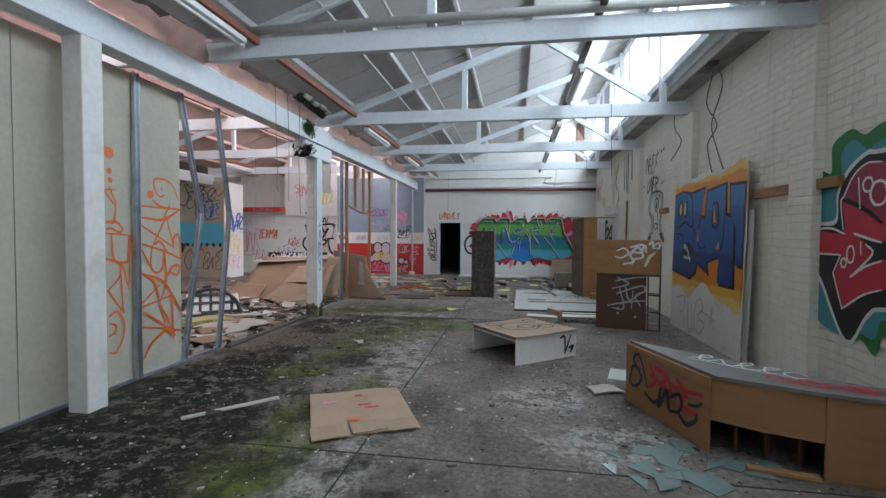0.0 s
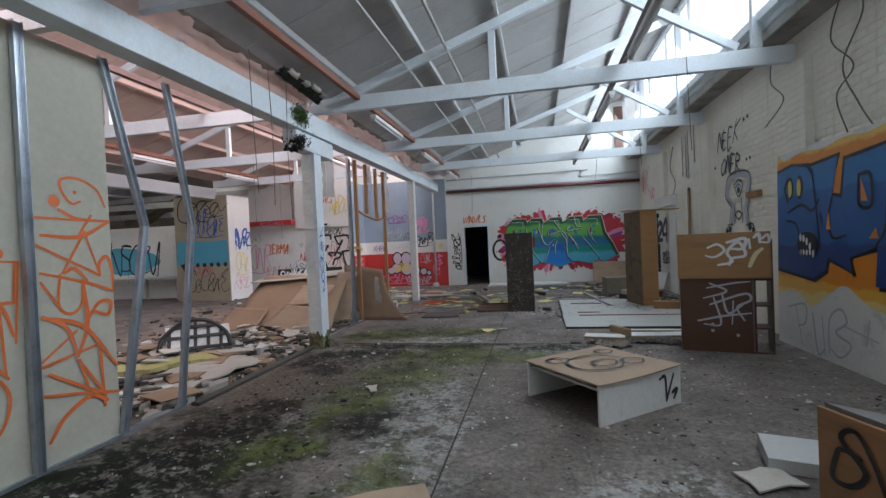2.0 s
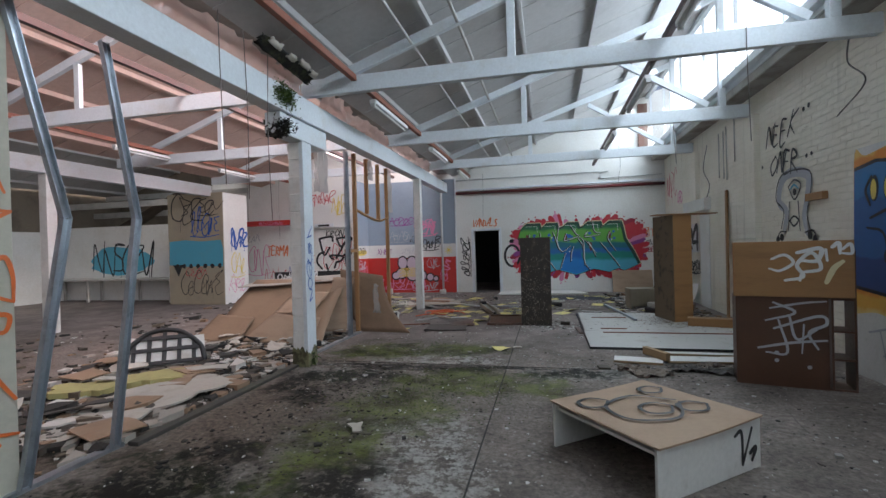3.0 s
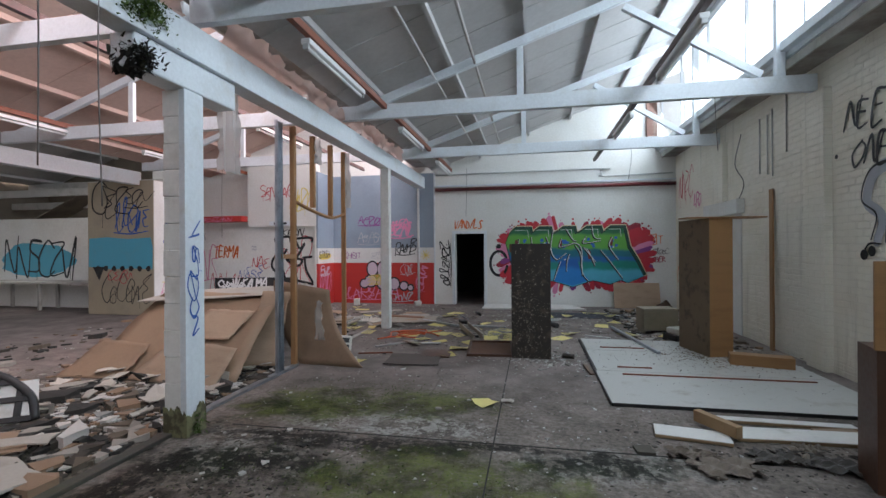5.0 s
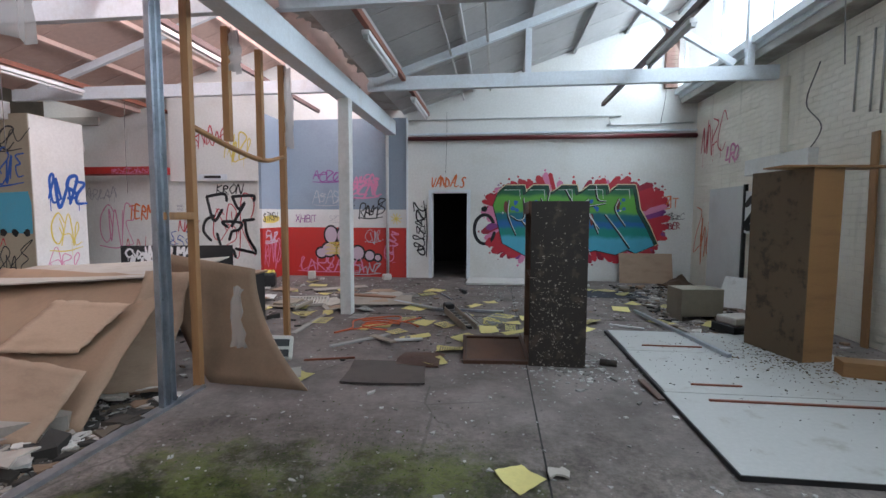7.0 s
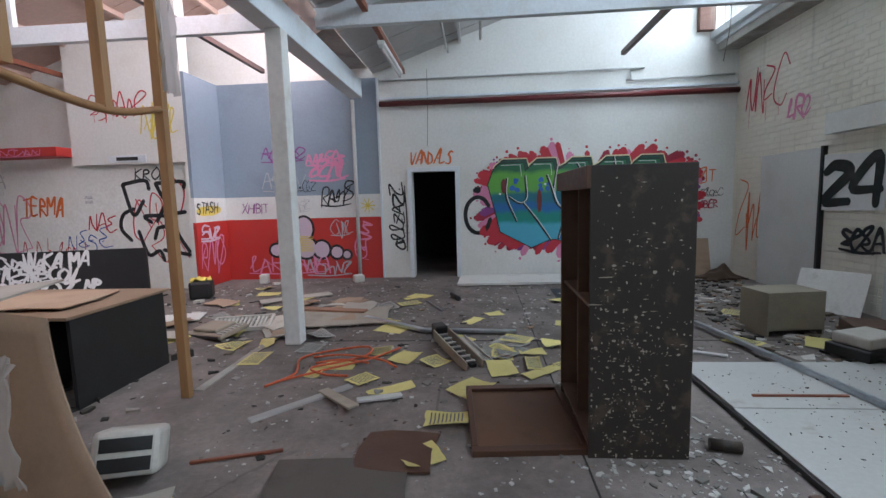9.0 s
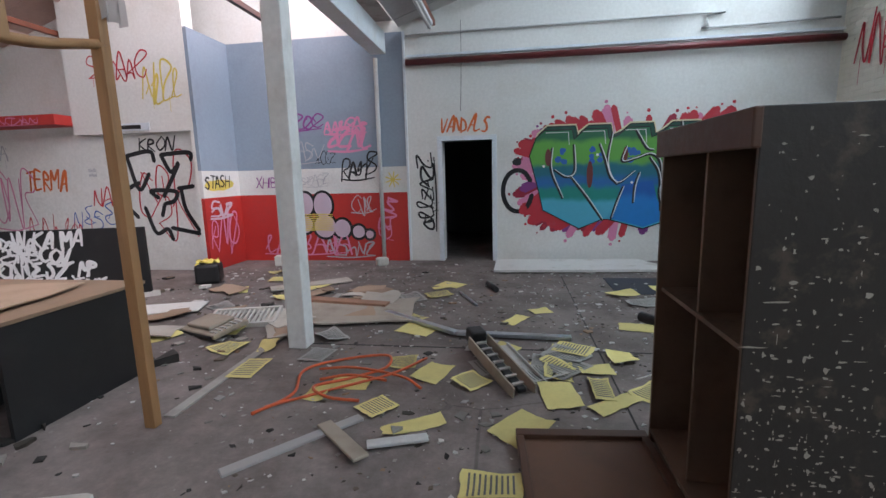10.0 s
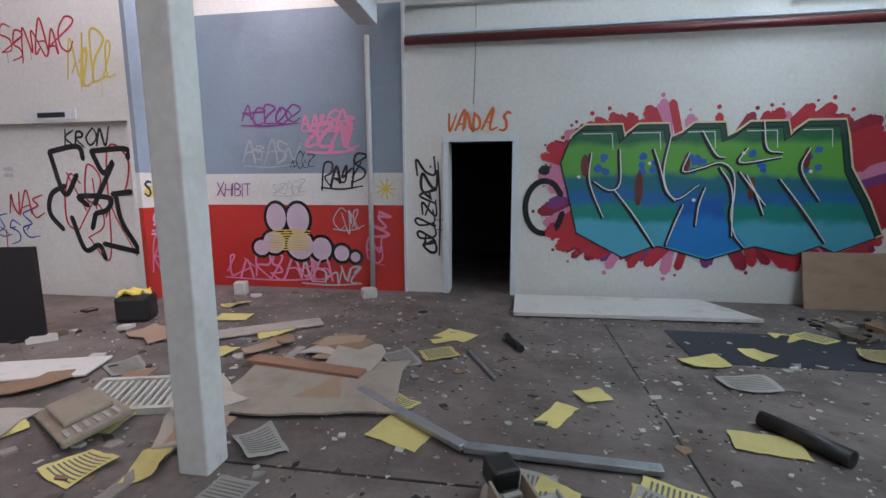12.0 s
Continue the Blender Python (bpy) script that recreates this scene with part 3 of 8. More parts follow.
# box gutters beside the clerestories
for side in (0.0, -6.7, -13.4):
    g = thing("gutter", None, None, "weathered boxed valley gutter on timber brackets", "gutter", kind="structure")
    part("soffit", boxes((2.60 + side, 2.98 + side, -4.75, NORTH, 3.98, 4.02)), SOFFIT, g)
    part("fascia", boxes((2.57 + side, 2.60 + side, -4.75, NORTH, 3.97, 4.19), bevel=0.004), GUTTER, g)
    part("fascia", boxes((2.53 + side, 2.57 + side, -4.75, NORTH, 4.09, 4.20), bevel=0.004), PAINT, g)

# placed and sized to fit the camera's view of brickwork beyond the glazing
brick_patch = thing("wall_brick_patch", boxes((2.2, 2.46, NORTH - 0.12, NORTH, 4.3, 5.7)), RAW_BRICK, "red brick patch for brickwork seen beyond the clerestory glazing", "brickwork", kind="structure")

# trusses
def truss(y, side):
    t = thing("roof_truss", None, None, "white painted timber roof truss, flaking", "truss", group="roof trusses")
    s = side
    part("bottom_chord", bar((-3.78 + s, y, 3.73), (2.86 + s, y, 3.73), 0.09, 0.22), PAINT, t)
    part("rafter", bar((-3.7 + s, y, 3.66 + 0.03), (2.45 + s, y, slope(2.45) - 0.2), 0.075, 0.13), PAINT, t)
    part("king_post", bar((-0.94 + s, y, 3.84), (-0.94 + s, y, 4.54), 0.07, 0.10, (1, 0, 0)), PAINT, t)
    part("strut", bar((0.5 + s, y, 4.98), (2.22 + s, y, 3.88), 0.07, 0.10), PAINT, t)
    part("clerestory_post", bar((2.44 + s, y, 3.84), (2.44 + s, y, 5.9), 0.09, 0.11, (1, 0, 0)), PAINT, t)
    return t


for side in (0.0, -6.7):
    for y in (-1.4, 1.75, 4.98, 8.25, 11.4, 14.5):
        truss(y, side)

# valley beams and posts
beam = thing("valley_beam", None, None, "long white painted timber beam along the valley", "beam", kind="structure")
part("upper_beam", boxes((-3.84, -3.62, -4.7, 16.6, 3.24, 3.54), bevel=0.008), PAINT, beam)
beam2 = thing("valley_beam", boxes((-10.56, -10.34, -4.7, 14.3, 3.24, 3.56), bevel=0.008), PAINT, "white painted valley beam of the west bay", "beam", kind="structure")
for k, (x, y, w, top) in enumerate(((-3.72, 3.42, 0.2, 3.24), (-3.79, 8.14, 0.22, 2.98), (-3.69, 13.46, 0.17, 3.24), (-3.72, -1.6, 0.2, 3.24), (-10.45, 9.79, 0.2, 3.24))):
    post = thing("post", None, None, ("white painted square timber post, mossy at the foot" if k == 1 else "white painted square timber post under the beam"), "post", group="posts under the beam")
    if k == 1:
        for j in range(13):
            z0, z1 = top * j / 13, top * (j + 1) / 13 - 0.004
            d = 0.003 * ((j * 7) % 3 - 1)
            part("block", boxes((x - w / 2 + d, x + w / 2 - 0.06, y - w / 2 + d, y + w / 2, z0, z1), bevel=0.006), POST_PAINT, post)
        part("timber_face", boxes((x + w / 2 - 0.058, x + w / 2, y - w / 2 - 0.006, y + w / 2, 0, top), bevel=0.004), PAINT, post)
    else:
        part("shaft", boxes((x - w / 2, x + w / 2, y - w / 2, y + w / 2, 0, top), bevel=0.01), POST_PAINT, post)
    if k == 1:
        part("corbel", boxes((x - 0.1, x + 0.12, y - 0.62, y + 0.55, top, 3.24), bevel=0.015), PAINT, post)
        rm = random.Random(61)
        skirt = bmesh.new()
        h = w / 2 + 0.006
        prev = None
        for i in range(169):
            s = 4 * (i % 168) / 168
            side_no, f = int(s), (s % 1) * 2 - 1
            px, py = ((f * h, -h - 0.004), (h, f * h), (-f * h, h), (-h, -f * h))[side_no]
            if i % 168 == 0:
                tops = rm.uniform(0.2, 0.3)
            else:
                tops = min(0.36, max(0.14, tops + rm.uniform(-0.02, 0.02) + 0.05 * (0.24 - tops)))
            pair = (skirt.verts.new((x + px, y + py, 0)), skirt.verts.new((x + px, y + py, tops)))
            if prev:
                skirt.faces.new((prev[0], pair[0], pair[1], prev[1]))
            prev = pair
        part("mossy_foot", skirt, MOSS_DIRT, post, "green moss and black damp round the foot")
        rot_end = boxes((x - 0.103, x + 0.123, y - 0.632, y - 0.47, top - 0.012, top + 0.15))
        bmesh.ops.subdivide_edges(rot_end, edges=rot_end.edges[:], cuts=5, use_grid_fill=True)
        for v in rot_end.verts:
            v.co += Vector((rm.uniform(-0.006, 0.004), rm.uniform(-0.02, 0.05), rm.uniform(-0.03, 0.03)))
        part("rotten_end", rot_end, ROT, post, "black rotten timber end with green moss")

# ---- partition of boards and bent studs ----
partition = thing("stud_partition", None, None, "beige plasterboard partition on metal studs with orange tags", "partition", kind="structure")
part("board", boxes((-4.02, -3.985, -4.6, 3.05, 0.02, 3.24)), BOARD, partition)
part("board", boxes((-4.02, -3.985, 3.06, 4.2, 0.02, 3.24)), BOARD, partition)
part("board", boxes((-4.02, -3.985, 4.21, 4.88, 0.02, 3.22), bevel=0.003), BOARD, partition)
part("floor_track", boxes((-4.03, -3.95, 2.9, 5.6, 0.0, 0.03)), STEEL, partition)
part("floor_track", boxes((-4.03, -3.95, 8.5, 10.4, 0.0, 0.03)), STEEL, partition)
part("floor_track", boxes((-4.03, -3.95, 12.2, 15.2, 0.0, 0.012)), SOFFIT, partition)


def channel(points, name, parent):
    """A C-shaped steel stud through the points."""
    for a, b in zip(points, points[1:]):
        bm = bar(a, b, 0.065, 0.012, (1, 0, 0), 0.0)
        for s in (-1, 1):
            off = Vector((0.018, s * 0.03, 0))
            extra = bar(Vector(a) + off, Vector(b) + off, 0.004, 0.04, (1, 0, 0), 0.0)
            me = mesh_of(extra, "flange")
            bm.from_mesh(me)
            bpy.data.meshes.remove(me)
        part(name, bm, STEEL, parent)


channel([(-3.96, 4.2, 0.02), (-3.96, 4.21, 3.24)], "stud", partition)
channel([(-3.97, 4.88, 0.02), (-3.97, 5.2, 1.82), (-3.97, 4.86, 3.24)], "bent_stud", partition)
channel([(-3.97, 5.52, 0.02), (-3.97, 5.78, 1.85), (-3.97, 5.53, 3.24)], "bent_stud", partition)

frame_wood = thing("stud_wall_remains", None, None, "remains of an orange pine stud wall below the beam", "stud wall")
for y, z0 in ((10.4, 0.0), (12.1, 0.0), (10.97, 2.23), (11.58, 2.12)):
    part("stud", boxes((-4.05, -3.98, y - 0.03, y + 0.03, z0, 3.3), bevel=0.004), WOOD, frame_wood)
part("sagging_rail", tube([(-4.0, 10.4, 2.27), (-4.0, 11.0, 2.17), (-4.0, 11.6, 2.12), (-4.0, 12.1, 2.22)], 0.026, 4, 5), WOOD, frame_wood)
part("short_rail", boxes((-4.05, -3.98, 9.98, 10.38, 1.48, 1.54), bevel=0.004), WOOD, frame_wood)
double = thing("steel_stud", None, None, "pair of galvanised steel studs standing below the beam", "stud")
channel([(-3.99, 9.93, 0.0), (-3.99, 9.95, 3.26)], "stud", double)
channel([(-4.0, 10.02, 0.0), (-4.0, 10.02, 3.26)], "stud", double)

# ---- things on the main floor ----
def cabinet(name, w, d, h, mat, shelves, label, m, open_front=True, divider=False, back=True):
    """An upright open cabinet, its front at y = 0 and its back at y = d."""
    c = thing(name, None, None, label, "cabinet", m=m)
    t = 0.022
    part("side_panel", boxes((0, t, 0, d, 0, h), bevel=0.002), mat, c)
    part("side_panel", boxes((w - t, w, 0, d, 0, h), bevel=0.002), mat, c)
    part("top_panel", boxes((t, w - t, 0, d, h - t, h), bevel=0.002), mat, c)
    part("base_panel", boxes((t, w - t, 0, d, 0.06, 0.06 + t), bevel=0.002), mat, c)
    if back:
        part("back_panel", boxes((t, w - t, d - 0.008, d, 0.06, h - t)), mat, c)
    for z in shelves:
        part("shelf", boxes((t, w - t, 0.02, d - 0.01, z, z + 0.02), bevel=0.002), mat, c)
    if divider:
        part("divider", boxes((w / 2 - 0.01, w / 2 + 0.01, 0.03, d - 0.01, 0.085, h - t), bevel=0.002), mat, c)
    return c


# black cabinet, open to the west
black_cab = cabinet("black_cabinet", 0.9, 0.55, 1.66, surface("worn_brown_wood", (0.17, 0.105, 0.07), (0.08, 0.05, 0.035), 0.6, 5.0, 0.7, 40.0, 0.2), (0.86,), "grimy black cabinet with dark brown open shelves, dusty side", pose(-1.08, 12.25, 0, 0, 0, -90), divider=True)
part("outer_side", boxes((0.9, 0.908, -0.005, 0.555, 0, 1.665), bevel=0.003), BLACK_METAL, black_cab, "black side splashed with white paint")
part("cornice", boxes((-0.01, 0.91, -0.03, 0.0, 1.54, 1.665), bevel=0.006), DARK_WOOD, black_cab)
fallen = thing("fallen_cabinet_door", None, None, "brown framed cabinet door lying on the floor", "cabinet door", m=pose(-1.43, 11.77, 0.01, 3, 0, 4))
part("panel", boxes((-0.31, 0.31, -0.36, 0.36, 0.01, 0.025)), surface("red_brown_hardboard", (0.17, 0.085, 0.05), (0.10, 0.055, 0.035), 0.6, 3.0, 0.7, 30.0, 0.15), fallen)
for s in ((-0.35, 0.35, -0.42, -0.36, 0, 0.05), (-0.35, 0.35, 0.36, 0.42, 0, 0.05), (-0.35, -0.31, -0.36, 0.36, 0, 0.05), (0.31, 0.35, -0.36, 0.36, 0, 0.05)):
    part("rim", boxes(s, bevel=0.004), DARK_WOOD, fallen)

# honey wardrobe, back to the walk
ward = thing("wardrobe", None, None, "tall honey-coloured wardrobe carcass with a grimy back", "wardrobe", m=pose(1.68, 11.68, 0.036, 0, 0, 14))
part("side_panel", boxes((0, 0.34, 0, 0.022, 0.0, 1.97), bevel=0.002), VENEER, ward)
part("side_panel", boxes((0, 0.34, 0.728, 0.75, 0.0, 1.97), bevel=0.002), VENEER, ward)
part("back_panel", boxes((-0.008, 0.0, 0, 0.75, 0.0, 1.97)), surface("grimy_backboard", (0.17, 0.12, 0.072), (0.055, 0.045, 0.032), 0.7, 5.5, 0.85, 30.0, 0.3, low=0.52, high=0.66), ward, "grimy brown backboard")
part("top_panel", boxes((0, 0.34, 0.022, 0.728, 1.948, 1.97), bevel=0.002), VENEER, ward)
part("base_panel", boxes((0, 0.34, 0.022, 0.728, 0.05, 0.07), bevel=0.002), VENEER, ward)
plank_t = thing("loose_board", boxes((-0.12, 0.95, -0.02, 0.3, 0, 0.018), bevel=0.002), VENEER, "thin brown board lying across the wardrobe's top", "board", m=pose(1.5, 11.66, 2.008, 0, 0, 6))
thing("leaning_plank", bar((2.84, 12.48, 0.0), (2.90, 12.62, 2.5), 0.1, 0.03, (1, 0, 0)), WOOD, "tall brown plank leaning on the brick wall", "plank")

# brown bookcase on its end with a board on top
book = thing("bookcase", None, None, "dark brown bookcase standing on its side with white tags", "bookcase", m=pose(1.38, 8.06, 0, 0, 0, -14))
part("back_panel", boxes((0, 0.78, -0.012, 0, 0.0, 0.93)), DARK_WOOD, book, "dark back board with white tag")
part("side_panel", boxes((0, 0.98, 0, 0.3, 0.91, 0.93), bevel=0.002), DARK_WOOD, book)
part("side_panel", boxes((0, 0.98, 0, 0.3, 0.0, 0.02), bevel=0.002), DARK_WOOD, book)
part("end_panel", boxes((0, 0.02, 0, 0.3, 0.02, 0.91), bevel=0.002), DARK_WOOD, book)
part("end_panel", boxes((0.80, 0.82, -0.01, 0.3, 0.02, 1.32), bevel=0.002), DARK_WOOD, book)
part("end_panel", boxes((0.98, 1.0, 0, 0.3, 0.0, 1.4), bevel=0.002), DARK_WOOD, book)
for z in (0.3, 0.58, 0.9, 1.2):
    part("shelf", boxes((0.82, 0.98, 0.0, 0.3, z, z + 0.02)), DARK_WOOD, book)
top_board = thing("leaning_board", boxes((-0.02, 0.98, -0.04, -0.018, 0.93, 1.5), bevel=0.003), VENEER, "brown board with a white tag, resting on the bookcase", "board", m=pose(1.38, 8.06, 0, 0, 0, -14))

# painted panel leaning on the east wall
PANEL_M = Matrix.Translation((2.77, 7.36, 0)) @ Matrix.Rotation(radians(1.2), 4, "Y")
mural_panel = thing("painted_panel", None, None, "tall white panel with blue and orange mural against the wall", "panel", m=PANEL_M)
part("panel", boxes((-0.012, 0.012, -1.26, 1.26, 0.0, 2.5), bevel=0.002), MELAMINE, mural_panel)
thing("leaning_strip", boxes((-0.012, 0.012, -0.045, 0.045, 0, 1.9), bevel=0.002), DIRTY_WHITE, "narrow white strip leaning beside the painted panel", "strip", m=Matrix.Translation((2.80, 6.05, 0.0)) @ Matrix.Rotation(radians(1.4), 4, "Y"))
thing("wall_rail", boxes((2.86, 2.93, 4.6, 6.1, 2.03, 2.13), bevel=0.004), WOOD, "weathered timber rail on the brick wall", "rail")
thing("wall_rail", boxes((2.86, 2.93, 9.35, 9.75, 2.02, 2.12), bevel=0.004), WOOD, "short timber block on the brick wall", "rail")

# fallen desk
def prism(points, z0, z1):
    """An upright prism on a polygon."""
    bm = bmesh.new()
    low = [bm.verts.new((x, y, z0)) for x, y in points]
    top = [bm.verts.new((x, y, z1)) for x, y in points]
    bm.faces.new(low[::-1])
    bm.faces.new(top)
    n = len(points)
    for k in range(n):
        bm.faces.new((low[k], low[(k + 1) % n], top[(k + 1) % n], top[k]))
    bmesh.ops.recalc_face_normals(bm, faces=bm.faces[:])
    return bm


desk = thing("overturned_desk", None, None, "curved brown reception desk lying over, with red and black tags", "desk")
part("front_panel", bar((1.07, 4.52, 0.275), (1.40, 3.50, 0.275), 0.025, 0.55), DESK_WOOD, desk, "brown end panel with sprayed tags")
part("top_panel", prism([(1.09, 4.5), (1.42, 3.46), (1.96, 3.2), (2.3, 3.1), (2.85, 3.0), (2.85, 3.2), (2.35, 3.4), (1.85, 3.78), (1.5, 4.13)], 0.55, 0.575), surface("grey_laminate", (0.20, 0.19, 0.18), (0.13, 0.125, 0.12), 0.5, 3.0, 0.6), desk, "grey laminate face with white and red spray")
part("apron", prism([(1.395, 3.52), (1.68, 3.34), (1.98, 3.22), (1.99, 3.245), (1.69, 3.365), (1.41, 3.54)], 0.24, 0.55), DESK_WOOD, desk, "curved veneer apron")
part("side_panel", bar((1.98, 3.22, 0.275), (2.85, 3.02, 0.275), 0.025, 0.55), DESK_WOOD, desk)
part("back_panel", prism([(1.1, 4.48), (1.5, 4.11), (1.85, 3.76), (2.35, 3.38), (2.85, 3.18), (2.85, 3.16), (2.34, 3.36), (1.84, 3.74), (1.48, 4.09), (1.09, 4.46)], 0.0, 0.55), DARK_WOOD, desk)
for k in range(3):
    a = 0.2 + 0.27 * k
    part("divider", bar((1.45 + a * 0.6, 3.55 - a * 0.3, 0.27), (1.65 + a * 0.6, 3.85 - a * 0.35, 0.27), 0.02, 0.5), DARK_WOOD, desk)
white_drawer = thing("white_drawer_box", boxes((-0.28, 0.28, -0.2, 0.2, 0, 0.09), bevel=0.004), DIRTY_WHITE, "white melamine slab lying beside the desk", "slab", m=pose(1.28, 4.98, 0, 0, 0, -15))

# low white box with a board on top
BOX_M = pose(0.02, 5.44, 0, 0, 0, 39)
low_box = thing("white_cabinet", None, None, "low white cabinet carcass with a tagged board on top", "cabinet", m=BOX_M)
part("side_panel", boxes((0, 1.0, 0, 0.02, 0, 0.33), bevel=0.002), MELAMINE, low_box)
part("side_panel", boxes((0, 1.0, 0.9, 0.92, 0, 0.33), bevel=0.002), MELAMINE, low_box)
part("end_panel", boxes((0.98, 1.0, 0.02, 0.9, 0, 0.33), bevel=0.002), MELAMINE, low_box)
part("inner_shelf", boxes((0.02, 0.98, 0.02, 0.9, 0.28, 0.3), bevel=0.002), MELAMINE, low_box)
part("top_board", sheet(1.0, 0.96, 0.012, lambda u, v: 0.03 * (u * u) + 0.04 * max(0, -v) * max(0, u), 8, 6), CARDBOARD, low_box, "buckled brown board with a black tag").matrix_local = pose(0.48, 0.45, 0.333)

# big white sheets on the floor
slab1 = thing("white_wall_panel", None, None, "large white melamine wall panels lying flat on the floor", "panel")
part("panel", boxes((0.0, 2.62, 9.48, 10.72, 0.012, 0.035), bevel=0.002), DIRTY_WHITE, slab1)
part("panel", boxes((0.02, 2.62, 10.73, 11.92, 0.012, 0.035), bevel=0.002), DIRTY_WHITE, slab1)
part("panel", boxes((0.03, 2.2, 11.93, 12.8, 0.012, 0.035), bevel=0.002), DIRTY_WHITE, slab1)
part("dark_edge", boxes((-0.004, 2.62, 9.47, 9.48, 0.0, 0.034)), BLACK_PLASTIC, slab1)
part("dark_edge", boxes((-0.01, 0.0, 9.47, 12.8, 0.0, 0.034)), BLACK_PLASTIC, slab1)
for s in ((0.3, 2.4, 10.55, 10.575), (0.3, 0.72, 10.9, 10.92), (0.25, 0.9, 12.1, 12.12)):
    part("trim_strip", boxes((*s, 0.036, 0.05)), RUST, slab1)
CHIP = surface("chipboard_core", (0.36, 0.24, 0.13), (0.26, 0.17, 0.09), 0.85)
for a, b, w in (((0.24, 8.86), (0.80, 8.76), 0.24), ((0.86, 8.90), (2.12, 8.94), 0.26), ((0.70, 9.24), (1.95, 9.20), 0.10)):
    shelf = thing("white_shelf_board", None, None, "white shelf board with a raw chipboard edge on the floor", "board", group="shelf boards")
    part("core", bar((*a, 0.016), (*b, 0.016), w, 0.026), CHIP, shelf, "raw chipboard edge")
    part("facing", bar((*a, 0.032), (*b, 0.032), w, 0.006), MELAMINE, shelf)
thing("timber_offcut", bar((0.66, 9.12, 0.085), (0.86, 8.74, 0.085), 0.07, 0.10), CHIP, "short brown timber offcut on the shelf boards", "offcut")
thing("wood_block", boxes((-0.35, 0.35, -0.1, 0.1, 0, 0.14), bevel=0.004), VENEER, "brown drawer front lying on the white panel", "board", m=pose(2.15, 11.3, 0.036, 0, 0, -15))

# by the north wall
thing("white_slab", prism([(-2.07, 16.45), (0.55, 16.55), (0.2, 17.35), (-2.05, 17.3)], 0.02, 0.06), MELAMINE, "long white board lying along the end wall", "board")
thing("cardboard_sheet", boxes((1.35, 2.5, -0.008, 0.008, 0, 0.68), bevel=0.002), CARDBOARD, "brown cardboard sheet leaning on the end wall", "cardboard", m=Matrix.Translation((0, 17.3, 0)) @ Matrix.Rotation(radians(-14), 4, "X"))
small_box = cabinet("small_cabinet", 0.62, 0.4, 0.46, surface("grey_chipboard", (0.30, 0.27, 0.21), (0.2, 0.18, 0.14), 0.8), (0.25,), "small grey chipboard cabinet standing on the floor", pose(1.80, 14.08, 0, 0, 0, 188))

# cardboard on the floor near the start
card = thing("flattened_box", sheet(0.85, 1.0, 0.008, lambda u, v: 0.006 * math.sin(9 * u) + 0.004, 8, 8), CARDBOARD, "flattened brown cardboard box with red stickers on the floor", "cardboard", m=pose(-1.34, 3.8, 0.005, 0, 0, 26))
thing("white_stick", bar((-2.75, 3.35, 0.015), (-2.2, 3.95, 0.015), 0.035, 0.025), WHITE_PLASTIC, "white painted wooden stick on the wet floor", "stick")

# hardboard sheets and cardboard heap under the beam
def curved_sheet(corners, bulge, thick=0.008, n=12, ragged=0.0, seed=1):
    """A bent sheet between four corners (low left, low right, top right, top left), bulging by bulge along its normal."""
    rnd = random.Random(seed)
    a, b, c, d = [Vector(p) for p in corners]
    nrm = (b - a).cross(d - a).normalized()
    push = Vector(bulge) if isinstance(bulge, tuple) else -nrm * bulge
    bm = bmesh.new()
    front, back = [], []
    for j in range(n + 1):
        for i in range(n + 1):
            u, v = i / n, j / n
            p = (a * (1 - u) + b * u) * (1 - v) + (d * (1 - u) + c * u) * v + push * 4 * v * (1 - v)
            if ragged and (i in (0, n) or j in (0, n)):
                p = p + Vector((rnd.uniform(-1, 1), rnd.uniform(-1, 1), rnd.uniform(0, 1))) * ragged
            front.append(bm.verts.new(p))
            back.append(bm.verts.new(p - nrm * thick))
    w = n + 1
    for j in range(n):
        for i in range(n):
            k = j * w + i
            bm.faces.new((front[k], front[k + 1], front[k + w + 1], front[k + w])).smooth = True
            bm.faces.new((back[k], back[k + w], back[k + w + 1], back[k + 1])).smooth = True
    rim = list(range(w)) + [j * w + n for j in range(1, w)] + [n * w + i for i in range(n - 1, -1, -1)] + [j * w for j in range(n - 1, 0, -1)]
    for p, r in zip(rim, rim[1:] + rim[:1]):
        bm.faces.new((front[r], front[p], back[p], back[r]))
    return bm


curved = thing("curved_hardboard", None, None, "curved tan hardboard sheet leaning against the pine stud", "hardboard")
part("sheet", curved_sheet([(-4.0, 10.52, 0.0), (-3.03, 10.44, 0.0), (-3.60, 10.64, 1.03), (-4.42, 10.56, 1.17)], (-0.14, 0.05, -0.02)), HARDBOARD, curved)
part("plastic_scrap", curved_sheet([(-3.72, 10.44, 0.36), (-3.58, 10.45, 0.34), (-3.66, 10.53, 0.86), (-3.74, 10.53, 0.88)], (0.0, -0.04, 0.0), 0.003, 8, 0.02, 4), THIN_FILM, curved, "scrap of milky plastic stuck to it")

# ---- services: rails, lamps, pipes, cables, film ----
for x, z, mat, word in ((-3.0, 3.80, RUST, "rust-red"), (0.85, 3.93, DARK_RAIL, "dark brown"), (-9.0, 3.86, RUST, "rust-red"), (-5.6, 3.93, DARK_RAIL, "dark brown")):
    thing("lighting_rail", boxes((x - 0.035, x + 0.035, -4.7, NORTH - 0.3, z - 0.04, z + 0.04), bevel=0.004), mat, word + " steel lighting rail running along the bay", "rail", group="lighting rails")
TUBE_WHITE = surface("enamel_white", (0.78, 0.78, 0.77), (0.6, 0.58, 0.54), 0.35, 5.0, 0.4, 40.0, 0.05)


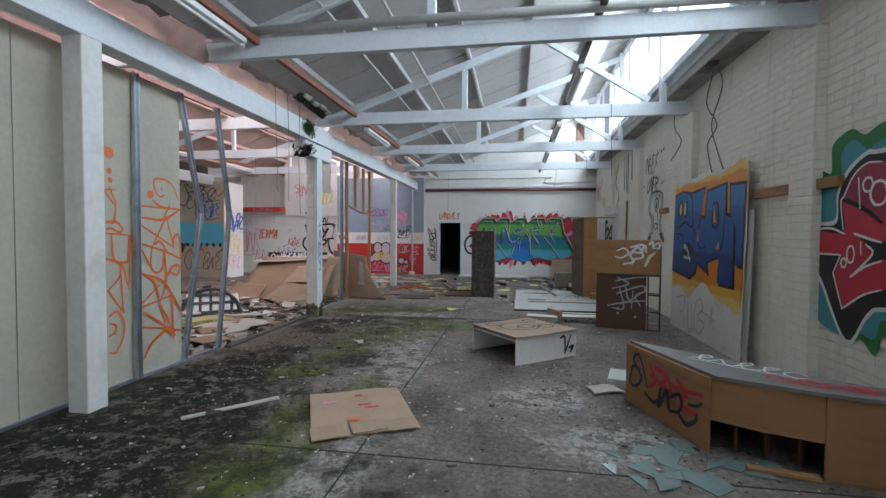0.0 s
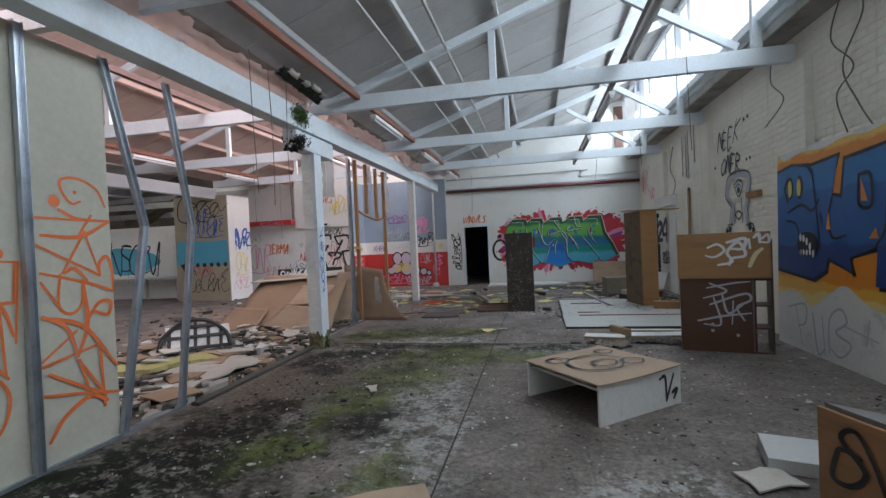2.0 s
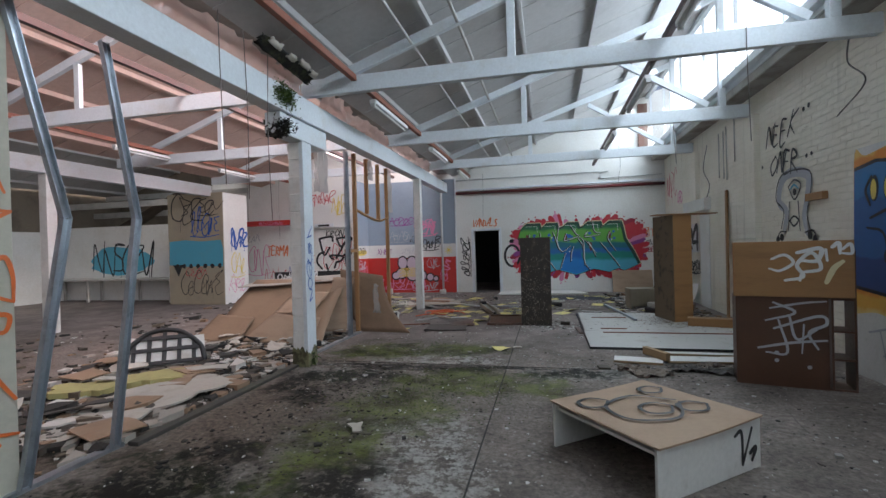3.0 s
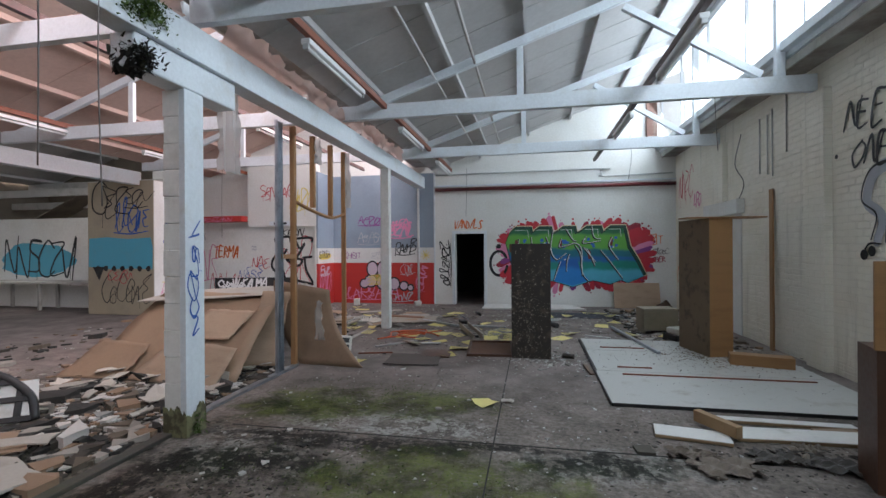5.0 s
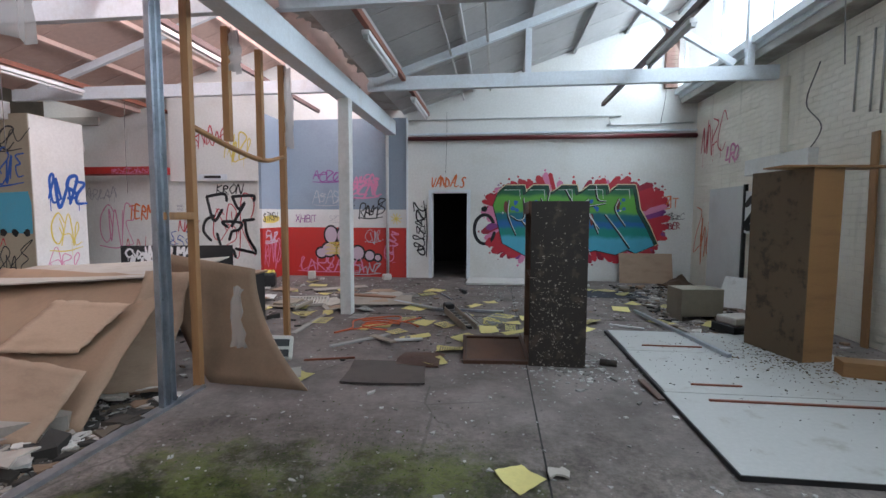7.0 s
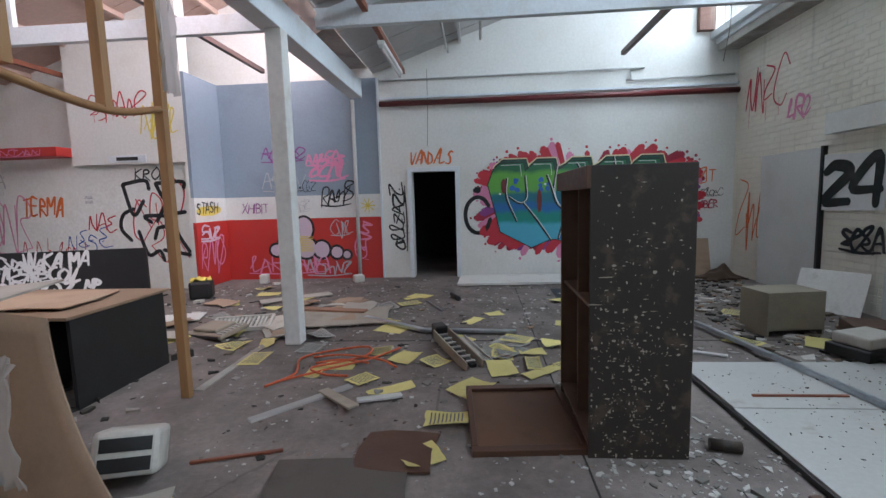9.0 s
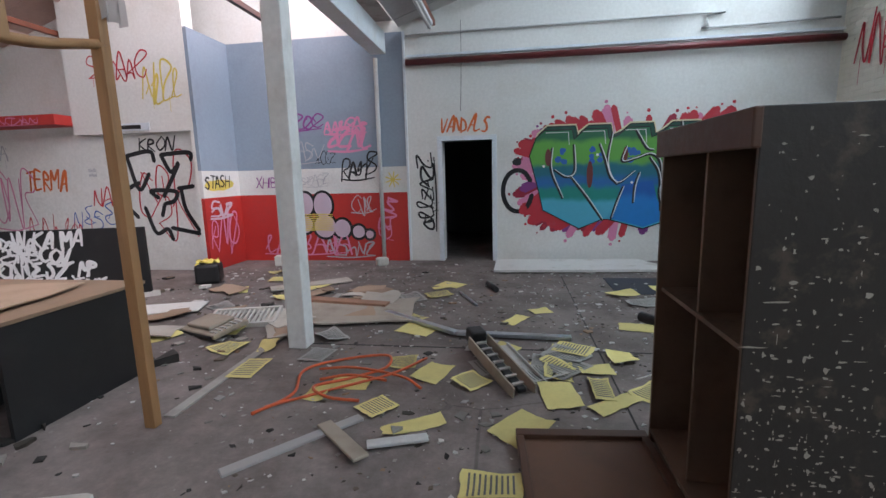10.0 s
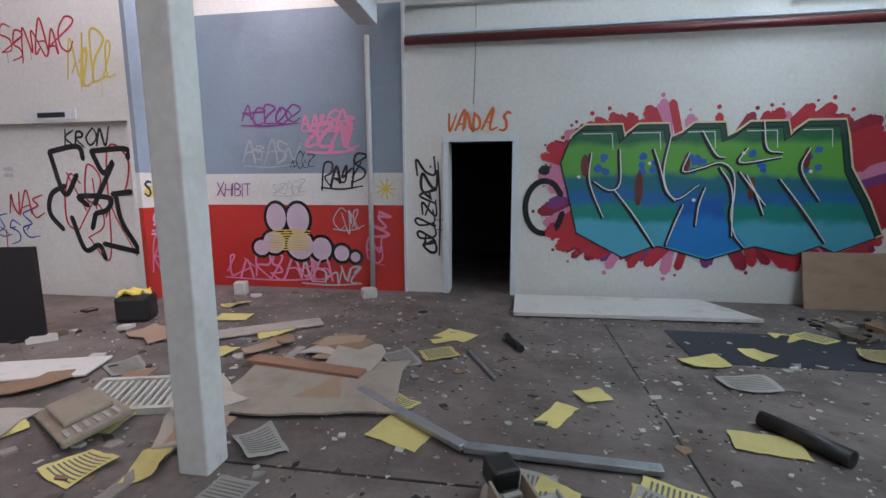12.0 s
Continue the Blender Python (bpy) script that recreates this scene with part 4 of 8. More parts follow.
def batten(x, y, z, length):
    lamp = thing("fluorescent_batten", None, None, "unlit white fluorescent batten lamp below the rail", "lamp", group="batten lamps", m=pose(x, y, z))
    part("housing", boxes((-0.05, 0.05, 0, length, -0.1, -0.04), bevel=0.008), TUBE_WHITE, lamp)
    part("tube", tube([(0, 0.04, -0.125), (0, length - 0.04, -0.125)], 0.018, 8, 1), TUBE_WHITE, lamp)
    for y1 in (0.0, length - 0.04):
        part("end_cap", boxes((-0.03, 0.03, y1, y1 + 0.04, -0.15, -0.095), bevel=0.004), PIPE_GREY, lamp)
    return lamp


lamp0 = batten(-3.0, 8.85, 3.76, 1.55)
for x, y, z in ((-3.0, 3.1, 3.76), (-3.0, 12.2, 3.76), (-3.0, 15.3, 3.76), (0.85, 6.3, 3.89), (0.85, 9.4, 3.89), (0.85, 12.6, 3.89), (-9.0, 6.0, 3.82), (-9.0, 10.0, 3.82), (-9.0, 13.0, 3.82), (-5.6, 12.0, 3.89)):
    copy_thing(lamp0, pose(x, y, z))

thing("fire_pipe", tube([(-3.5, NORTH - 0.1, 3.29), (2.9, NORTH - 0.1, 3.27)], 0.05, 12, 1), PIPE_RED, "maroon painted pipe along the end wall", "pipe")
thing("wall_conduit", tube([(-3.5, NORTH - 0.04, 3.72), (1.0, NORTH - 0.04, 3.74), (1.06, NORTH - 0.04, 3.70), (1.08, NORTH - 0.04, 3.56), (1.14, NORTH - 0.04, 3.53), (2.85, NORTH - 0.04, 3.56)], 0.018, 8, 2), PIPE_GREY, "white conduit stepping along the end wall", "conduit")
thing("wall_ledge", boxes((-3.5, EAST, NORTH - 0.05, NORTH, 3.38, 3.42)), PAINT, "narrow ledge above the maroon pipe", "ledge", kind="structure")
thing("roof_pipe", tube([(-3.9, 4.88, 3.90), (2.45, 4.88, 3.90), (2.7, 4.88, 3.92), (2.82, 4.88, 4.0)], 0.05, 12, 1), PIPE_GREY, "thick white pipe along the first truss", "pipe")
thing("roof_conduit", tube([(-2.2, -4.5, 4.16), (-2.2, NORTH - 0.1, 4.16)], 0.018, 8, 1), PIPE_GREY, "white conduit under the roof", "conduit")
thing("roof_conduit", tube([(-1.6, -4.5, 4.36), (-1.6, NORTH - 0.1, 4.36)], 0.022, 8, 1), GUTTER, "grey conduit under the roof", "conduit")
thing("downpipe", tube([(-4.02, NORTH - 0.06, 0.0), (-4.02, NORTH - 0.06, 3.4)], 0.035, 10, 1), PIPE_GREY, "grey downpipe on the alcove wall", "pipe")
for y, z0, z1 in ((12.6, 2.7, 3.75), (12.2, 3.0, 3.85), (13.0, 2.8, 3.7), (12.75, 2.75, 3.7)):
    thing("wall_conduit", tube([(EAST - 0.02, y, z0), (EAST - 0.02, y, z1)], 0.012, 6, 1), GUTTER, "short vertical conduit on the brick wall", "conduit", group="wall conduits")
WIRE = surface("grey_cable", (0.16, 0.15, 0.14), (0.10, 0.095, 0.09), 0.6)
for pts in ([(2.88, 7.3, 4.1), (2.85, 7.5, 3.6), (2.88, 7.2, 3.2), (2.86, 7.45, 2.95), (2.87, 7.3, 2.5)], [(2.88, 7.25, 4.1), (2.86, 7.0, 3.7), (2.87, 7.35, 3.25), (2.88, 7.15, 2.8), (2.88, 6.9, 2.45)],
            [(2.7, 8.4, 3.9), (2.75, 8.6, 3.5), (2.8, 8.4, 3.2), (2.8, 8.9, 2.95)], [(2.88, 13.6, 3.6), (2.86, 13.8, 3.1), (2.88, 13.5, 2.7), (2.88, 13.9, 2.3)]):
    thing("loose_cable", tube(pts, 0.008, 6, 8), WIRE, "loose grey cable hanging on the brick wall", "cable", group="loose cables")
rnd = random.Random(5)
for x, y, z0 in ((1.6, 8.2, 2.6), (1.65, 11.4, 2.9), (-3.6, 6.4, 2.2), (-3.6, 7.2, 1.9), (-3.62, 6.8, 2.1), (1.2, 14.5, 3.0), (-2.6, 17.46, 2.5), (-7.0, 11.4, 2.2), (-8.2, 14.5, 1.9)):
    thing("hanging_wire", tube([(x, y, 3.9), (x + rnd.uniform(-0.03, 0.03), y, (3.9 + z0) / 2), (x + rnd.uniform(-0.05, 0.05), y, z0)], 0.005, 5, 5), WIRE, "thin wire hanging down from the roof", "wire", group="hanging wires")


def drape(y0, y1, x, z0, z1, n, mat, seed, label):
    """Crumpled film along the valley, from the beam up to the roof."""
    r = random.Random(seed)
    bm = bmesh.new()
    rows = []
    for k in range(n + 1):
        y = y0 + (y1 - y0) * k / n
        rows.append([bm.verts.new((x + 0.05 * math.sin(3.1 * y) * (j % 2) + r.uniform(-0.05, 0.05), y + r.uniform(-0.02, 0.02), z0 + (z1 - z0) * j / 4 * (0.85 + 0.25 * math.sin(2.3 * y) * math.sin(0.9 * y)) + r.uniform(-0.03, 0.03))) for j in range(5)])
    for a, b in zip(rows, rows[1:]):
        for j in range(4):
            bm.faces.new((a[j], b[j], b[j + 1], a[j + 1])).smooth = True
    return thing("plastic_film", bm, mat, label, "film")


drape(-4.5, 8.0, -3.66, 3.54, 3.88, 170, PINK_FILM, 3, "crumpled rosy plastic film along the valley beam")
drape(8.5, 14.6, -3.66, 3.54, 3.86, 90, PINK_FILM, 4, "crumpled rosy plastic film along the valley beam")
for x, y, w, z0 in ((-3.86, 8.85, 0.22, 2.42), (-3.96, 12.15, 0.12, 2.35), (-3.94, 11.0, 0.1, 2.9)):
    bm = sheet(w, 3.3 - z0, 0.002, lambda u, v: 0.04 * math.sin(14 * u) * (0.6 - v), 8, 10, 0.02, 7)
    thing("plastic_strip", bm, WHITE_FILM, "torn strip of milky plastic hanging from the beam", "film", group="plastic strips", m=Matrix.Translation((x, y, (3.3 + z0) / 2)) @ Matrix.Rotation(radians(70), 4, "Z") @ Matrix.Rotation(radians(90), 4, "X"))


def clump(name, centre, size, count, blade, mat, label, category, seed):
    """Moss and weeds: many small bent blades round a centre."""
    r = random.Random(seed)
    bm = bmesh.new()
    for _ in range(count):
        p = Vector(centre) + Vector((r.gauss(0, size[0]), r.gauss(0, size[1]), r.gauss(0, size[2])))
        d = Vector((r.uniform(-1, 1), r.uniform(-1, 1), r.uniform(-0.6, 1))).normalized() * blade * r.uniform(0.5, 1.3)
        s = d.cross(Vector((r.random(), r.random(), r.random()))).normalized() * blade * 0.22
        vs = [bm.verts.new(q) for q in (p - s, p + s, p + d * 0.6 + s * 0.8, p + d)]
        bm.faces.new(vs)
    return thing(name, bm, mat, label, category, kind="stuff")


clump("moss", (-3.615, 7.55, 3.42), (0.012, 0.11, 0.07), 1300, 0.036, MOSS, "green moss growing on the rotten beam", "moss", 1)
clump("rot", (-3.66, 7.56, 3.05), (0.06, 0.06, 0.05), 420, 0.045, ROT, "black rotten fibres hanging under the beam's joint", "rot", 2)
clump("weed", (-3.70, 8.12, 0.06), (0.05, 0.03, 0.05), 160, 0.045, MOSS, "moss and weeds at the post's foot", "moss", 3)
clump("moss", (-1.9, 7.2, 0.0), (0.6, 0.45, 0.004), 2600, 0.02, MOSS, "low green moss on the damp concrete", "moss", 4)
clump("moss", (-1.9, 3.3, 0.0), (0.25, 0.5, 0.004), 1200, 0.02, MOSS, "low green moss on the damp concrete", "moss", 6)
clump("moss", (-2.4, 9.3, 0.0), (0.6, 0.35, 0.004), 1600, 0.018, MOSS, "low green moss on the damp concrete", "moss", 8)

# floor joints, as thin dark filled grooves
JOINT = surface("joint_filler", (0.03, 0.028, 0.026), (0.06, 0.055, 0.05), 0.9)
for spec in ((-1.112, -1.1, -4.7, 16.5), (-3.5, 2.7, 8.37, 8.386), (-3.5, 2.7, 3.05, 3.062), (-3.6, 2.7, 13.5, 13.515)):
    thing("floor_joint", boxes((*spec, -0.01, 0.003)), JOINT, "dark joint between the concrete slabs", "joint", kind="structure")
thing("floor_kerb", boxes((-3.92, -3.82, 5.6, 8.1, 0.0, 0.035), bevel=0.006), surface("wet_timber", (0.06, 0.055, 0.05), (0.10, 0.11, 0.06), 0.6), "dark wet sole plate of the removed partition", "sill")

# ---- graffiti ----
COLOURS = dict(black=(0.012, 0.012, 0.014), orange=(0.75, 0.17, 0.04), red=(0.55, 0.03, 0.05), pink=(0.72, 0.25, 0.42), blue=(0.02, 0.10, 0.42), sky=(0.10, 0.42, 0.58), white=(0.8, 0.8, 0.8), silver=(0.45, 0.46, 0.5),
               yellow=(0.75, 0.6, 0.12), green=(0.03, 0.22, 0.06), cream=(0.75, 0.68, 0.42), teal=(0.03, 0.28, 0.33), purple=(0.25, 0.05, 0.25), maroon=(0.34, 0.02, 0.05), lilac=(0.62, 0.5, 0.6))
SPRAY = {k: spray("spray_" + k, v) for k, v in COLOURS.items()}


def on_north(x, z, y=NORTH, lift=0.004):
    return Matrix(((1, 0, 0, x), (0, 0, -1, y - lift), (0, 1, 0, z), (0, 0, 0, 1)))


def on_east(y, z, x=EAST, lift=0.014):
    return Matrix(((0, 0, -1, x - lift), (-1, 0, 0, y), (0, 1, 0, z), (0, 0, 0, 1)))


def facing_east(y, z, x, lift=0.004):
    return Matrix(((0, 0, 1, x + lift), (1, 0, 0, y), (0, 1, 0, z), (0, 0, 0, 1)))


def stroke(bm, points, width, lift=0.0, taper=True):
    """A flat paint stroke along a smooth line in the plane, rising a hair so that crossings don't coincide."""
    line = spline([(*p, 0) for p in points], 7) if len(points) > 2 else [Vector((*p, 0)) for p in points]
    n = len(line)
    pairs = []
    for i, p in enumerate(line):
        d = (line[min(i + 1, n - 1)] - line[max(i - 1, 0)])
        s = Vector((-d.y, d.x, 0))
        s = s.normalized() if s.length > 1e-6 else Vector((0, 1, 0))
        t = i / max(1, n - 1)
        w = width * 0.5 * ((0.55 + 0.45 * math.sin(math.pi * min(1, max(0.0, 0.15 + 0.8 * t)))) if taper else 1.0)
        up = Vector((0, 0, lift + 0.0012 * t))
        pairs.append((bm.verts.new(p + s * w + up), bm.verts.new(p - s * w + up)))
    for (a, b), (c, d) in zip(pairs, pairs[1:]):
        bm.faces.new((b, d, c, a))
    for k in (0, n - 1):
        blob(bm, line[k].x, line[k].y, width * 0.36, lift + 0.0012 * k / max(1, n - 1) + 0.0002, 8)


def blob(bm, x, y, r, lift=0.0, n=14, wob=0.0, rnd=None, ry=None):
    ring = []
    for k in range(n):
        a = 2 * math.pi * k / n
        f = 1 + (rnd.uniform(-wob, wob) if rnd else 0)
        ring.append(bm.verts.new((x + r * f * math.cos(a), y + (ry or r) * f * math.sin(a), lift)))
    bm.faces.new(ring)


def paint(m, bm, colour, parent, label=""):
    ob = part("graffiti", bm, SPRAY[colour] if isinstance(colour, str) else colour, parent, label)
    ob.matrix_basis = parent.matrix_basis.inverted() @ m
    return ob


def scrawl(m, w, h, letters, width, colour, parent, seed, lean=0.25, label=""):
    """An unreadable tag: one looping, angular sign after another."""
    r = random.Random(seed)
    bm = bmesh.new()
    step = w / letters
    lift = 0.0
    glyphs = {"z": [(0, 1), (0.8, 0.95), (0.2, 0.45), (0.1, 0.05), (0.95, 0.1)], "n": [(0.0, 0.0), (0.12, 0.95), (0.5, 0.3), (0.85, 0.02), (0.92, 1.05)], "o": [(0.9, 0.75), (0.5, 1.0), (0.1, 0.6), (0.2, 0.1), (0.7, 0.0), (0.95, 0.4), (0.6, 0.8)],
              "e": [(0.85, 0.95), (0.15, 0.8), (0.6, 0.5), (0.1, 0.3), (0.4, 0.0), (1.0, 0.1)], "r": [(0.1, -0.1), (0.15, 1.0), (0.8, 0.9), (0.75, 0.55), (0.2, 0.45), (0.95, -0.15)],
              "s": [(0.9, 0.9), (0.3, 1.0), (0.15, 0.65), (0.75, 0.45), (0.8, 0.1), (0.1, 0.05)], "a": [(0.0, 0.0), (0.45, 1.05), (0.9, 0.0), (0.7, 0.4), (0.15, 0.38)], "c": [(0.95, 0.8), (0.5, 1.05), (0.05, 0.6), (0.1, 0.15), (0.6, -0.05), (1.0, 0.2)], "l": [(0.1, 0.1), (0.5, 0.9), (0.35, 1.1), (0.2, 0.8), (0.4, 0.0), (1.0, 0.15)]}
    last = None
    for k in range(letters):
        x0 = k * step
        kind = r.choice("znoersaclsacl..")
        if kind in glyphs:
            pts = glyphs[kind]
        else:
            n = r.randint(4, 6)
            pts = [(i / (n - 1) + r.uniform(-0.4, 0.4), (0.95 if (i + k) % 2 else 0.05) + r.uniform(-0.3, 0.25)) for i in range(n)]
        big, drop = r.uniform(0.75, 1.3), r.uniform(-0.18, 0.12)
        q = [((x0 + p[0] * step * 1.15 * big + r.uniform(-0.09, 0.09) * step) + lean * p[1] * h * 0.4, (p[1] * big + drop) * h + r.uniform(-0.09, 0.09) * h) for p in pts]
        if last and r.random() < 0.55:
            q = [last] + q
        last = q[-1]
        stroke(bm, q, width * r.uniform(0.8, 1.2), lift)
        lift += 0.0005
        if r.random() < 0.3:
            stroke(bm, [(x0 + r.uniform(0, step), h * r.uniform(0.2, 0.9)), (x0 + step * r.uniform(0.4, 1.2), h * r.uniform(0.2, 0.9))], width, lift)
        if r.random() < 0.25:
            xx = x0 + r.uniform(0, step)
            stroke(bm, [(xx, 0.1 * h), (xx, -h * r.uniform(0.1, 0.5))], width * 0.4, lift)
    if r.random() < 0.6:
        stroke(bm, [(0, -0.18 * h), (0.5 * w, -0.25 * h), (w, -0.12 * h)], width * 0.8, lift)
    return paint(m, bm, colour, parent, label)


# hand-drawn letters: strokes on a grid 6 wide and 9 high
GLYPHS = {"A": "00 39 60;13 53", "B": "00 09 48 46 05;05 54 51 00", "C": "58 38 06 03 30 51", "D": "00 09 47 52 00", "E": "59 09 00 50;05 45", "H": "00 09;60 69;05 65", "I": "00 09", "K": "00 09;59 05 60", "L": "09 00 50", "M": "00 09 34 69 60",
          "N": "00 09 60 69", "O": "39 06 03 30 63 66 39", "P": "00 09 48 46 05", "R": "00 09 48 46 05 60", "S": "58 29 07 35 52 30 01", "T": "09 69;39 30", "V": "09 30 69", "X": "09 60;00 69", "Z": "09 69 00 60", ".": "30 40", "2": "07 39 67 00 60", "4": "50 59 03 63"}


def sign(m, text, size, colour, parent, fat=0.0, squeeze=0.85, jitter=0.12, seed=1, lean=0.2, label=""):
    """A word drawn by hand with a can, each letter a little off."""
    r = random.Random(seed)
    bm = bmesh.new()
    x, k = 0.0, 0
    for ch in text:
        if ch == " ":
            x += 0.35 * size
            continue
        w, h = (0.09 if ch == "I" else 0.52) * size * squeeze, 0.74 * size * r.uniform(0.88, 1.14)
        dy, tilt = r.uniform(-1, 1) * jitter * size * 0.35, lean + r.uniform(-1, 1) * jitter
        for line in GLYPHS[ch].split(";"):
            pts = []
            for pair in line.split():
                gx, gy = int(pair[0]) / 6 + r.uniform(-0.06, 0.06), int(pair[1]) / 9 + r.uniform(-0.05, 0.05)
                pts.append((x + gx * w + tilt * gy * h, dy + gy * h))
            stroke(bm, pts, (0.075 * size + 2 * fat) * r.uniform(0.85, 1.15), 0.0006 * k)
            k += 1
        x += w + 0.10 * size * squeeze
    return paint(m, bm, colour, parent, label)


def marks(m, lines, width, colour, parent, label="", dots=(), lift=0.0):
    """Sprayed lines and dots laid down in the plane of m."""
    bm = bmesh.new()
    for k, pts in enumerate(lines):
        stroke(bm, pts, width * (0.85 + 0.3 * ((k * 7) % 5) / 4), lift + 0.0004 * k)
    for x, z, r in dots:
        blob(bm, x, z, r, lift + 0.0003, 16)
    return paint(m, bm, colour, parent, label)


# mural on the end wall: splashes, black ring, outlined letters in bands of colour
def bands_material(name, stops, z0, z1, blur=0.015):
    """Paint in flat bands of colour by height."""
    m, nt, p = shader(name)
    c = coords(nt)
    sep = nt.nodes.new("ShaderNodeSeparateXYZ")
    nt.links.new(c, sep.inputs[0])
    wob = maths(nt, "MULTIPLY", maths(nt, "SUBTRACT", noise_of(nt, c, 2.6, 3.0), 0.5), 0.22)
    h = ramp(nt, maths(nt, "ADD", sep.outputs[2], wob), z0, z1, False)
    col = stops[0][1]
    for at, colour in stops[1:]:
        col = mix(nt, ramp(nt, h, at - blur, at + blur), col, colour)
    grain = noise_of(nt, c, 9.0, 4.0)
    col = mix(nt, 0.3, col, mix(nt, grain, (0.5, 0.5, 0.5), (1.0, 1.0, 1.0)), "MULTIPLY")
    nt.links.new(col, p.inputs["Base Color"])
    p.inputs["Roughness"].default_value = 0.45
    return m


rnd = random.Random(11)
splash = {c: bmesh.new() for c in ("maroon", "red", "pink", "purple")}
lift = {"maroon": 0.0, "purple": 0.001, "pink": 0.002, "red": 0.003}
for k in range(120):
    t = k / 120 * 2 * math.pi
    cx, cy = 0.33 + 1.84 * math.copysign(abs(math.cos(t)) ** 0.6, math.cos(t)), 1.40 + 0.80 * math.copysign(abs(math.sin(t)) ** 0.6, math.sin(t))
    col = rnd.choice(("maroon", "maroon", "red", "red", "red", "pink", "purple"))
    ang = math.atan2((cy - 1.4) * 1.6, cx - 0.35) + rnd.uniform(-0.35, 0.35)
    ln = rnd.uniform(0.06, 0.27)
    stroke(splash[col], [(cx - 0.3 * math.cos(ang), cy - 0.3 * math.sin(ang)), (cx, cy), (cx + ln * math.cos(ang), cy + ln * math.sin(ang))], rnd.uniform(0.09, 0.18), lift[col] + 0.00001 * k, False)
    if rnd.random() < 0.35:
        blob(splash[col], cx + (ln + 0.1) * math.cos(ang), cy + (ln + 0.1) * math.sin(ang), rnd.uniform(0.015, 0.03), lift[col], 8)
for c, bm in splash.items():
    paint(on_north(0, 0), bm, c, wall_n, c + " splashes round the mural")
PIECE = bands_material("mural_letters", [(0, (0.09, 0.42, 0.58)), (0.28, (0.015, 0.26, 0.21)), (0.42, (0.02, 0.14, 0.42)), (0.50, (0.015, 0.16, 0.22)), (0.62, (0.13, 0.40, 0.06)), (0.86, (0.025, 0.15, 0.07))], 0.55, 2.2, 0.035)
PIECE_BLUE = bands_material("mural_letter_blue", [(0, (0.02, 0.22, 0.62)), (0.32, (0.012, 0.12, 0.46))], 0.55, 2.2, 0.05)


def outline(pts, grow, dx, dz, lift):
    """A flat shape through pts, grown outwards and shifted."""
    bm = bmesh.new()
    n = len(pts)
    vs = []
    for i, (x, z) in enumerate(pts):
        a, b = Vector(pts[i - 1]), Vector(pts[(i + 1) % n])
        t = (b - a).normalized()
        vs.append(bm.verts.new((x - t.y * grow + dx, z + t.x * grow + dz, lift)))
    bm.faces.new(vs)
    return bm


# one mass of letters, clockwise from its left shoulder
MASS = [(-1.50, 1.74)]
for a, b in ((-1.40, -0.84), (-0.76, -0.30), (-0.12, 0.34), (0.50, 1.02), (1.12, 1.62)):
    MASS += [(a, 2.02), (a + 0.13, 2.13), (b, 2.13), (b + 0.03, 1.97)]
MASS += [(1.72, 1.6), (1.95, 1.2), (2.12, 0.84), (1.72, 0.66), (1.55, 0.74), (1.28, 0.62), (0.84, 0.72), (0.76, 0.70), (0.30, 0.54), (-0.24, 0.70), (-0.34, 0.70), (-0.70, 0.55), (-1.28, 0.86), (-1.36, 1.2)]
paint(on_north(0, 0), outline(MASS, 0.05, 0.05, 0.05, 0.006), "cream", wall_n, "cream outer outline of the mural")
paint(on_north(0, 0), outline(MASS, 0.025, 0.05, 0.05, 0.008), "black", wall_n, "black outline of the mural's letters")
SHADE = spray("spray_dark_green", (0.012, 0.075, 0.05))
paint(on_north(0, 0), outline(MASS, 0.008, 0.05, 0.05, 0.010), SHADE, wall_n, "dark green block shadow of the letters")
paint(on_north(0, 0), outline(MASS, 0.018, 0.0, 0.0, 0.012), "black", wall_n, "black line round the letters")
paint(on_north(0, 0), outline(MASS, 0.0, 0.0, 0.0, 0.014), PIECE, wall_n, "green, teal and blue letter faces")
paint(on_north(0, 0), outline([(-0.05, 1.25), (0.42, 1.3), (0.5, 1.0), (0.74, 0.72), (0.30, 0.56), (-0.22, 0.71)], 0.0, 0, 0, 0.0155), PIECE_BLUE, wall_n, "blue foot of the middle letter")
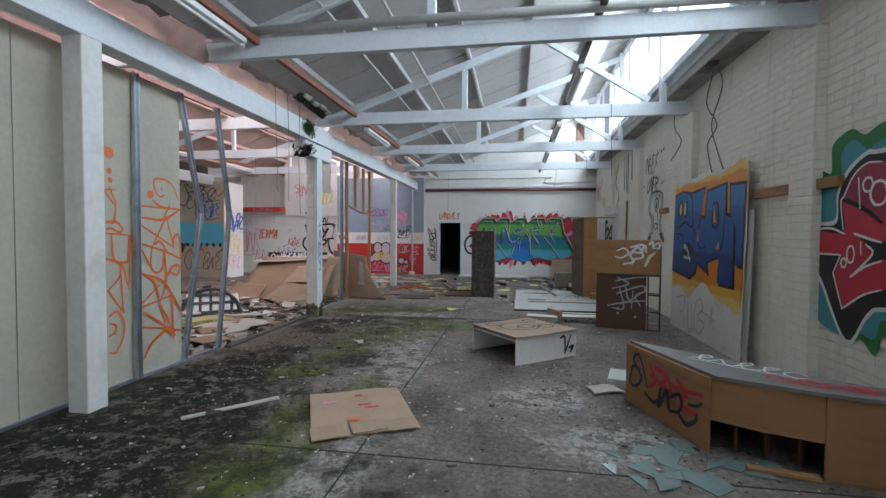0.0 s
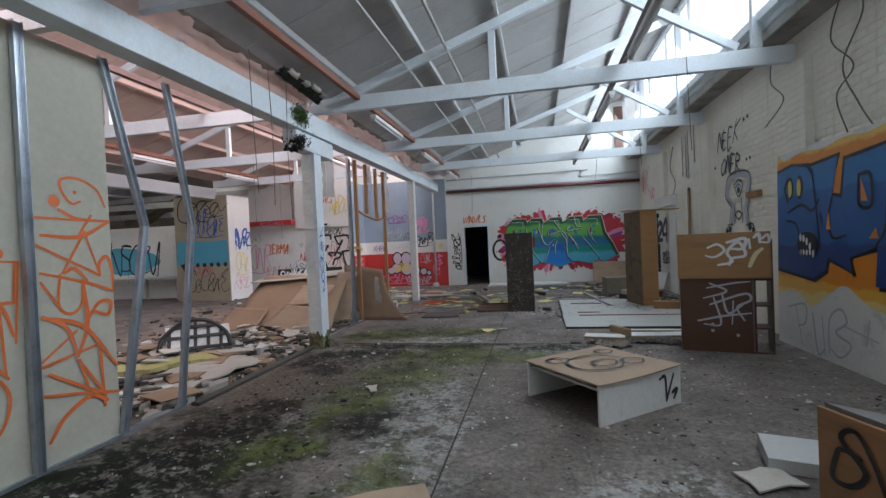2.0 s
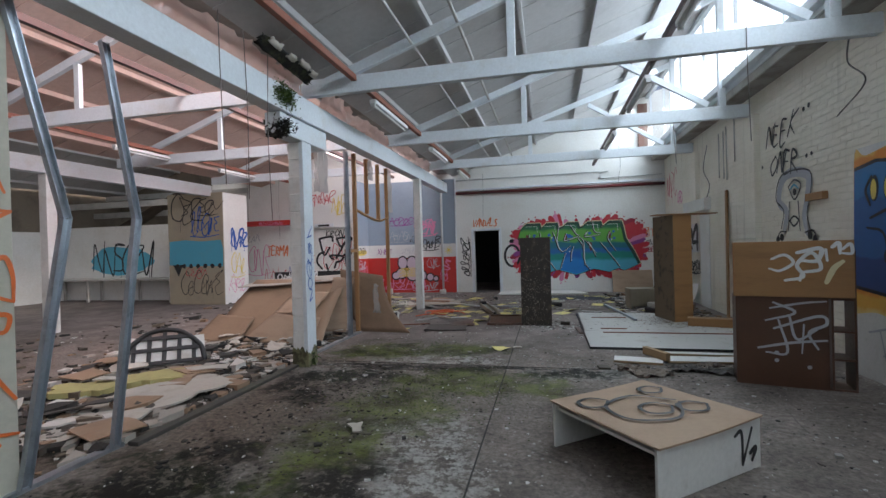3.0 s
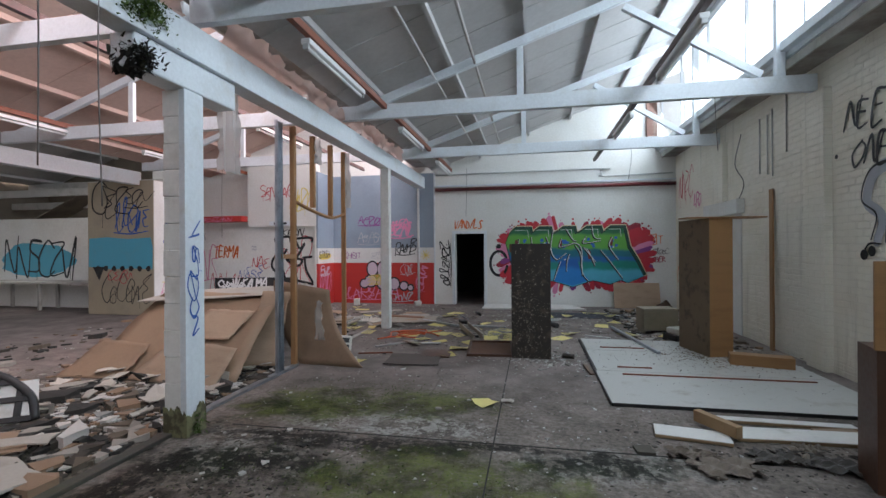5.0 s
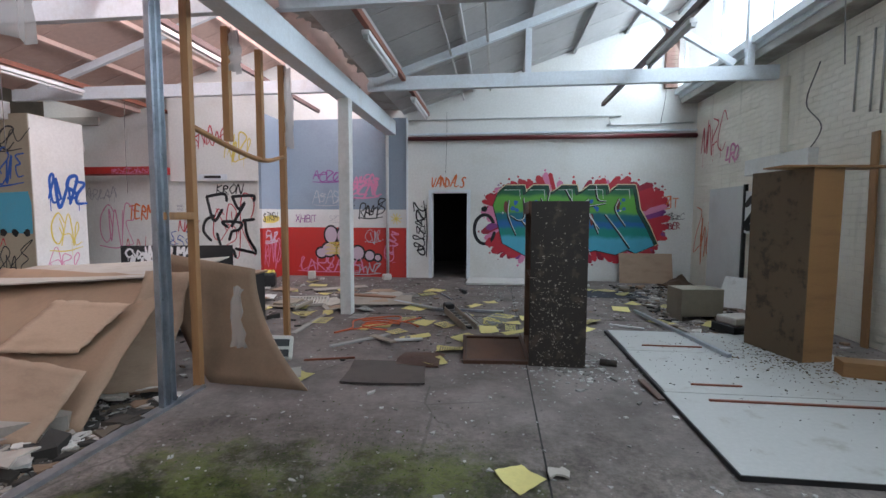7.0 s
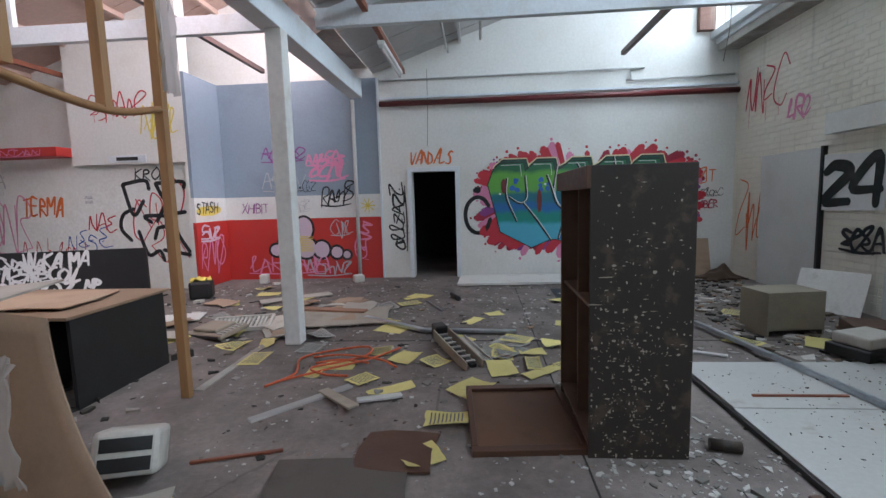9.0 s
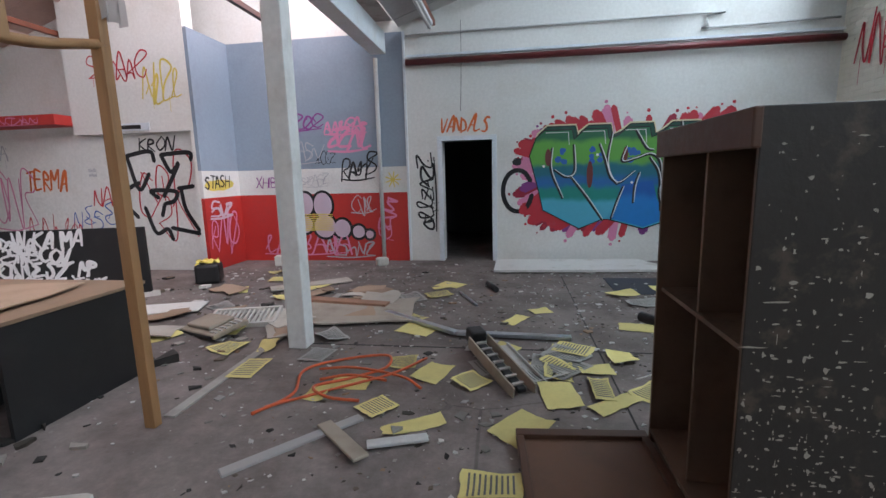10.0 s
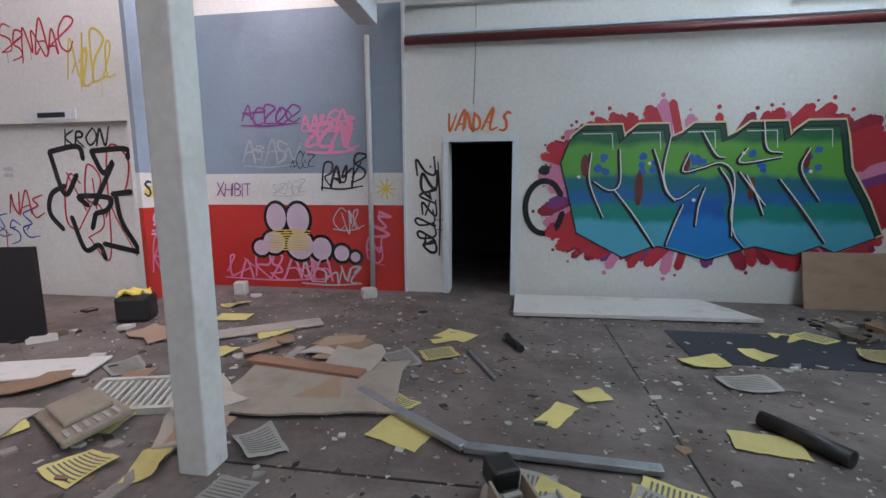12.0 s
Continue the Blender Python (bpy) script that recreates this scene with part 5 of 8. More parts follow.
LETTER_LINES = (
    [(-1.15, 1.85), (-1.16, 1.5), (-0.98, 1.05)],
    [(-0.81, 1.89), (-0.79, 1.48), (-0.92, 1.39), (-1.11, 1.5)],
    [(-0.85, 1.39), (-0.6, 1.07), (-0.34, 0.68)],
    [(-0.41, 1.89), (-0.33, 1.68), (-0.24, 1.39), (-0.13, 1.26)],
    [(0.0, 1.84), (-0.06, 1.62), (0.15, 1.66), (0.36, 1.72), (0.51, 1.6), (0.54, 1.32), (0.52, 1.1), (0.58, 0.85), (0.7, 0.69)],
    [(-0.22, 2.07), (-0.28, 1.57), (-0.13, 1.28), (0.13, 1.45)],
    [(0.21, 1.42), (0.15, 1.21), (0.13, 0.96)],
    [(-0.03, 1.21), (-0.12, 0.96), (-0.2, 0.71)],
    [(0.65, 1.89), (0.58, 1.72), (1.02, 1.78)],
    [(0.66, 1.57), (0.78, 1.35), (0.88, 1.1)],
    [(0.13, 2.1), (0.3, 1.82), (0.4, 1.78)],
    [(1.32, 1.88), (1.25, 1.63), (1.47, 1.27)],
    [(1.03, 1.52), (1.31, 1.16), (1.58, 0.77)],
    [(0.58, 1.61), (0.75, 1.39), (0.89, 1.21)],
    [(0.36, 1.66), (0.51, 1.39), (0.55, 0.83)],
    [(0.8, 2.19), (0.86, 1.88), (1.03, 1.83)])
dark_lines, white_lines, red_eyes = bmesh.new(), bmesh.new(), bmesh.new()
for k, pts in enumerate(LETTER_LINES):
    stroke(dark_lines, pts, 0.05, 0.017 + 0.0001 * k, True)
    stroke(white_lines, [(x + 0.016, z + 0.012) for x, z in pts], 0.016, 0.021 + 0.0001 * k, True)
for k in range(5):
    a, b = ((-1.25, -0.9), (-0.66, -0.34), (-0.02, 0.28), (0.64, 0.96), (1.24, 1.54))[k]
    stroke(white_lines, [(a, 2.10), (b, 2.10)], 0.014, 0.0235)
    stroke(white_lines, [(b, 2.10), (b + 0.02, 1.9)], 0.014, 0.0237)
for x, z, rx, ry in [(-1.21, 1.71, 0.05, 0.14), (-0.55, 1.42, 0.05, 0.22), (-0.01, 1.73, 0.04, 0.11), (0.74, 1.42, 0.04, 0.14), (1.31, 1.77, 0.04, 0.13)]:
    blob(red_eyes, x, z, rx, 0.019, 12, 0.0, None, ry)
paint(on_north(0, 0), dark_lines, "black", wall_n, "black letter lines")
paint(on_north(0, 0), red_eyes, spray("spray_dark_red", (0.16, 0.03, 0.025)), wall_n, "dark red hollows of the letters")
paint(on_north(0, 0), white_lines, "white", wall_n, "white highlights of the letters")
spark = bmesh.new()
for x, z in ((-1.28, 1.57), (-0.44, 1.73), (0.10, 1.28), (0.62, 1.84), (1.36, 1.62)):
    blob(spark, x, z, 0.022, 0.0245, 10)
paint(on_north(0, 0), spark, "white", wall_n, "white sparks on the letters")
dab = bmesh.new()
rd = random.Random(5)
for x in (-1.0, -0.46, 0.06, 0.10, 0.80, 1.40):
    for _ in range(5):
        blob(dab, x + rd.uniform(-0.09, 0.09), 1.74 + rd.uniform(-0.12, 0.14), rd.uniform(0.03, 0.05), 0.0158 + 0.0002 * rd.random(), 10, 0.2, rd)
paint(on_north(0, 0), dab, spray("spray_mid_blue", (0.03, 0.14, 0.5)), wall_n, "blue dabs on the letters")
ring_bm = bmesh.new()
stroke(ring_bm, [(-1.70 + 0.24 * math.cos(a), 1.18 + 0.34 * math.sin(a)) for a in [0.5 + 0.62 * k for k in range(10)]], 0.075, 0.004, False)
blob(ring_bm, -1.72, 1.66, 0.07, 0.006, 10, 0.3, rnd)
paint(on_north(0, 0), ring_bm, "black", wall_n, "black sprayed ring beside the mural")

sign(on_north(-2.98, 2.18), "VANDALS", 0.30, "orange", wall_n, 0.006, 0.62, 0.16, 3, 0.2, "orange sprayed tag over the door")
m_up = on_north(-3.12, 0.52) @ Matrix.Rotation(radians(90), 4, "Z")
scrawl(m_up, 1.25, 0.2, 7, 0.035, "black", wall_n, 21, 0.2, "black vertical tag beside the door")
sign(on_north(2.06, 1.68), "REZIT", 0.30, "orange", wall_n, 0.004, 0.7, 0.12, 4, 0.1, "orange sprayed tag")
sign(on_north(2.34, 1.22), "ABER", 0.17, "maroon", wall_n, 0.006, 0.8, 0.1, 5, 0.1, "dark red tag")
scrawl(on_north(2.36, 1.45), 0.36, 0.10, 5, 0.012, "black", wall_n, 31)

# alcove
A = NORTH - 0.006
bub = bmesh.new()
fill = bmesh.new()
for k, (x, z, rx, rz) in enumerate(((-5.45, 1.02, 0.15, 0.2), (-5.12, 1.0, 0.17, 0.22), (-5.5, 0.66, 0.17, 0.16), (-5.1, 0.62, 0.2, 0.2), (-4.78, 0.58, 0.15, 0.16), (-4.48, 0.52, 0.11, 0.11), (-4.28, 0.47, 0.07, 0.07), (-5.7, 0.58, 0.12, 0.11))):
    blob(bub, x, z, rx + 0.045, 0.002 + 0.0003 * k, 20, ry=rz + 0.045)
    blob(fill, x, z, rx, 0.006 + 0.0003 * k, 20, ry=rz)
paint(on_north(0, 0, A), bub, "black", wall_n, "black outline of a bubble tag")
paint(on_north(0, 0, A), fill, "lilac", wall_n, "pale pink bubble tag")
stripes = bmesh.new()
for k in range(9):
    stroke(stripes, [(-5.6 + 0.05 * (k % 3), 0.55 + 0.035 * k), (-5.2, 0.56 + 0.035 * k), (-4.95, 0.55 + 0.035 * k)], 0.02, 0.0095)
paint(on_north(0, 0, A), stripes, "yellow", wall_n, "yellow streaks in the bubble tag")
scrawl(on_north(-5.9, 2.35, A), 0.85, 0.22, 5, 0.03, "purple", wall_n, 41)
scrawl(on_north(-5.0, 2.25, A), 0.75, 0.18, 6, 0.035, "pink", wall_n, 42)
scrawl(on_north(-4.95, 1.98, A), 0.7, 0.26, 4, 0.05, "pink", wall_n, 43)
scrawl(on_north(-5.9, 1.80, A), 0.8, 0.28, 5, 0.02, "silver", wall_n, 44)
scrawl(on_north(-4.75, 1.50, A), 0.6, 0.32, 4, 0.035, "black", wall_n, 45)
scrawl(on_north(-5.2, 1.72, A), 0.35, 0.18, 4, 0.012, "black", wall_n, 46)
sign(on_north(-6.35, 1.32, A), "XHIBIT", 0.24, "purple", wall_n, 0.002, 0.8, 0.1, 6, 0.1)
scrawl(on_north(-5.5, 1.36, A), 0.5, 0.16, 5, 0.01, "silver", wall_n, 47)
scrawl(on_north(-6.3, 0.18, A), 1.6, 0.30, 7, 0.03, "pink", wall_n, 48)
scrawl(on_north(-5.1, 0.12, A), 0.9, 0.26, 5, 0.03, "silver", wall_n, 49)
scrawl(on_north(-4.6, 0.9, A), 0.4, 0.22, 3, 0.02, "silver", wall_n, 50)
scrawl(on_north(-3.92, 0.35, A) @ Matrix.Rotation(radians(80), 4, "Z"), 0.75, 0.2, 4, 0.03, "pink", wall_n, 51)
bm = bmesh.new()
for k in range(9):
    stroke(bm, [(-3.82, 1.42), (-3.82 + 0.13 * math.cos(k * 0.7), 1.42 + 0.13 * math.sin(k * 0.7))], 0.03, 0.0006 * k)
paint(on_north(0, 0, A), bm, "yellow", wall_n, "yellow sprayed star")
SIDE = -6.69
scrawl(facing_east(16.55, 0.35, SIDE), 0.7, 0.5, 3, 0.035, "pink", wall_n, 52)
scrawl(facing_east(16.6, 0.9, SIDE), 0.6, 0.22, 3, 0.05, "lilac", wall_n, 53)
sign(facing_east(16.55, 1.36, SIDE), "STASH", 0.26, "black", wall_n, 0.006, 0.8, 0.1, 7, 0.1, "black tag on yellow")
bm = bmesh.new()
blob(bm, 0.42, 0.1, 0.4, 0.0, 18, 0.15, rnd, 0.1)
paint(facing_east(16.52, 1.30, SIDE, 0.002), bm, "yellow", wall_n)

# hatch wall, canopy and upper wall
HW = 16.62
sign(on_north(-7.85, 1.98, HW), "KRON", 0.28, "black", hatch_wall, 0.006, 0.9, 0.12, 8, 0.25, "black sprayed tag")
big = bmesh.new()
for k, pts in enumerate(([(0.12, 1.3), (0.55, 1.36), (0.62, 1.2)], [(0.12, 1.3), (0.28, 0.75), (0.5, 1.0)], [(0.75, 1.3), (1.25, 1.32), (1.28, 1.2)], [(0.75, 1.3), (0.9, 1.02), (1.05, 1.15), (0.72, 0.62)], [(0.3, 0.86), (0.08, 0.75), (0.02, 0.5), (0.2, 0.28)],
                       [(0.62, 0.6), (0.5, 0.72), (0.95, 0.7), (0.9, 0.55), (0.72, 0.5)], [(0.72, 0.5), (0.65, 0.3)], [(0.35, 0.45), (0.5, 0.02), (0.72, 0.08), (0.8, -0.1)], [(0.8, 0.1), (1.0, 0.06), (1.3, 0.0)], [(1.05, 0.72), (1.1, 0.4), (1.3, 0.05)], [(1.0, 0.75), (1.28, 0.78)])):
    stroke(big, pts, 0.07, 0.0007 * k, False)
paint(on_north(-8.22, 0.62, HW), big, "black", hatch_wall, "large black block tag")
scrawl(on_north(-8.0, 0.85, HW), 0.95, 0.95, 3, 0.03, "red", hatch_wall, 64, 0.1)
sign(on_north(-10.1, 1.4, HW), "TERMA", 0.42, "orange", hatch_wall, 0.010, 0.62, 0.15, 9, 0.2, "orange dripping tag")
scrawl(on_north(-8.85, 1.1, HW), 0.5, 0.26, 3, 0.025, "red", hatch_wall, 66)
scrawl(on_north(-9.3, 0.75, HW), 0.8, 0.35, 4, 0.02, "blue", hatch_wall, 67)
scrawl(on_north(-10.9, 0.9, HW), 0.9, 0.8, 3, 0.03, "pink", hatch_wall, 68)
scrawl(on_north(-11.2, 1.9, HW), 0.8, 0.25, 5, 0.02, "silver", hatch_wall, 69)
scrawl(on_north(-10.2, 0.5, HW), 1.2, 0.4, 5, 0.02, "red", hatch_wall, 70)
for k in range(2):
    sign(on_north(-8.85, 1.68 - 0.08 * k, HW), "IIIIIIIIIIIIII", 0.06, "silver", hatch_wall, 0.002, 1.0, 0.05, k, 0.0)
scrawl(on_north(-10.1, 2.45, 16.2), 0.9, 0.09, 6, 0.014, "pink", bpy.data.objects["red_canopy"], 73, 0.1, "pink scrawl")
scrawl(on_north(-8.5, 3.1, 16.5), 1.05, 0.36, 6, 0.025, "red", hatch_wall, 71, 0.1, "red bubble tag")
scrawl(on_north(-7.55, 2.75, 16.5), 0.65, 0.45, 4, 0.03, "yellow", hatch_wall, 72)

# tan block
bm = bmesh.new()
ring = [(-11.88, 1.2), (-11.2, 1.14), (-10.6, 1.16), (-9.98, 1.14), (-9.97, 1.7), (-10.03, 1.93), (-10.7, 1.9), (-11.3, 1.95), (-11.85, 1.92)]
bm.faces.new([bm.verts.new((x, z, 0)) for x, z in ring])
paint(on_north(0, 0, 14.25), bm, "sky", tan, "pale blue painted patch")
bm = bmesh.new()
for k in range(7):
    blob(bm, -11.6 + 0.25 * k, 1.16, 0.07, 0.003, 10, 0.2, rnd)
bm.faces.new([bm.verts.new((x, z, 0.0025)) for x, z in ((-11.75, 1.2), (-11.55, 0.85), (-11.4, 1.2))])
paint(on_north(0, 0, 14.25), bm, "black", tan)
scrawl(on_north(-11.1, 2.15, 14.25), 1.0, 0.5, 5, 0.04, "blue", tan, 81)
scrawl(on_north(-11.8, 2.5, 14.25), 1.1, 0.7, 3, 0.035, "black", tan, 82)
scrawl(on_north(-11.5, 0.35, 14.25), 1.4, 0.55, 6, 0.025, "black", tan, 83)
scrawl(on_north(-11.3, 0.85, 14.25), 0.7, 0.25, 4, 0.02, "red", tan, 84)
scrawl(on_north(-10.8, 2.75, 14.25), 0.7, 0.35, 3, 0.03, "black", tan, 85)
scrawl(facing_east(14.5, 1.75, -9.935), 0.8, 0.42, 4, 0.07, "blue", tan, 86, 0.1, "blue dripping tag")
scrawl(facing_east(14.5, 0.9, -9.935), 0.7, 0.5, 3, 0.03, "yellow", tan, 87)
scrawl(facing_east(14.4, 0.4, -9.935), 0.8, 0.4, 3, 0.02, "pink", tan, 88)
nw = bpy.data.objects["wall_northwest"]
bm = bmesh.new()
blob(bm, -14.9, 1.35, 1.35, 0.0, 26, 0.1, rnd, 0.5)
paint(on_north(0, 0, 15.3), bm, "sky", nw, "pale blue block tag")
scrawl(on_north(-16.1, 0.95, 15.3), 2.5, 0.85, 6, 0.06, "black", nw, 91, 0.1)
bench = thing("workbench", None, None, "long dark bench along the far tagged wall", "bench")
part("benchtop", boxes((-17.3, -11.95, 14.55, 15.25, 0.72, 0.78), bevel=0.004), GUTTER, bench)
for x in (-17.2, -15.6, -14.0, -12.3):
    part("leg", boxes((x, x + 0.07, 14.62, 14.69, 0, 0.72)), GUTTER, bench)
    part("leg", boxes((x, x + 0.07, 15.1, 15.17, 0, 0.72)), GUTTER, bench)

# partition boards
ON_BOARD = facing_east(0, 0, -3.985)
marks(ON_BOARD, ([(3.86, 1.99), (3.99, 2.00)], [(3.92, 2.02), (3.99, 1.87)], [(3.86, 1.98), (3.96, 1.86)], [(3.99, 1.87), (3.98, 1.77), (3.96, 1.67), (3.89, 1.67)], [(3.88, 1.67), (3.98, 1.68), (4.06, 1.61), (4.03, 1.57), (3.93, 1.61), (3.88, 1.60)],
                 [(3.88, 1.56), (4.16, 1.54)], [(4.14, 1.54), (4.12, 1.26)], [(4.12, 1.26), (3.96, 1.29), (3.93, 1.55)], [(4.16, 1.54), (4.12, 0.98)], [(3.87, 1.31), (4.04, 1.24), (4.11, 1.03)], [(4.03, 1.24), (4.02, 1.12), (3.88, 0.99)], [(4.03, 1.24), (4.05, 0.77)],
                 [(3.88, 0.99), (4.06, 0.75)], [(3.89, 0.73), (3.98, 0.77), (4.06, 0.64), (4.04, 0.48), (3.96, 0.36), (3.89, 0.37)], [(3.89, 0.54), (3.95, 0.56), (3.96, 0.63), (3.90, 0.66)]), 0.026, "orange", partition, "orange sprayed tag", ((3.92, 2.36, 0.055), (3.92, 2.18, 0.03), (3.93, 2.09, 0.027)))
marks(ON_BOARD, ([(4.84, 1.97), (4.77, 2.11), (4.62, 2.18), (4.49, 2.16), (4.49, 2.07), (4.56, 1.98), (4.63, 2.00)], [(4.46, 1.93), (4.60, 1.86), (4.87, 1.85)], [(4.87, 1.85), (4.61, 1.72), (4.32, 1.73)], [(4.28, 1.86), (4.60, 1.85)], [(4.71, 1.89), (4.61, 1.74)], [(4.65, 1.76), (4.76, 1.40)],
                 [(4.76, 1.40), (4.28, 1.66)], [(4.76, 1.40), (4.76, 1.50), (4.83, 1.55), (4.87, 1.43), (4.87, 1.27)], [(4.87, 1.26), (4.64, 1.35), (4.30, 1.45)], [(4.65, 1.76), (4.46, 1.44)], [(4.44, 1.43), (4.42, 1.20), (4.50, 1.12), (4.59, 1.18), (4.61, 1.37)], [(4.48, 1.44), (4.55, 1.47), (4.65, 1.37)]), 0.028, "orange", partition, "orange sprayed tag", ((4.59, 2.07, 0.016), (4.43, 1.99, 0.045)))
marks(ON_BOARD, ([(4.30, 1.38), (4.43, 1.17)], [(4.60, 1.00), (4.73, 1.17), (4.84, 1.17), (4.81, 1.07), (4.70, 1.11)], [(4.61, 1.37), (4.63, 1.02), (4.54, 0.78)], [(4.54, 0.78), (4.47, 1.01), (4.30, 1.13)], [(4.30, 1.12), (4.60, 1.00), (4.86, 0.63)], [(4.54, 0.98), (4.28, 0.80)], [(4.27, 0.76), (4.72, 0.84)],
                 [(4.72, 0.84), (4.74, 0.32)], [(4.55, 0.75), (4.62, 0.46)], [(4.54, 0.75), (4.75, 0.41)], [(4.32, 0.70), (4.68, 0.46), (4.87, 0.40)], [(4.27, 0.55), (4.62, 0.47)], [(4.76, 0.36), (4.62, 0.44), (4.42, 0.35), (4.30, 0.20)]), 0.032, "orange", partition, "orange sprayed tag", lift=0.006)
scrawl(facing_east(8.2, 0.85, -3.68) @ Matrix.Rotation(radians(90), 4, "Z") @ Matrix.Translation((0, 0.03, 0)), 0.95, 0.09, 6, 0.016, "blue", bpy.data.objects["post.001"], 111, 0.1, "blue vertical tag")

# east wall
scrawl(on_east(17.2, 2.85), 0.95, 0.6, 4, 0.035, "red", east, 121, 0.3, "red sprayed tag")
scrawl(on_east(16.15, 2.55), 0.5, 0.25, 3, 0.04, "pink", east, 122)
scrawl(on_east(17.35, 0.7) , 0.8, 1.0, 3, 0.03, "orange", east, 123)
sign(on_east(10.95, 2.98), "NEEK", 0.42, "black", east, 0.003, 0.85, 0.32, 12, 0.25, "black two-line tag")
sign(on_east(10.85, 2.5), "ONER", 0.42, "black", east, 0.003, 0.8, 0.32, 13, 0.25)
bm = bmesh.new()
for x, z, r in ((-9.85, 3.3, 0.035), (-9.72, 3.32, 0.035), (-9.8, 2.65, 0.03), (-9.68, 2.66, 0.03), (-11.1, 2.7, 0.03)):
    blob(bm, x, z, r, 0, 10)
paint(on_east(0, 0), bm, "black", east)
CARTOON = on_east(10.65, 0.0)
HEAD = [(0.21, 1.64), (0.29, 1.91), (0.07, 2.09), (0.15, 2.36), (0.36, 2.47), (0.70, 2.45), (0.89, 2.33), (0.83, 2.03), (0.76, 1.83), (0.83, 1.60)]
marks(CARTOON, (HEAD,), 0.17, "silver", east, "grey hair of a cartoon figure")
marks(CARTOON, ([(x - 0.08 if x < 0.5 else x + 0.08, z + 0.03) for x, z in HEAD], [(0.38, 2.05), (0.34, 1.64)], [(0.62, 2.05), (0.66, 1.63)], [(0.36, 2.28), (0.53, 2.36), (0.70, 2.27), (0.53, 2.08), (0.36, 2.28)], [(0.38, 1.78), (0.5, 1.70), (0.62, 1.78), (0.5, 1.84), (0.38, 1.78)],
                [(0.0, 1.50), (0.10, 1.62), (0.28, 1.62)], [(0.78, 1.60), (0.98, 1.62), (1.08, 1.5)]), 0.03, "black", east, "black outline of a one-eyed cartoon figure", ((0.53, 2.19, 0.05), (0.02, 1.50, 0.06), (0.14, 1.54, 0.06), (0.9, 1.56, 0.06), (1.02, 1.50, 0.06)), 0.004)
marks(CARTOON, ([(0.42, 2.24), (0.53, 2.29), (0.64, 2.23)],), 0.04, "sky", east, "pale blue eyelid", (), 0.008)
bm = bmesh.new()
bm.faces.new([bm.verts.new(p) for p in ((0.0, 1.22, 0), (0.95, 1.24, 0), (0.95, 1.9, 0), (0.0, 1.95, 0))])
paint(on_east(15.30, 0.0, EAST - 0.02, 0.016), bm, "white", east, "white painted ground of a tag")
sign(on_east(15.24, 1.32, EAST - 0.02, 0.02), "24", 0.72, "black", east, 0.05, 1.0, 0.05, 3, 0.0, "fat black numerals on white")
scrawl(on_east(14.95, 0.78, EAST - 0.02), 0.6, 0.24, 4, 0.05, "black", east, 131)

# red, teal and green piece by the start
def patch(m, ring, colour, parent, lift, label=""):
    bm = bmesh.new()
    line = spline([(*p, lift) for p in ring + ring[:1]], 5)[:-1]
    bm.faces.new([bm.verts.new(p) for p in line])
    bmesh.ops.triangulate(bm, faces=bm.faces[:])
    return paint(m, bm, colour, parent, label)


E0 = on_east(4.98, 0.0)
MURAL_GREEN = spray("spray_leaf_green", (0.02, 0.20, 0.04))
MURAL_TEAL = spray("spray_pale_teal", (0.06, 0.30, 0.36))
MAUVE = spray("spray_mauve_red", (0.33, 0.035, 0.075))
patch(E0, [(0.06, 2.10), (0.08, 2.20), (0.20, 2.17), (0.20, 2.40), (0.31, 2.49), (0.46, 2.52), (0.61, 2.44), (0.80, 2.50), (1.3, 2.52), (2.2, 2.45), (2.5, 1.6), (2.1, 0.7), (1.2, 0.6), (0.88, 0.78), (0.79, 0.60), (0.63, 0.70), (0.49, 0.66), (0.6, 1.4)], MURAL_GREEN, east, 0.001, "green outer cloud of the mural")
patch(E0, [(0.06, 2.12), (0.32, 2.09), (0.33, 2.32), (0.42, 2.41), (0.51, 2.41), (0.66, 2.31), (0.80, 2.36), (1.4, 2.40), (2.1, 2.35), (2.3, 1.5), (1.9, 0.85), (1.2, 0.75), (0.87, 0.91), (0.78, 0.73), (0.57, 0.76), (0.46, 0.68), (0.13, 0.74), (-0.02, 0.91), (0.03, 1.22), (0.2, 1.5), (0.07, 1.75)], MURAL_TEAL, east, 0.003, "teal inner cloud of the mural")
patch(E0, [(0.03, 1.71), (0.28, 1.74), (0.29, 1.97), (0.42, 2.18), (0.64, 2.30), (0.81, 2.29), (1.7, 2.3), (2.1, 1.6), (1.7, 1.0), (0.9, 0.98), (0.70, 0.88), (0.47, 0.61), (0.12, 1.10), (0.02, 1.26)], "white", east, 0.005, "white halo of the mural")
patch(E0, [(0.05, 1.68), (0.30, 1.70), (0.32, 1.95), (0.44, 2.14), (0.64, 2.26), (0.81, 2.25), (1.7, 2.25), (2.0, 1.6), (1.6, 1.05), (0.87, 1.01), (0.69, 0.92), (0.47, 0.66), (0.14, 1.14), (0.00, 1.33)], "black", east, 0.007, "black outline of the mural")
patch(E0, [(0.06, 1.63), (0.40, 1.62), (0.36, 1.88), (0.40, 1.94), (0.50, 2.10), (0.65, 2.19), (0.81, 2.18), (1.6, 2.12), (1.82, 1.6), (1.5, 1.2), (0.86, 1.15), (0.66, 1.08), (0.42, 0.94), (0.29, 1.24), (0.37, 1.40), (0.07, 1.42)], "red", east, 0.009, "red letter of the mural")
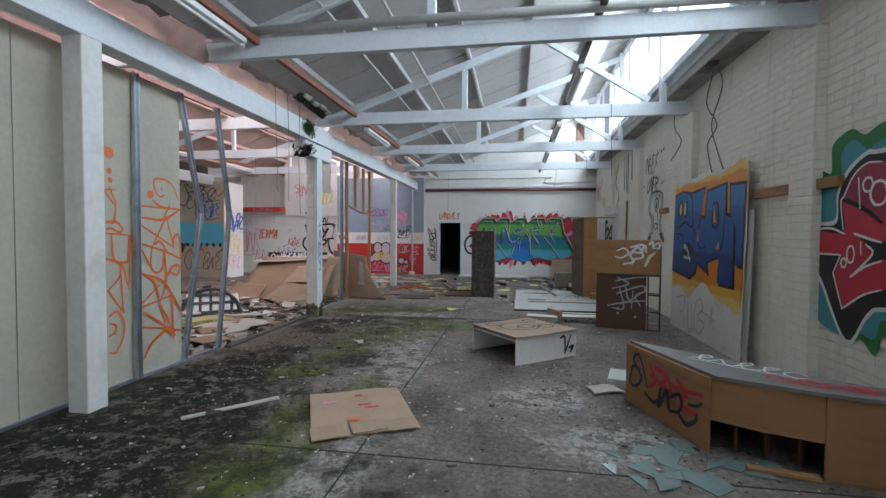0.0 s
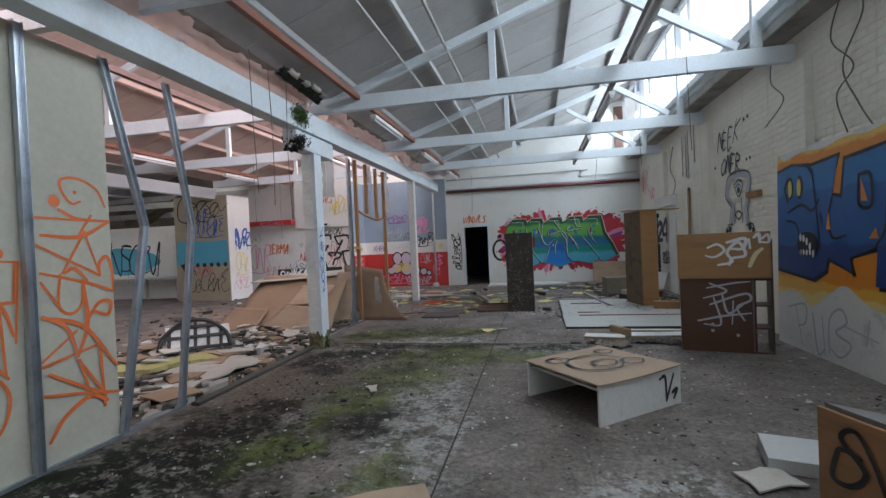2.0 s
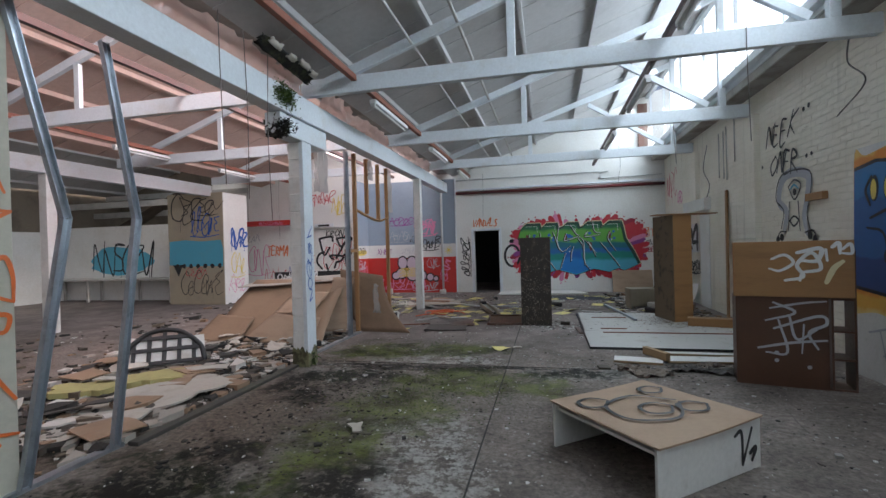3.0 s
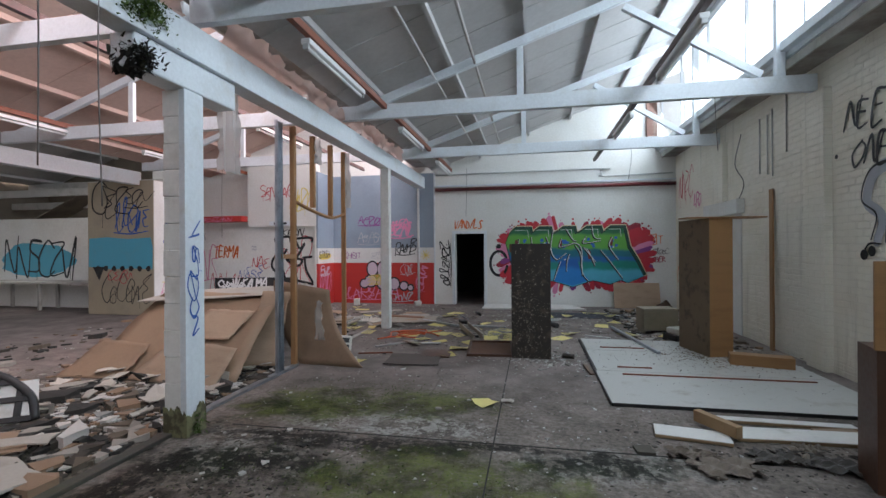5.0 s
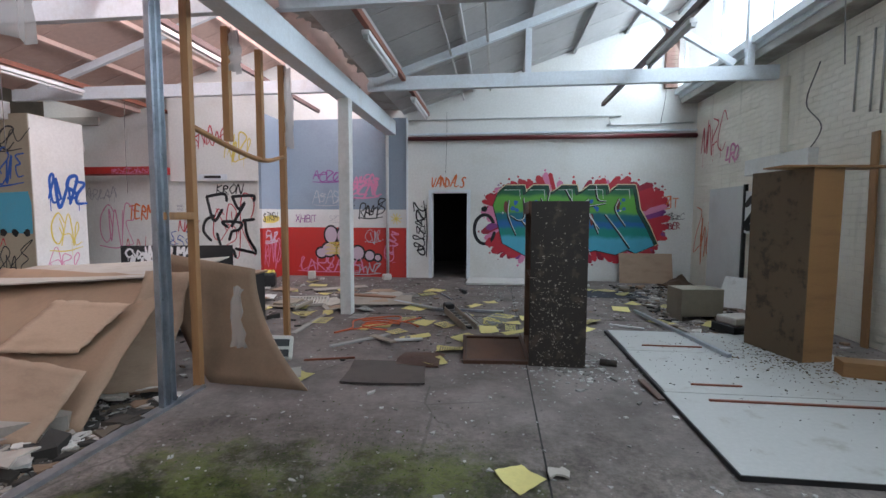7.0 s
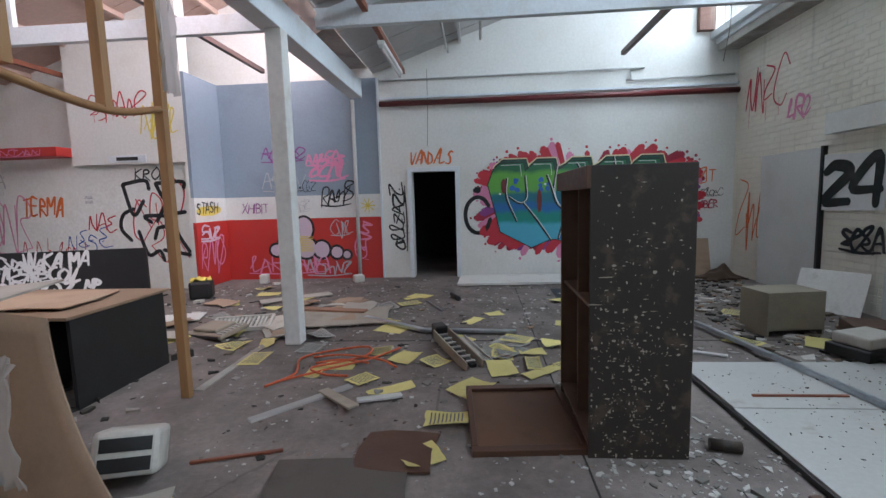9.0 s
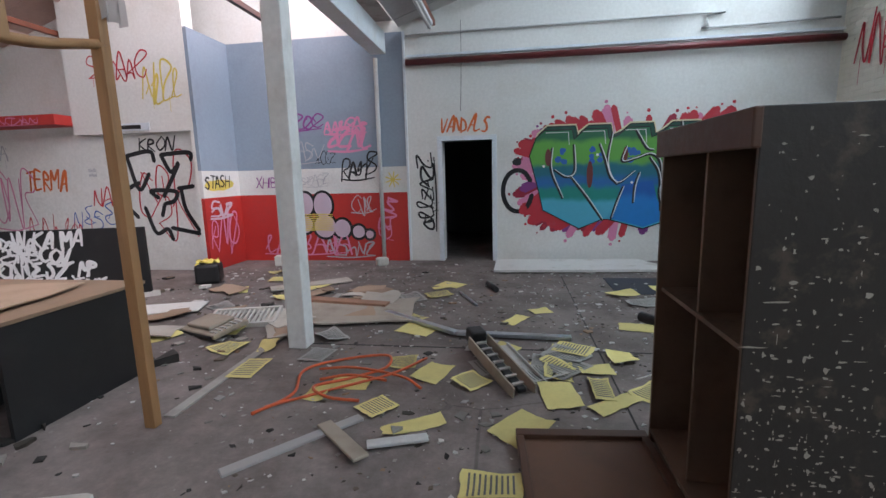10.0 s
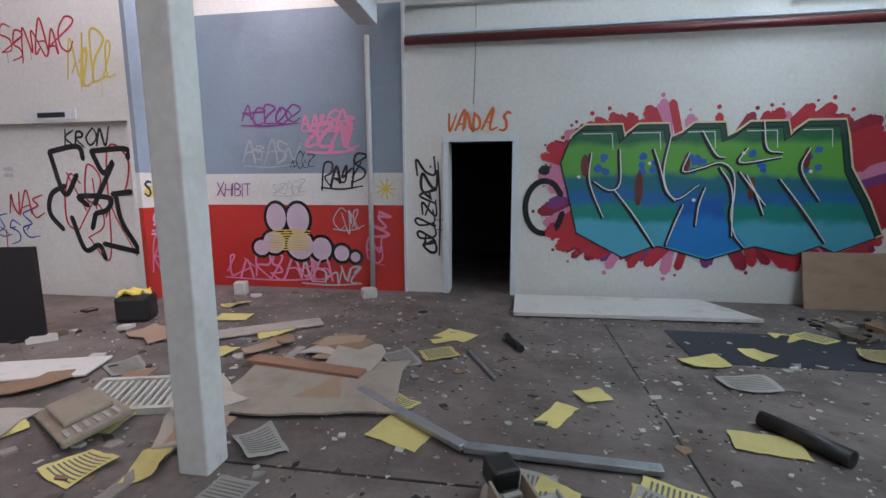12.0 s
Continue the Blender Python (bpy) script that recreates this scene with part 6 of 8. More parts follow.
patch(E0, [(0.38, 1.86), (0.42, 1.95), (0.52, 2.09), (0.66, 2.17), (0.81, 2.16), (1.5, 2.1), (1.5, 1.75), (0.83, 1.73), (0.62, 1.84)], MAUVE, east, 0.0105, "mauve upper part of the letter")
patch(E0, [(0.51, 1.22), (0.75, 1.43), (0.68, 1.51), (0.54, 1.60), (0.70, 1.57), (0.84, 1.54), (1.4, 1.5), (1.4, 1.40), (0.85, 1.39), (0.67, 1.32)], "black", east, 0.012, "black wedge in the letter")
marks(E0, ([(0.39, 1.91), (0.64, 1.81), (0.83, 1.69)],), 0.05, "black", east, "black line in the letter", (), 0.0135)
RINGS = [[(x + rx * math.cos(a), z + rz * math.sin(a)) for a in (0, 1.05, 2.1, 3.15, 4.2, 5.25, 6.28)] for x, z, rx, rz in ((0.68, 2.01, 0.055, 0.06), (0.80, 1.93, 0.09, 0.1), (0.51, 1.42, 0.045, 0.075), (0.43, 1.34, 0.035, 0.04))]
marks(E0, [[(0.40, 1.64), (0.36, 1.88), (0.40, 1.94), (0.50, 2.10), (0.65, 2.19), (0.81, 2.18)], [(0.06, 1.65), (0.25, 1.65), (0.42, 1.60)], [(0.07, 1.41), (0.38, 1.41)], [(0.38, 1.41), (0.29, 1.24)], [(0.29, 1.24), (0.42, 0.93)], [(0.42, 0.93), (0.66, 1.08), (0.86, 1.15)], [(0.51, 1.22), (0.67, 1.32), (0.85, 1.38)],
           [(0.54, 1.60), (0.70, 1.56), (0.84, 1.53)], [(0.51, 1.22), (0.75, 1.43), (0.68, 1.51)], [(0.57, 2.08), (0.60, 1.82)], [(0.62, 1.53), (0.63, 1.42)]] + RINGS, 0.022, "white", east, "white highlights of the mural", (), 0.0145)

# painted panel: orange flames, blue letters, eyes and teeth
P0 = PANEL_M @ Matrix(((0, 0, -1, -0.014), (-1, 0, 0, 1.08), (0, 1, 0, 0), (0, 0, 0, 1)))
FLAME = bands_material("flame_paint", [(0, (0.80, 0.62, 0.22)), (0.05, (0.78, 0.42, 0.05)), (0.12, (0.72, 0.24, 0.02)), (0.86, (0.72, 0.27, 0.04)), (0.95, (0.80, 0.52, 0.12))], 0.66, 2.5)
patch(P0, [(-0.175, 0.66), (0.19, 0.72), (0.42, 0.66), (0.60, 0.58), (0.94, 0.78), (1.19, 0.88), (1.54, 0.72), (1.94, 0.65), (2.33, 0.66), (2.335, 1.5), (2.33, 2.48), (1.9, 2.49), (1.55, 2.44), (1.2, 2.47), (0.8, 2.42), (0.4, 2.45), (0.0, 2.40), (-0.175, 2.44), (-0.175, 1.5)], FLAME, mural_panel, 0.001, "orange flame ground")
BLUE = bands_material("blue_paint", [(0, (0.015, 0.05, 0.20)), (0.3, (0.02, 0.11, 0.33)), (0.75, (0.03, 0.17, 0.42))], 0.9, 2.3)
BLOCKS = ([(-0.17, 2.25), (0.19, 2.30), (0.51, 2.25), (0.71, 2.04), (0.84, 1.84), (0.76, 1.66), (0.92, 1.25), (0.86, 1.03), (0.62, 0.91), (-0.17, 0.99)], [(0.59, 2.24), (1.09, 2.28), (0.99, 1.86), (1.20, 1.81), (1.28, 1.16), (1.33, 1.03), (1.09, 1.11), (0.80, 1.21), (0.82, 1.6)],
          [(1.21, 2.22), (1.79, 2.27), (1.81, 1.85), (2.06, 1.81), (2.11, 0.92), (1.64, 0.92), (1.67, 1.31), (1.41, 1.23), (1.27, 1.19), (1.15, 1.78)], [(1.93, 2.24), (2.32, 2.22), (2.32, 1.20), (2.15, 1.21), (2.12, 1.7), (1.96, 1.86)])
for grow, colour, lift0 in ((0.04, "black", 0.003), (0.0, BLUE, 0.007)):
    for k, ring in enumerate(BLOCKS):
        cx, cz = sum(p[0] for p in ring) / len(ring), sum(p[1] for p in ring) / len(ring)
        q = [(min(2.335, max(-0.178, x + grow * (1 if x > cx else -1))), z + grow * (1 if z > cz else -1), lift0 + 0.0006 * k) for x, z in ring]
        bm = bmesh.new()
        bm.faces.new([bm.verts.new(p) for p in q])
        bmesh.ops.triangulate(bm, faces=bm.faces[:])
        paint(P0, bm, colour, mural_panel, "black outline of a letter" if grow else "blue block letter")
marks(P0, ([(0.62, 2.2), (0.70, 1.75), (0.78, 1.25)], [(0.99, 1.84), (0.92, 1.6), (1.0, 1.4), (1.22, 1.42)], [(1.42, 2.04), (1.58, 2.02), (1.60, 1.72), (1.42, 1.74), (1.42, 2.04)], [(1.66, 1.32), (1.78, 1.5), (1.80, 1.86)], [(0.10, 1.72), (0.40, 1.80), (0.62, 1.72), (0.76, 1.84)], [(0.05, 1.62), (0.3, 1.55), (0.38, 1.2)], [(1.3, 1.16), (1.34, 1.0)], [(0.12, 2.16), (0.03, 2.02), (0.1, 1.86)]), 0.035, "black", mural_panel, "black lines of the letters", (), 0.011)
bm = bmesh.new()
for x, z, rx, rz in ((0.16, 2.03, 0.065, 0.14), (0.37, 2.02, 0.075, 0.15), (0.52, 1.32, 0.22, 0.15)):
    blob(bm, x, z, rx, 0.0125, 16, ry=rz)
paint(P0, bm, "black", mural_panel, "black rims of eyes and mouth")
for x in (0.15, 0.35):
    bm = bmesh.new()
    blob(bm, x, 2.02, 0.045, 0.014, 12, ry=0.11)
    paint(P0, bm, "yellow", mural_panel, "yellow eye")
bm = bmesh.new()
for k in range(5):
    blob(bm, 0.38 + 0.065 * k, 1.40 - 0.012 * k * k, 0.026, 0.014, 8, ry=0.05)
    blob(bm, 0.38 + 0.065 * k, 1.22, 0.024, 0.014, 8, ry=0.035)
paint(P0, bm, "white", mural_panel, "white teeth")
HOLLOW = spray("spray_flame_orange", (0.72, 0.26, 0.03))
for ring in ([(1.45, 2.01), (1.55, 1.76), (1.45, 1.77)], [(0.93, 1.69), (0.97, 1.49), (0.89, 1.49)], [(1.66, 1.50), (1.69, 1.39), (1.56, 1.39)]):
    bm = bmesh.new()
    bm.faces.new([bm.verts.new((x, z, 0.0135)) for x, z in ring])
    paint(P0, bm, HOLLOW, mural_panel, "orange hollow of a letter")
marks(P0, ([(0.24, 0.53), (0.39, 0.06)], [(0.07, 0.50), (0.44, 0.58), (0.45, 0.36), (0.29, 0.29)], [(0.60, 0.50), (0.70, 0.05), (0.84, 0.12)], [(0.78, 0.49), (0.84, 0.05)], [(0.91, 0.10), (0.92, 0.48), (1.11, 0.62), (1.21, 0.49), (1.03, 0.35), (1.28, 0.26), (1.11, 0.09), (0.94, 0.15)], [(1.15, 0.45), (1.67, 0.38)], [(1.55, 0.57), (1.51, 0.31)]), 0.028, "silver", mural_panel, "grey sprayed tag", (), 0.002)

# tags on furniture
B0 = book.matrix_world @ Matrix(((1, 0, 0, 0), (0, 0, -1, -0.016), (0, 1, 0, 0), (0, 0, 0, 1)))
marks(B0, ([(0.30, 0.81), (0.58, 0.87), (0.76, 0.89)], [(0.33, 0.87), (0.51, 0.77), (0.26, 0.68)], [(0.33, 0.60), (0.70, 0.74), (0.76, 0.66), (0.62, 0.57), (0.69, 0.41)], [(0.37, 0.69), (0.44, 0.36), (0.26, 0.35)], [(0.19, 0.39), (0.48, 0.46), (0.76, 0.50)], [(0.58, 0.65), (0.56, 0.36)], [(0.46, 0.74), (0.52, 0.5), (0.68, 0.6)]), 0.026, "silver", book, "pale scrawled tag", ((0.35, 0.35, 0.02), (0.35, 0.27, 0.02), (0.62, 0.22, 0.02)))
BOARD_FACE = B0 @ Matrix.Translation((0, 0, 0.026))
marks(BOARD_FACE, ([(0.32, 1.32), (0.43, 1.36), (0.50, 1.28), (0.39, 1.20), (0.30, 1.22)], [(0.43, 1.10), (0.58, 1.14), (0.53, 1.26), (0.65, 1.38), (0.72, 1.22), (0.58, 1.18), (0.55, 1.10)], [(0.53, 1.38), (0.72, 1.42), (0.69, 1.30), (0.57, 1.30)], [(0.76, 1.41), (0.77, 1.30)], [(0.81, 1.43), (0.86, 1.47), (0.87, 1.37)], [(0.89, 1.41), (0.95, 1.46), (0.96, 1.37), (0.89, 1.37)]), 0.036, "white", top_board, "white sprayed tag")
marks(BOARD_FACE, ([(0.76, 1.08), (0.82, 1.22), (0.89, 1.29)],), 0.06, "cream", top_board, "pale green smear", (), 0.003)
d = Vector((1.40 - 1.07, 3.50 - 4.52, 0)).normalized()
nrm = Vector((d.y, -d.x, 0))
D0 = Matrix(((d.x, 0, nrm.x, 1.07 + nrm.x * 0.015), (d.y, 0, nrm.y, 4.52 + nrm.y * 0.015), (0, 1, 0, 0), (0, 0, 0, 1)))
marks(D0, ([(0.38, 0.44), (0.46, 0.32), (0.35, 0.24)], [(0.45, 0.44), (0.62, 0.41), (0.52, 0.32)], [(0.40, 0.36), (0.62, 0.30)], [(0.62, 0.42), (0.68, 0.27)], [(0.74, 0.43), (0.85, 0.33)], [(0.66, 0.36), (0.84, 0.38)], [(0.85, 0.37), (1.01, 0.40)], [(0.80, 0.23), (0.96, 0.24)], [(0.82, 0.36), (0.80, 0.22)]), 0.05, "red", desk, "red sprayed tag")
marks(D0, ([(0.24, 0.36), (0.14, 0.37), (0.11, 0.32), (0.09, 0.20), (0.19, 0.20), (0.26, 0.30), (0.14, 0.43), (0.22, 0.49), (0.30, 0.37), (0.35, 0.24)], [(0.32, 0.18), (0.43, 0.14), (0.51, 0.18), (0.54, 0.29)], [(0.54, 0.29), (0.51, 0.13), (0.62, 0.30), (0.65, 0.16), (0.74, 0.17)], [(0.64, 0.25), (0.77, 0.32), (0.80, 0.23), (0.74, 0.16)], [(0.77, 0.17), (0.86, 0.12), (0.96, 0.19), (0.97, 0.23)], [(0.88, 0.28), (0.96, 0.30), (1.02, 0.34)]), 0.034, "black", desk, "black sprayed tag", (), 0.005)
scrawl(Matrix.Translation((1.42, 3.95, 0.578)) @ Matrix.Rotation(radians(-40), 4, "Z"), 0.75, 0.14, 5, 0.02, "white", desk, 163)
scrawl(Matrix.Translation((1.75, 3.45, 0.578)) @ Matrix.Rotation(radians(-25), 4, "Z"), 0.6, 0.12, 4, 0.02, "red", desk, 164)
T0 = low_box.matrix_world @ Matrix.Translation((0, 0, 0.352))
bm = bmesh.new()
for cx, cy, r in ((0.45, 0.45, 0.3), (0.5, 0.4, 0.13), (0.75, 0.3, 0.12), (0.2, 0.7, 0.12), (0.8, 0.7, 0.1)):
    stroke(bm, [(cx + r * math.cos(a), cy + r * 0.8 * math.sin(a)) for a in (0, 1.2, 2.4, 3.6, 4.8, 6.1)], 0.03, 0.0005 * cx + 0.01)
paint(T0, bm, "black", low_box, "black looping tag")
K0 = low_box.matrix_world @ Matrix(((1, 0, 0, 0), (0, 0, -1, -0.002), (0, 1, 0, 0), (0, 0, 0, 1)))
marks(K0, ([(0.72, 0.26), (0.79, 0.27), (0.80, 0.06)], [(0.80, 0.06), (0.90, 0.28)], [(0.88, 0.12), (0.94, 0.14), (0.90, 0.07)]), 0.035, "black", low_box, "black sprayed mark")
C0 = black_cab.matrix_world @ Matrix(((0, 0, 1, 0.911), (1, 0, 0, 0), (0, 1, 0, 0), (0, 0, 0, 1)))
bm = bmesh.new()
rs = random.Random(17)
for k in range(480):
    if k % 3:
        x, z = min(0.545, max(0.01, rs.gauss(0.22, 0.14))), max(0.02, rs.gauss(0.5, 0.3))
    else:
        x, z = rs.uniform(0.02, 0.54), rs.uniform(0.03, 1.6)
    blob(bm, x, z, 0.0038 * math.exp(rs.gauss(0, 0.7)), 0.0003 * rs.random(), 8, 0.45, rs, 0.0036 * math.exp(rs.gauss(0, 0.6)))
paint(C0, bm, surface("dried_plaster_splash", (0.42, 0.38, 0.31), (0.3, 0.27, 0.22), 0.8), black_cab, "pale plaster splashes")["kind"] = "stuff"

# horn loudspeaker under the gutter, with its cables
horn = thing("horn_speaker", None, None, "small grey horn loudspeaker under the gutter", "loudspeaker", m=pose(2.70, 6.9, 4.0))
part("horn", tube([(0, 0.12, 0), (-0.02, 0.0, -0.01), (-0.05, -0.12, -0.03)], 0.07, 14, 2), DARK_RAIL, horn)
part("driver", tube([(0.02, 0.22, 0.03), (0.01, 0.12, 0.02)], 0.05, 12, 1), DARK_RAIL, horn)
part("bracket", boxes((-0.02, 0.02, 0.08, 0.12, 0.04, 0.08)), STEEL, horn)

# ---- rubbish ----
def sheet_piece(name, w, d, thick, mat, label, category, group, m, seed, bendiness=0.03, ragged=0.04):
    k = random.Random(seed)
    a, b, c = k.uniform(-1, 1), k.uniform(-1, 1), k.uniform(0, 6)
    return thing(name, sheet(w, d, thick, lambda u, v: bendiness * (1 + a * math.sin(4 * u + c) + b * v) + bendiness, 3, 2, ragged, seed), mat, label, category, group, m=m)


BEIGE = surface("dirty_beige_plastic", (0.38, 0.33, 0.26), (0.22, 0.18, 0.14), 0.6, 5.0, 0.7, 40.0, 0.1)
PLASTER = surface("broken_plasterboard", (0.52, 0.48, 0.42), (0.36, 0.31, 0.25), 0.85, 4.0, 0.6, 40.0, 0.2, vary=0.35)
FLOOR_BOARD = surface("grimy_floor_board", (0.12, 0.10, 0.09), (0.07, 0.06, 0.052), 0.8, 4.0, 0.7, 40.0, 0.3)
DIRT = surface("wet_rubble", (0.05, 0.045, 0.04), (0.09, 0.085, 0.07), 0.8, 6.0, 0.7, 40.0, 0.4)
rb = random.Random(23)
for k in range(46):
    x, y = rb.uniform(-6.8, -4.2), rb.uniform(5.6, 10.2)
    mat = rb.choice((PLASTER, CARDBOARD, DIRT, DIRT, DIRT, HARDBOARD))
    small = 0.5 if y > 7.9 else 1.0
    if y > 7.9:
        mat = PLASTER
    sheet_piece("broken_board", small * rb.uniform(0.18, 0.65), small * rb.uniform(0.12, 0.42), 0.012, mat, "broken piece of old board in the rubble", "board", "broken boards", pose(x, y, 0.004 + 0.002 * (k % 12), rb.uniform(-7, 7), rb.uniform(-7, 7), rb.uniform(0, 360)), 300 + k)
for k in range(17):
    x, y = rb.uniform(-6.0, -3.3), rb.uniform(13.5, 15.6)
    if -4.0 < x < -3.3 and 13.2 < y < 13.7:
        continue
    sheet_piece("broken_board", rb.uniform(0.2, 0.7), rb.uniform(0.12, 0.4), 0.01, rb.choice((PLASTER, CARDBOARD, HARDBOARD)), "broken piece of old board in the rubble", "board", "broken boards", pose(x, y, 0.004 + 0.002 * (k % 8), rb.uniform(-3, 3), rb.uniform(-3, 3), rb.uniform(0, 360)), 400 + k, 0.012)

# plasterboard sheets and cardboard heap beyond the beam
thing("plaster_rubble_sheet", sheet(1.9, 0.9, 0.02, lambda u, v: 0.02 + 0.03 * math.sin(5 * u), 12, 6, 0.07, 3), PLASTER, "crumbled pale plasterboard sheet lying by the sill", "board", m=pose(-4.75, 6.4, 0.0, 0, 0, 72))
thing("insulation_batt", sheet(1.3, 0.45, 0.06, lambda u, v: 0.02 * math.sin(7 * u) + 0.03, 14, 5, 0.04, 5), surface("yellow_insulation", (0.42, 0.38, 0.16), (0.3, 0.26, 0.12), 0.95, 8.0, 0.6, 60.0, 0.8), "yellow insulation batt lying in the rubble", "insulation", m=pose(-5.4, 6.9, 0.0, 0, 0, 40))
heap = (
    ([(-6.5, 9.55, 0.0), (-4.28, 9.50, 0.0), (-4.32, 10.6, 0.95), (-6.4, 10.8, 0.97)], -0.05, HARDBOARD, "large tan hardboard sheet sloping over the heap"),
    ([(-5.40, 9.86, 0.42), (-4.66, 9.88, 0.44), (-4.48, 10.22, 0.77), (-5.18, 10.22, 0.78)], 0.0, CARDBOARD, "pale rectangular board lying on the heap"),
    ([(-5.70, 9.36, 0.02), (-4.42, 9.30, 0.0), (-4.38, 9.68, 0.38), (-5.35, 9.78, 0.44)], 0.004, CARDBOARD, "torn brown cardboard at the foot of the heap"),
    ([(-6.75, 9.35, 0.0), (-5.85, 9.42, 0.0), (-5.75, 9.80, 0.36), (-6.55, 9.85, 0.40)], 0.01, HARDBOARD, "tan board offcut leaning on the heap"),
    ([(-4.62, 9.9, 0.1), (-4.15, 10.15, 0.05), (-4.12, 10.5, 1.0), (-4.5, 10.45, 1.02)], 0.04, CARDBOARD, "upright torn cardboard beside the steel studs"),
)
for k, (corners, bulge, mat, label) in enumerate(heap):
    thing("cardboard_sheet" if mat is CARDBOARD else "hardboard_sheet", curved_sheet(corners, bulge, 0.008, 12, 0.012, k), mat, label, "cardboard", "heap of sheets")
thing("white_board", sheet(2.2, 1.0, 0.014, lambda u, v: 0.05 * (u * u), 10, 5, 0.02, 9), PLASTER, "pale sheet lying on top of the heap", "board", m=pose(-5.45, 10.95, 0.93, 4, -3, 6))

# black half-round grille
grille = thing("black_grille", None, None, "black plastic half-round panel with square holes in the rubble", "grille", m=Matrix.Translation((-5.7, 7.75, 0.05)) @ Matrix.Rotation(radians(35), 4, "Z") @ Matrix.Rotation(radians(68), 4, "X"))
part("arch", tube([(-0.5, 0, 0), (-0.44, 0.22, 0), (-0.22, 0.42, 0), (0, 0.47, 0), (0.22, 0.42, 0), (0.44, 0.22, 0), (0.5, 0, 0)], 0.035, 6, 6), BLACK_PLASTIC, grille)
for k in range(5):
    x = -0.36 + 0.18 * k
    part("bar", bar((x, 0.0, 0), (x, 0.46 * math.sqrt(max(0.05, 1 - (x / 0.52) ** 2)), 0), 0.05, 0.03), BLACK_PLASTIC, grille)
for y in (0.02, 0.2, 0.36):
    w = 0.48 * math.sqrt(1 - (y / 0.5) ** 2)
    part("bar", bar((-w, y, 0.004), (w, y, 0.004), 0.05, 0.03), BLACK_PLASTIC, grille)

sheet_piece("white_card", 0.9, 0.4, 0.01, MELAMINE, "white sheet lying behind the black grille", "card", "", Matrix.Translation((-5.72, 7.85, 0.2)) @ Matrix.Rotation(radians(35), 4, "Z") @ Matrix.Rotation(radians(66), 4, "X"), 88, 0.004, 0.02)

# black desk and the black tagged board
bdesk = thing("black_desk", None, None, "black desk with a brown worktop and white drawers", "desk")
part("side_panel", boxes((-4.73, -4.70, 11.85, 12.85, 0, 0.70), bevel=0.003), BLACK_PLASTIC, bdesk)
part("side_panel", boxes((-6.4, -6.37, 11.85, 12.85, 0, 0.70), bevel=0.003), BLACK_PLASTIC, bdesk)
part("back_panel", boxes((-6.37, -4.73, 12.8, 12.82, 0.1, 0.70)), BLACK_PLASTIC, bdesk)
part("worktop", boxes((-6.45, -4.67, 11.8, 12.9, 0.70, 0.725), bevel=0.003), HARDBOARD, bdesk, "brown worktop")
part("drawer_body", boxes((-5.6, -5.1, 11.88, 12.6, 0.08, 0.62), bevel=0.003), BLACK_PLASTIC, bdesk)
for z in (0.1, 0.28, 0.46):
    part("drawer_front", boxes((-5.6, -5.1, 11.86, 11.88, z, z + 0.13), bevel=0.003), MELAMINE, bdesk, "white drawer front")
sheet_piece("cardboard_sheet", 1.0, 0.7, 0.01, CARDBOARD, "brown cardboard lying on the black desk", "cardboard", "heap of sheets", pose(-5.4, 12.25, 0.727, 0, 0, 10), 77, 0.01)
tagged_board = thing("black_board", None, None, "black board with white sprayed lettering standing on the floor", "board", m=pose(-6.5, 15.0, 0, 0, 0, 14))
part("panel", boxes((-2.0, 0, -0.02, 0.02, 0, 0.92), bevel=0.004), BLACK_PLASTIC, tagged_board)
TB = tagged_board.matrix_world @ Matrix(((1, 0, 0, -1.95), (0, 0, -1, -0.024), (0, 1, 0, 0.08), (0, 0, 0, 1)))
for row, (text, x) in enumerate((("KA MA", 0.6), ("R COIL", 0.45), ("SZ.MP", 0.7), ("D.TMK.", 0.75))):
    sign(TB @ Matrix.Translation((x, 0.62 - 0.2 * row, 0)), text, 0.26, "white", tagged_board, 0.014, 0.8, 0.18, 210 + row, 0.25, "white sprayed lettering")
for row in range(4):
    scrawl(TB @ Matrix.Translation((0.04, 0.62 - 0.19 * row, 0.002)), 0.62, 0.17, 5, 0.04, "white", tagged_board, 230 + row, 0.25, "white sprayed lettering")
tub = thing("plastic_tub", None, None, "black plastic tub with yellow rags on the floor", "tub", m=pose(-6.2, 15.75, 0, 0, 0, 20))
part("body", boxes((-0.17, 0.17, -0.15, 0.15, 0, 0.3), bevel=0.05), BLACK_PLASTIC, tub)
part("rag", sheet(0.26, 0.2, 0.02, lambda u, v: 0.03 * math.sin(9 * u) * math.cos(7 * v), 8, 6, 0.03, 4), SPRAY["yellow"], tub).location = (0, 0, 0.31)
thing("white_tub", boxes((-0.08, 0.08, -0.07, 0.07, 0, 0.18), bevel=0.02), WHITE_PLASTIC, "small white plastic container by the red wall", "container", m=pose(-5.75, 17.0, 0, 0, 0, 10))
thing("white_tub", boxes((-0.1, 0.1, -0.08, 0.08, 0, 0.14), bevel=0.03), WHITE_PLASTIC, "crumpled white bag by the downpipe", "bag", m=pose(-3.95, 17.05, 0, 0, 0, 30))

# appliance casing on the floor by the curved sheet
casing = thing("appliance_casing", None, None, "off-white plastic casing with dark openings on the floor", "casing", m=pose(-3.62, 11.0, 0.0, -20, 6, 25))
part("shell", boxes((-0.16, 0.16, -0.14, 0.14, 0.06, 0.30), bevel=0.03), WHITE_PLASTIC, casing)
part("opening", boxes((-0.12, 0.12, -0.146, -0.14, 0.19, 0.26)), BLACK_PLASTIC, casing)
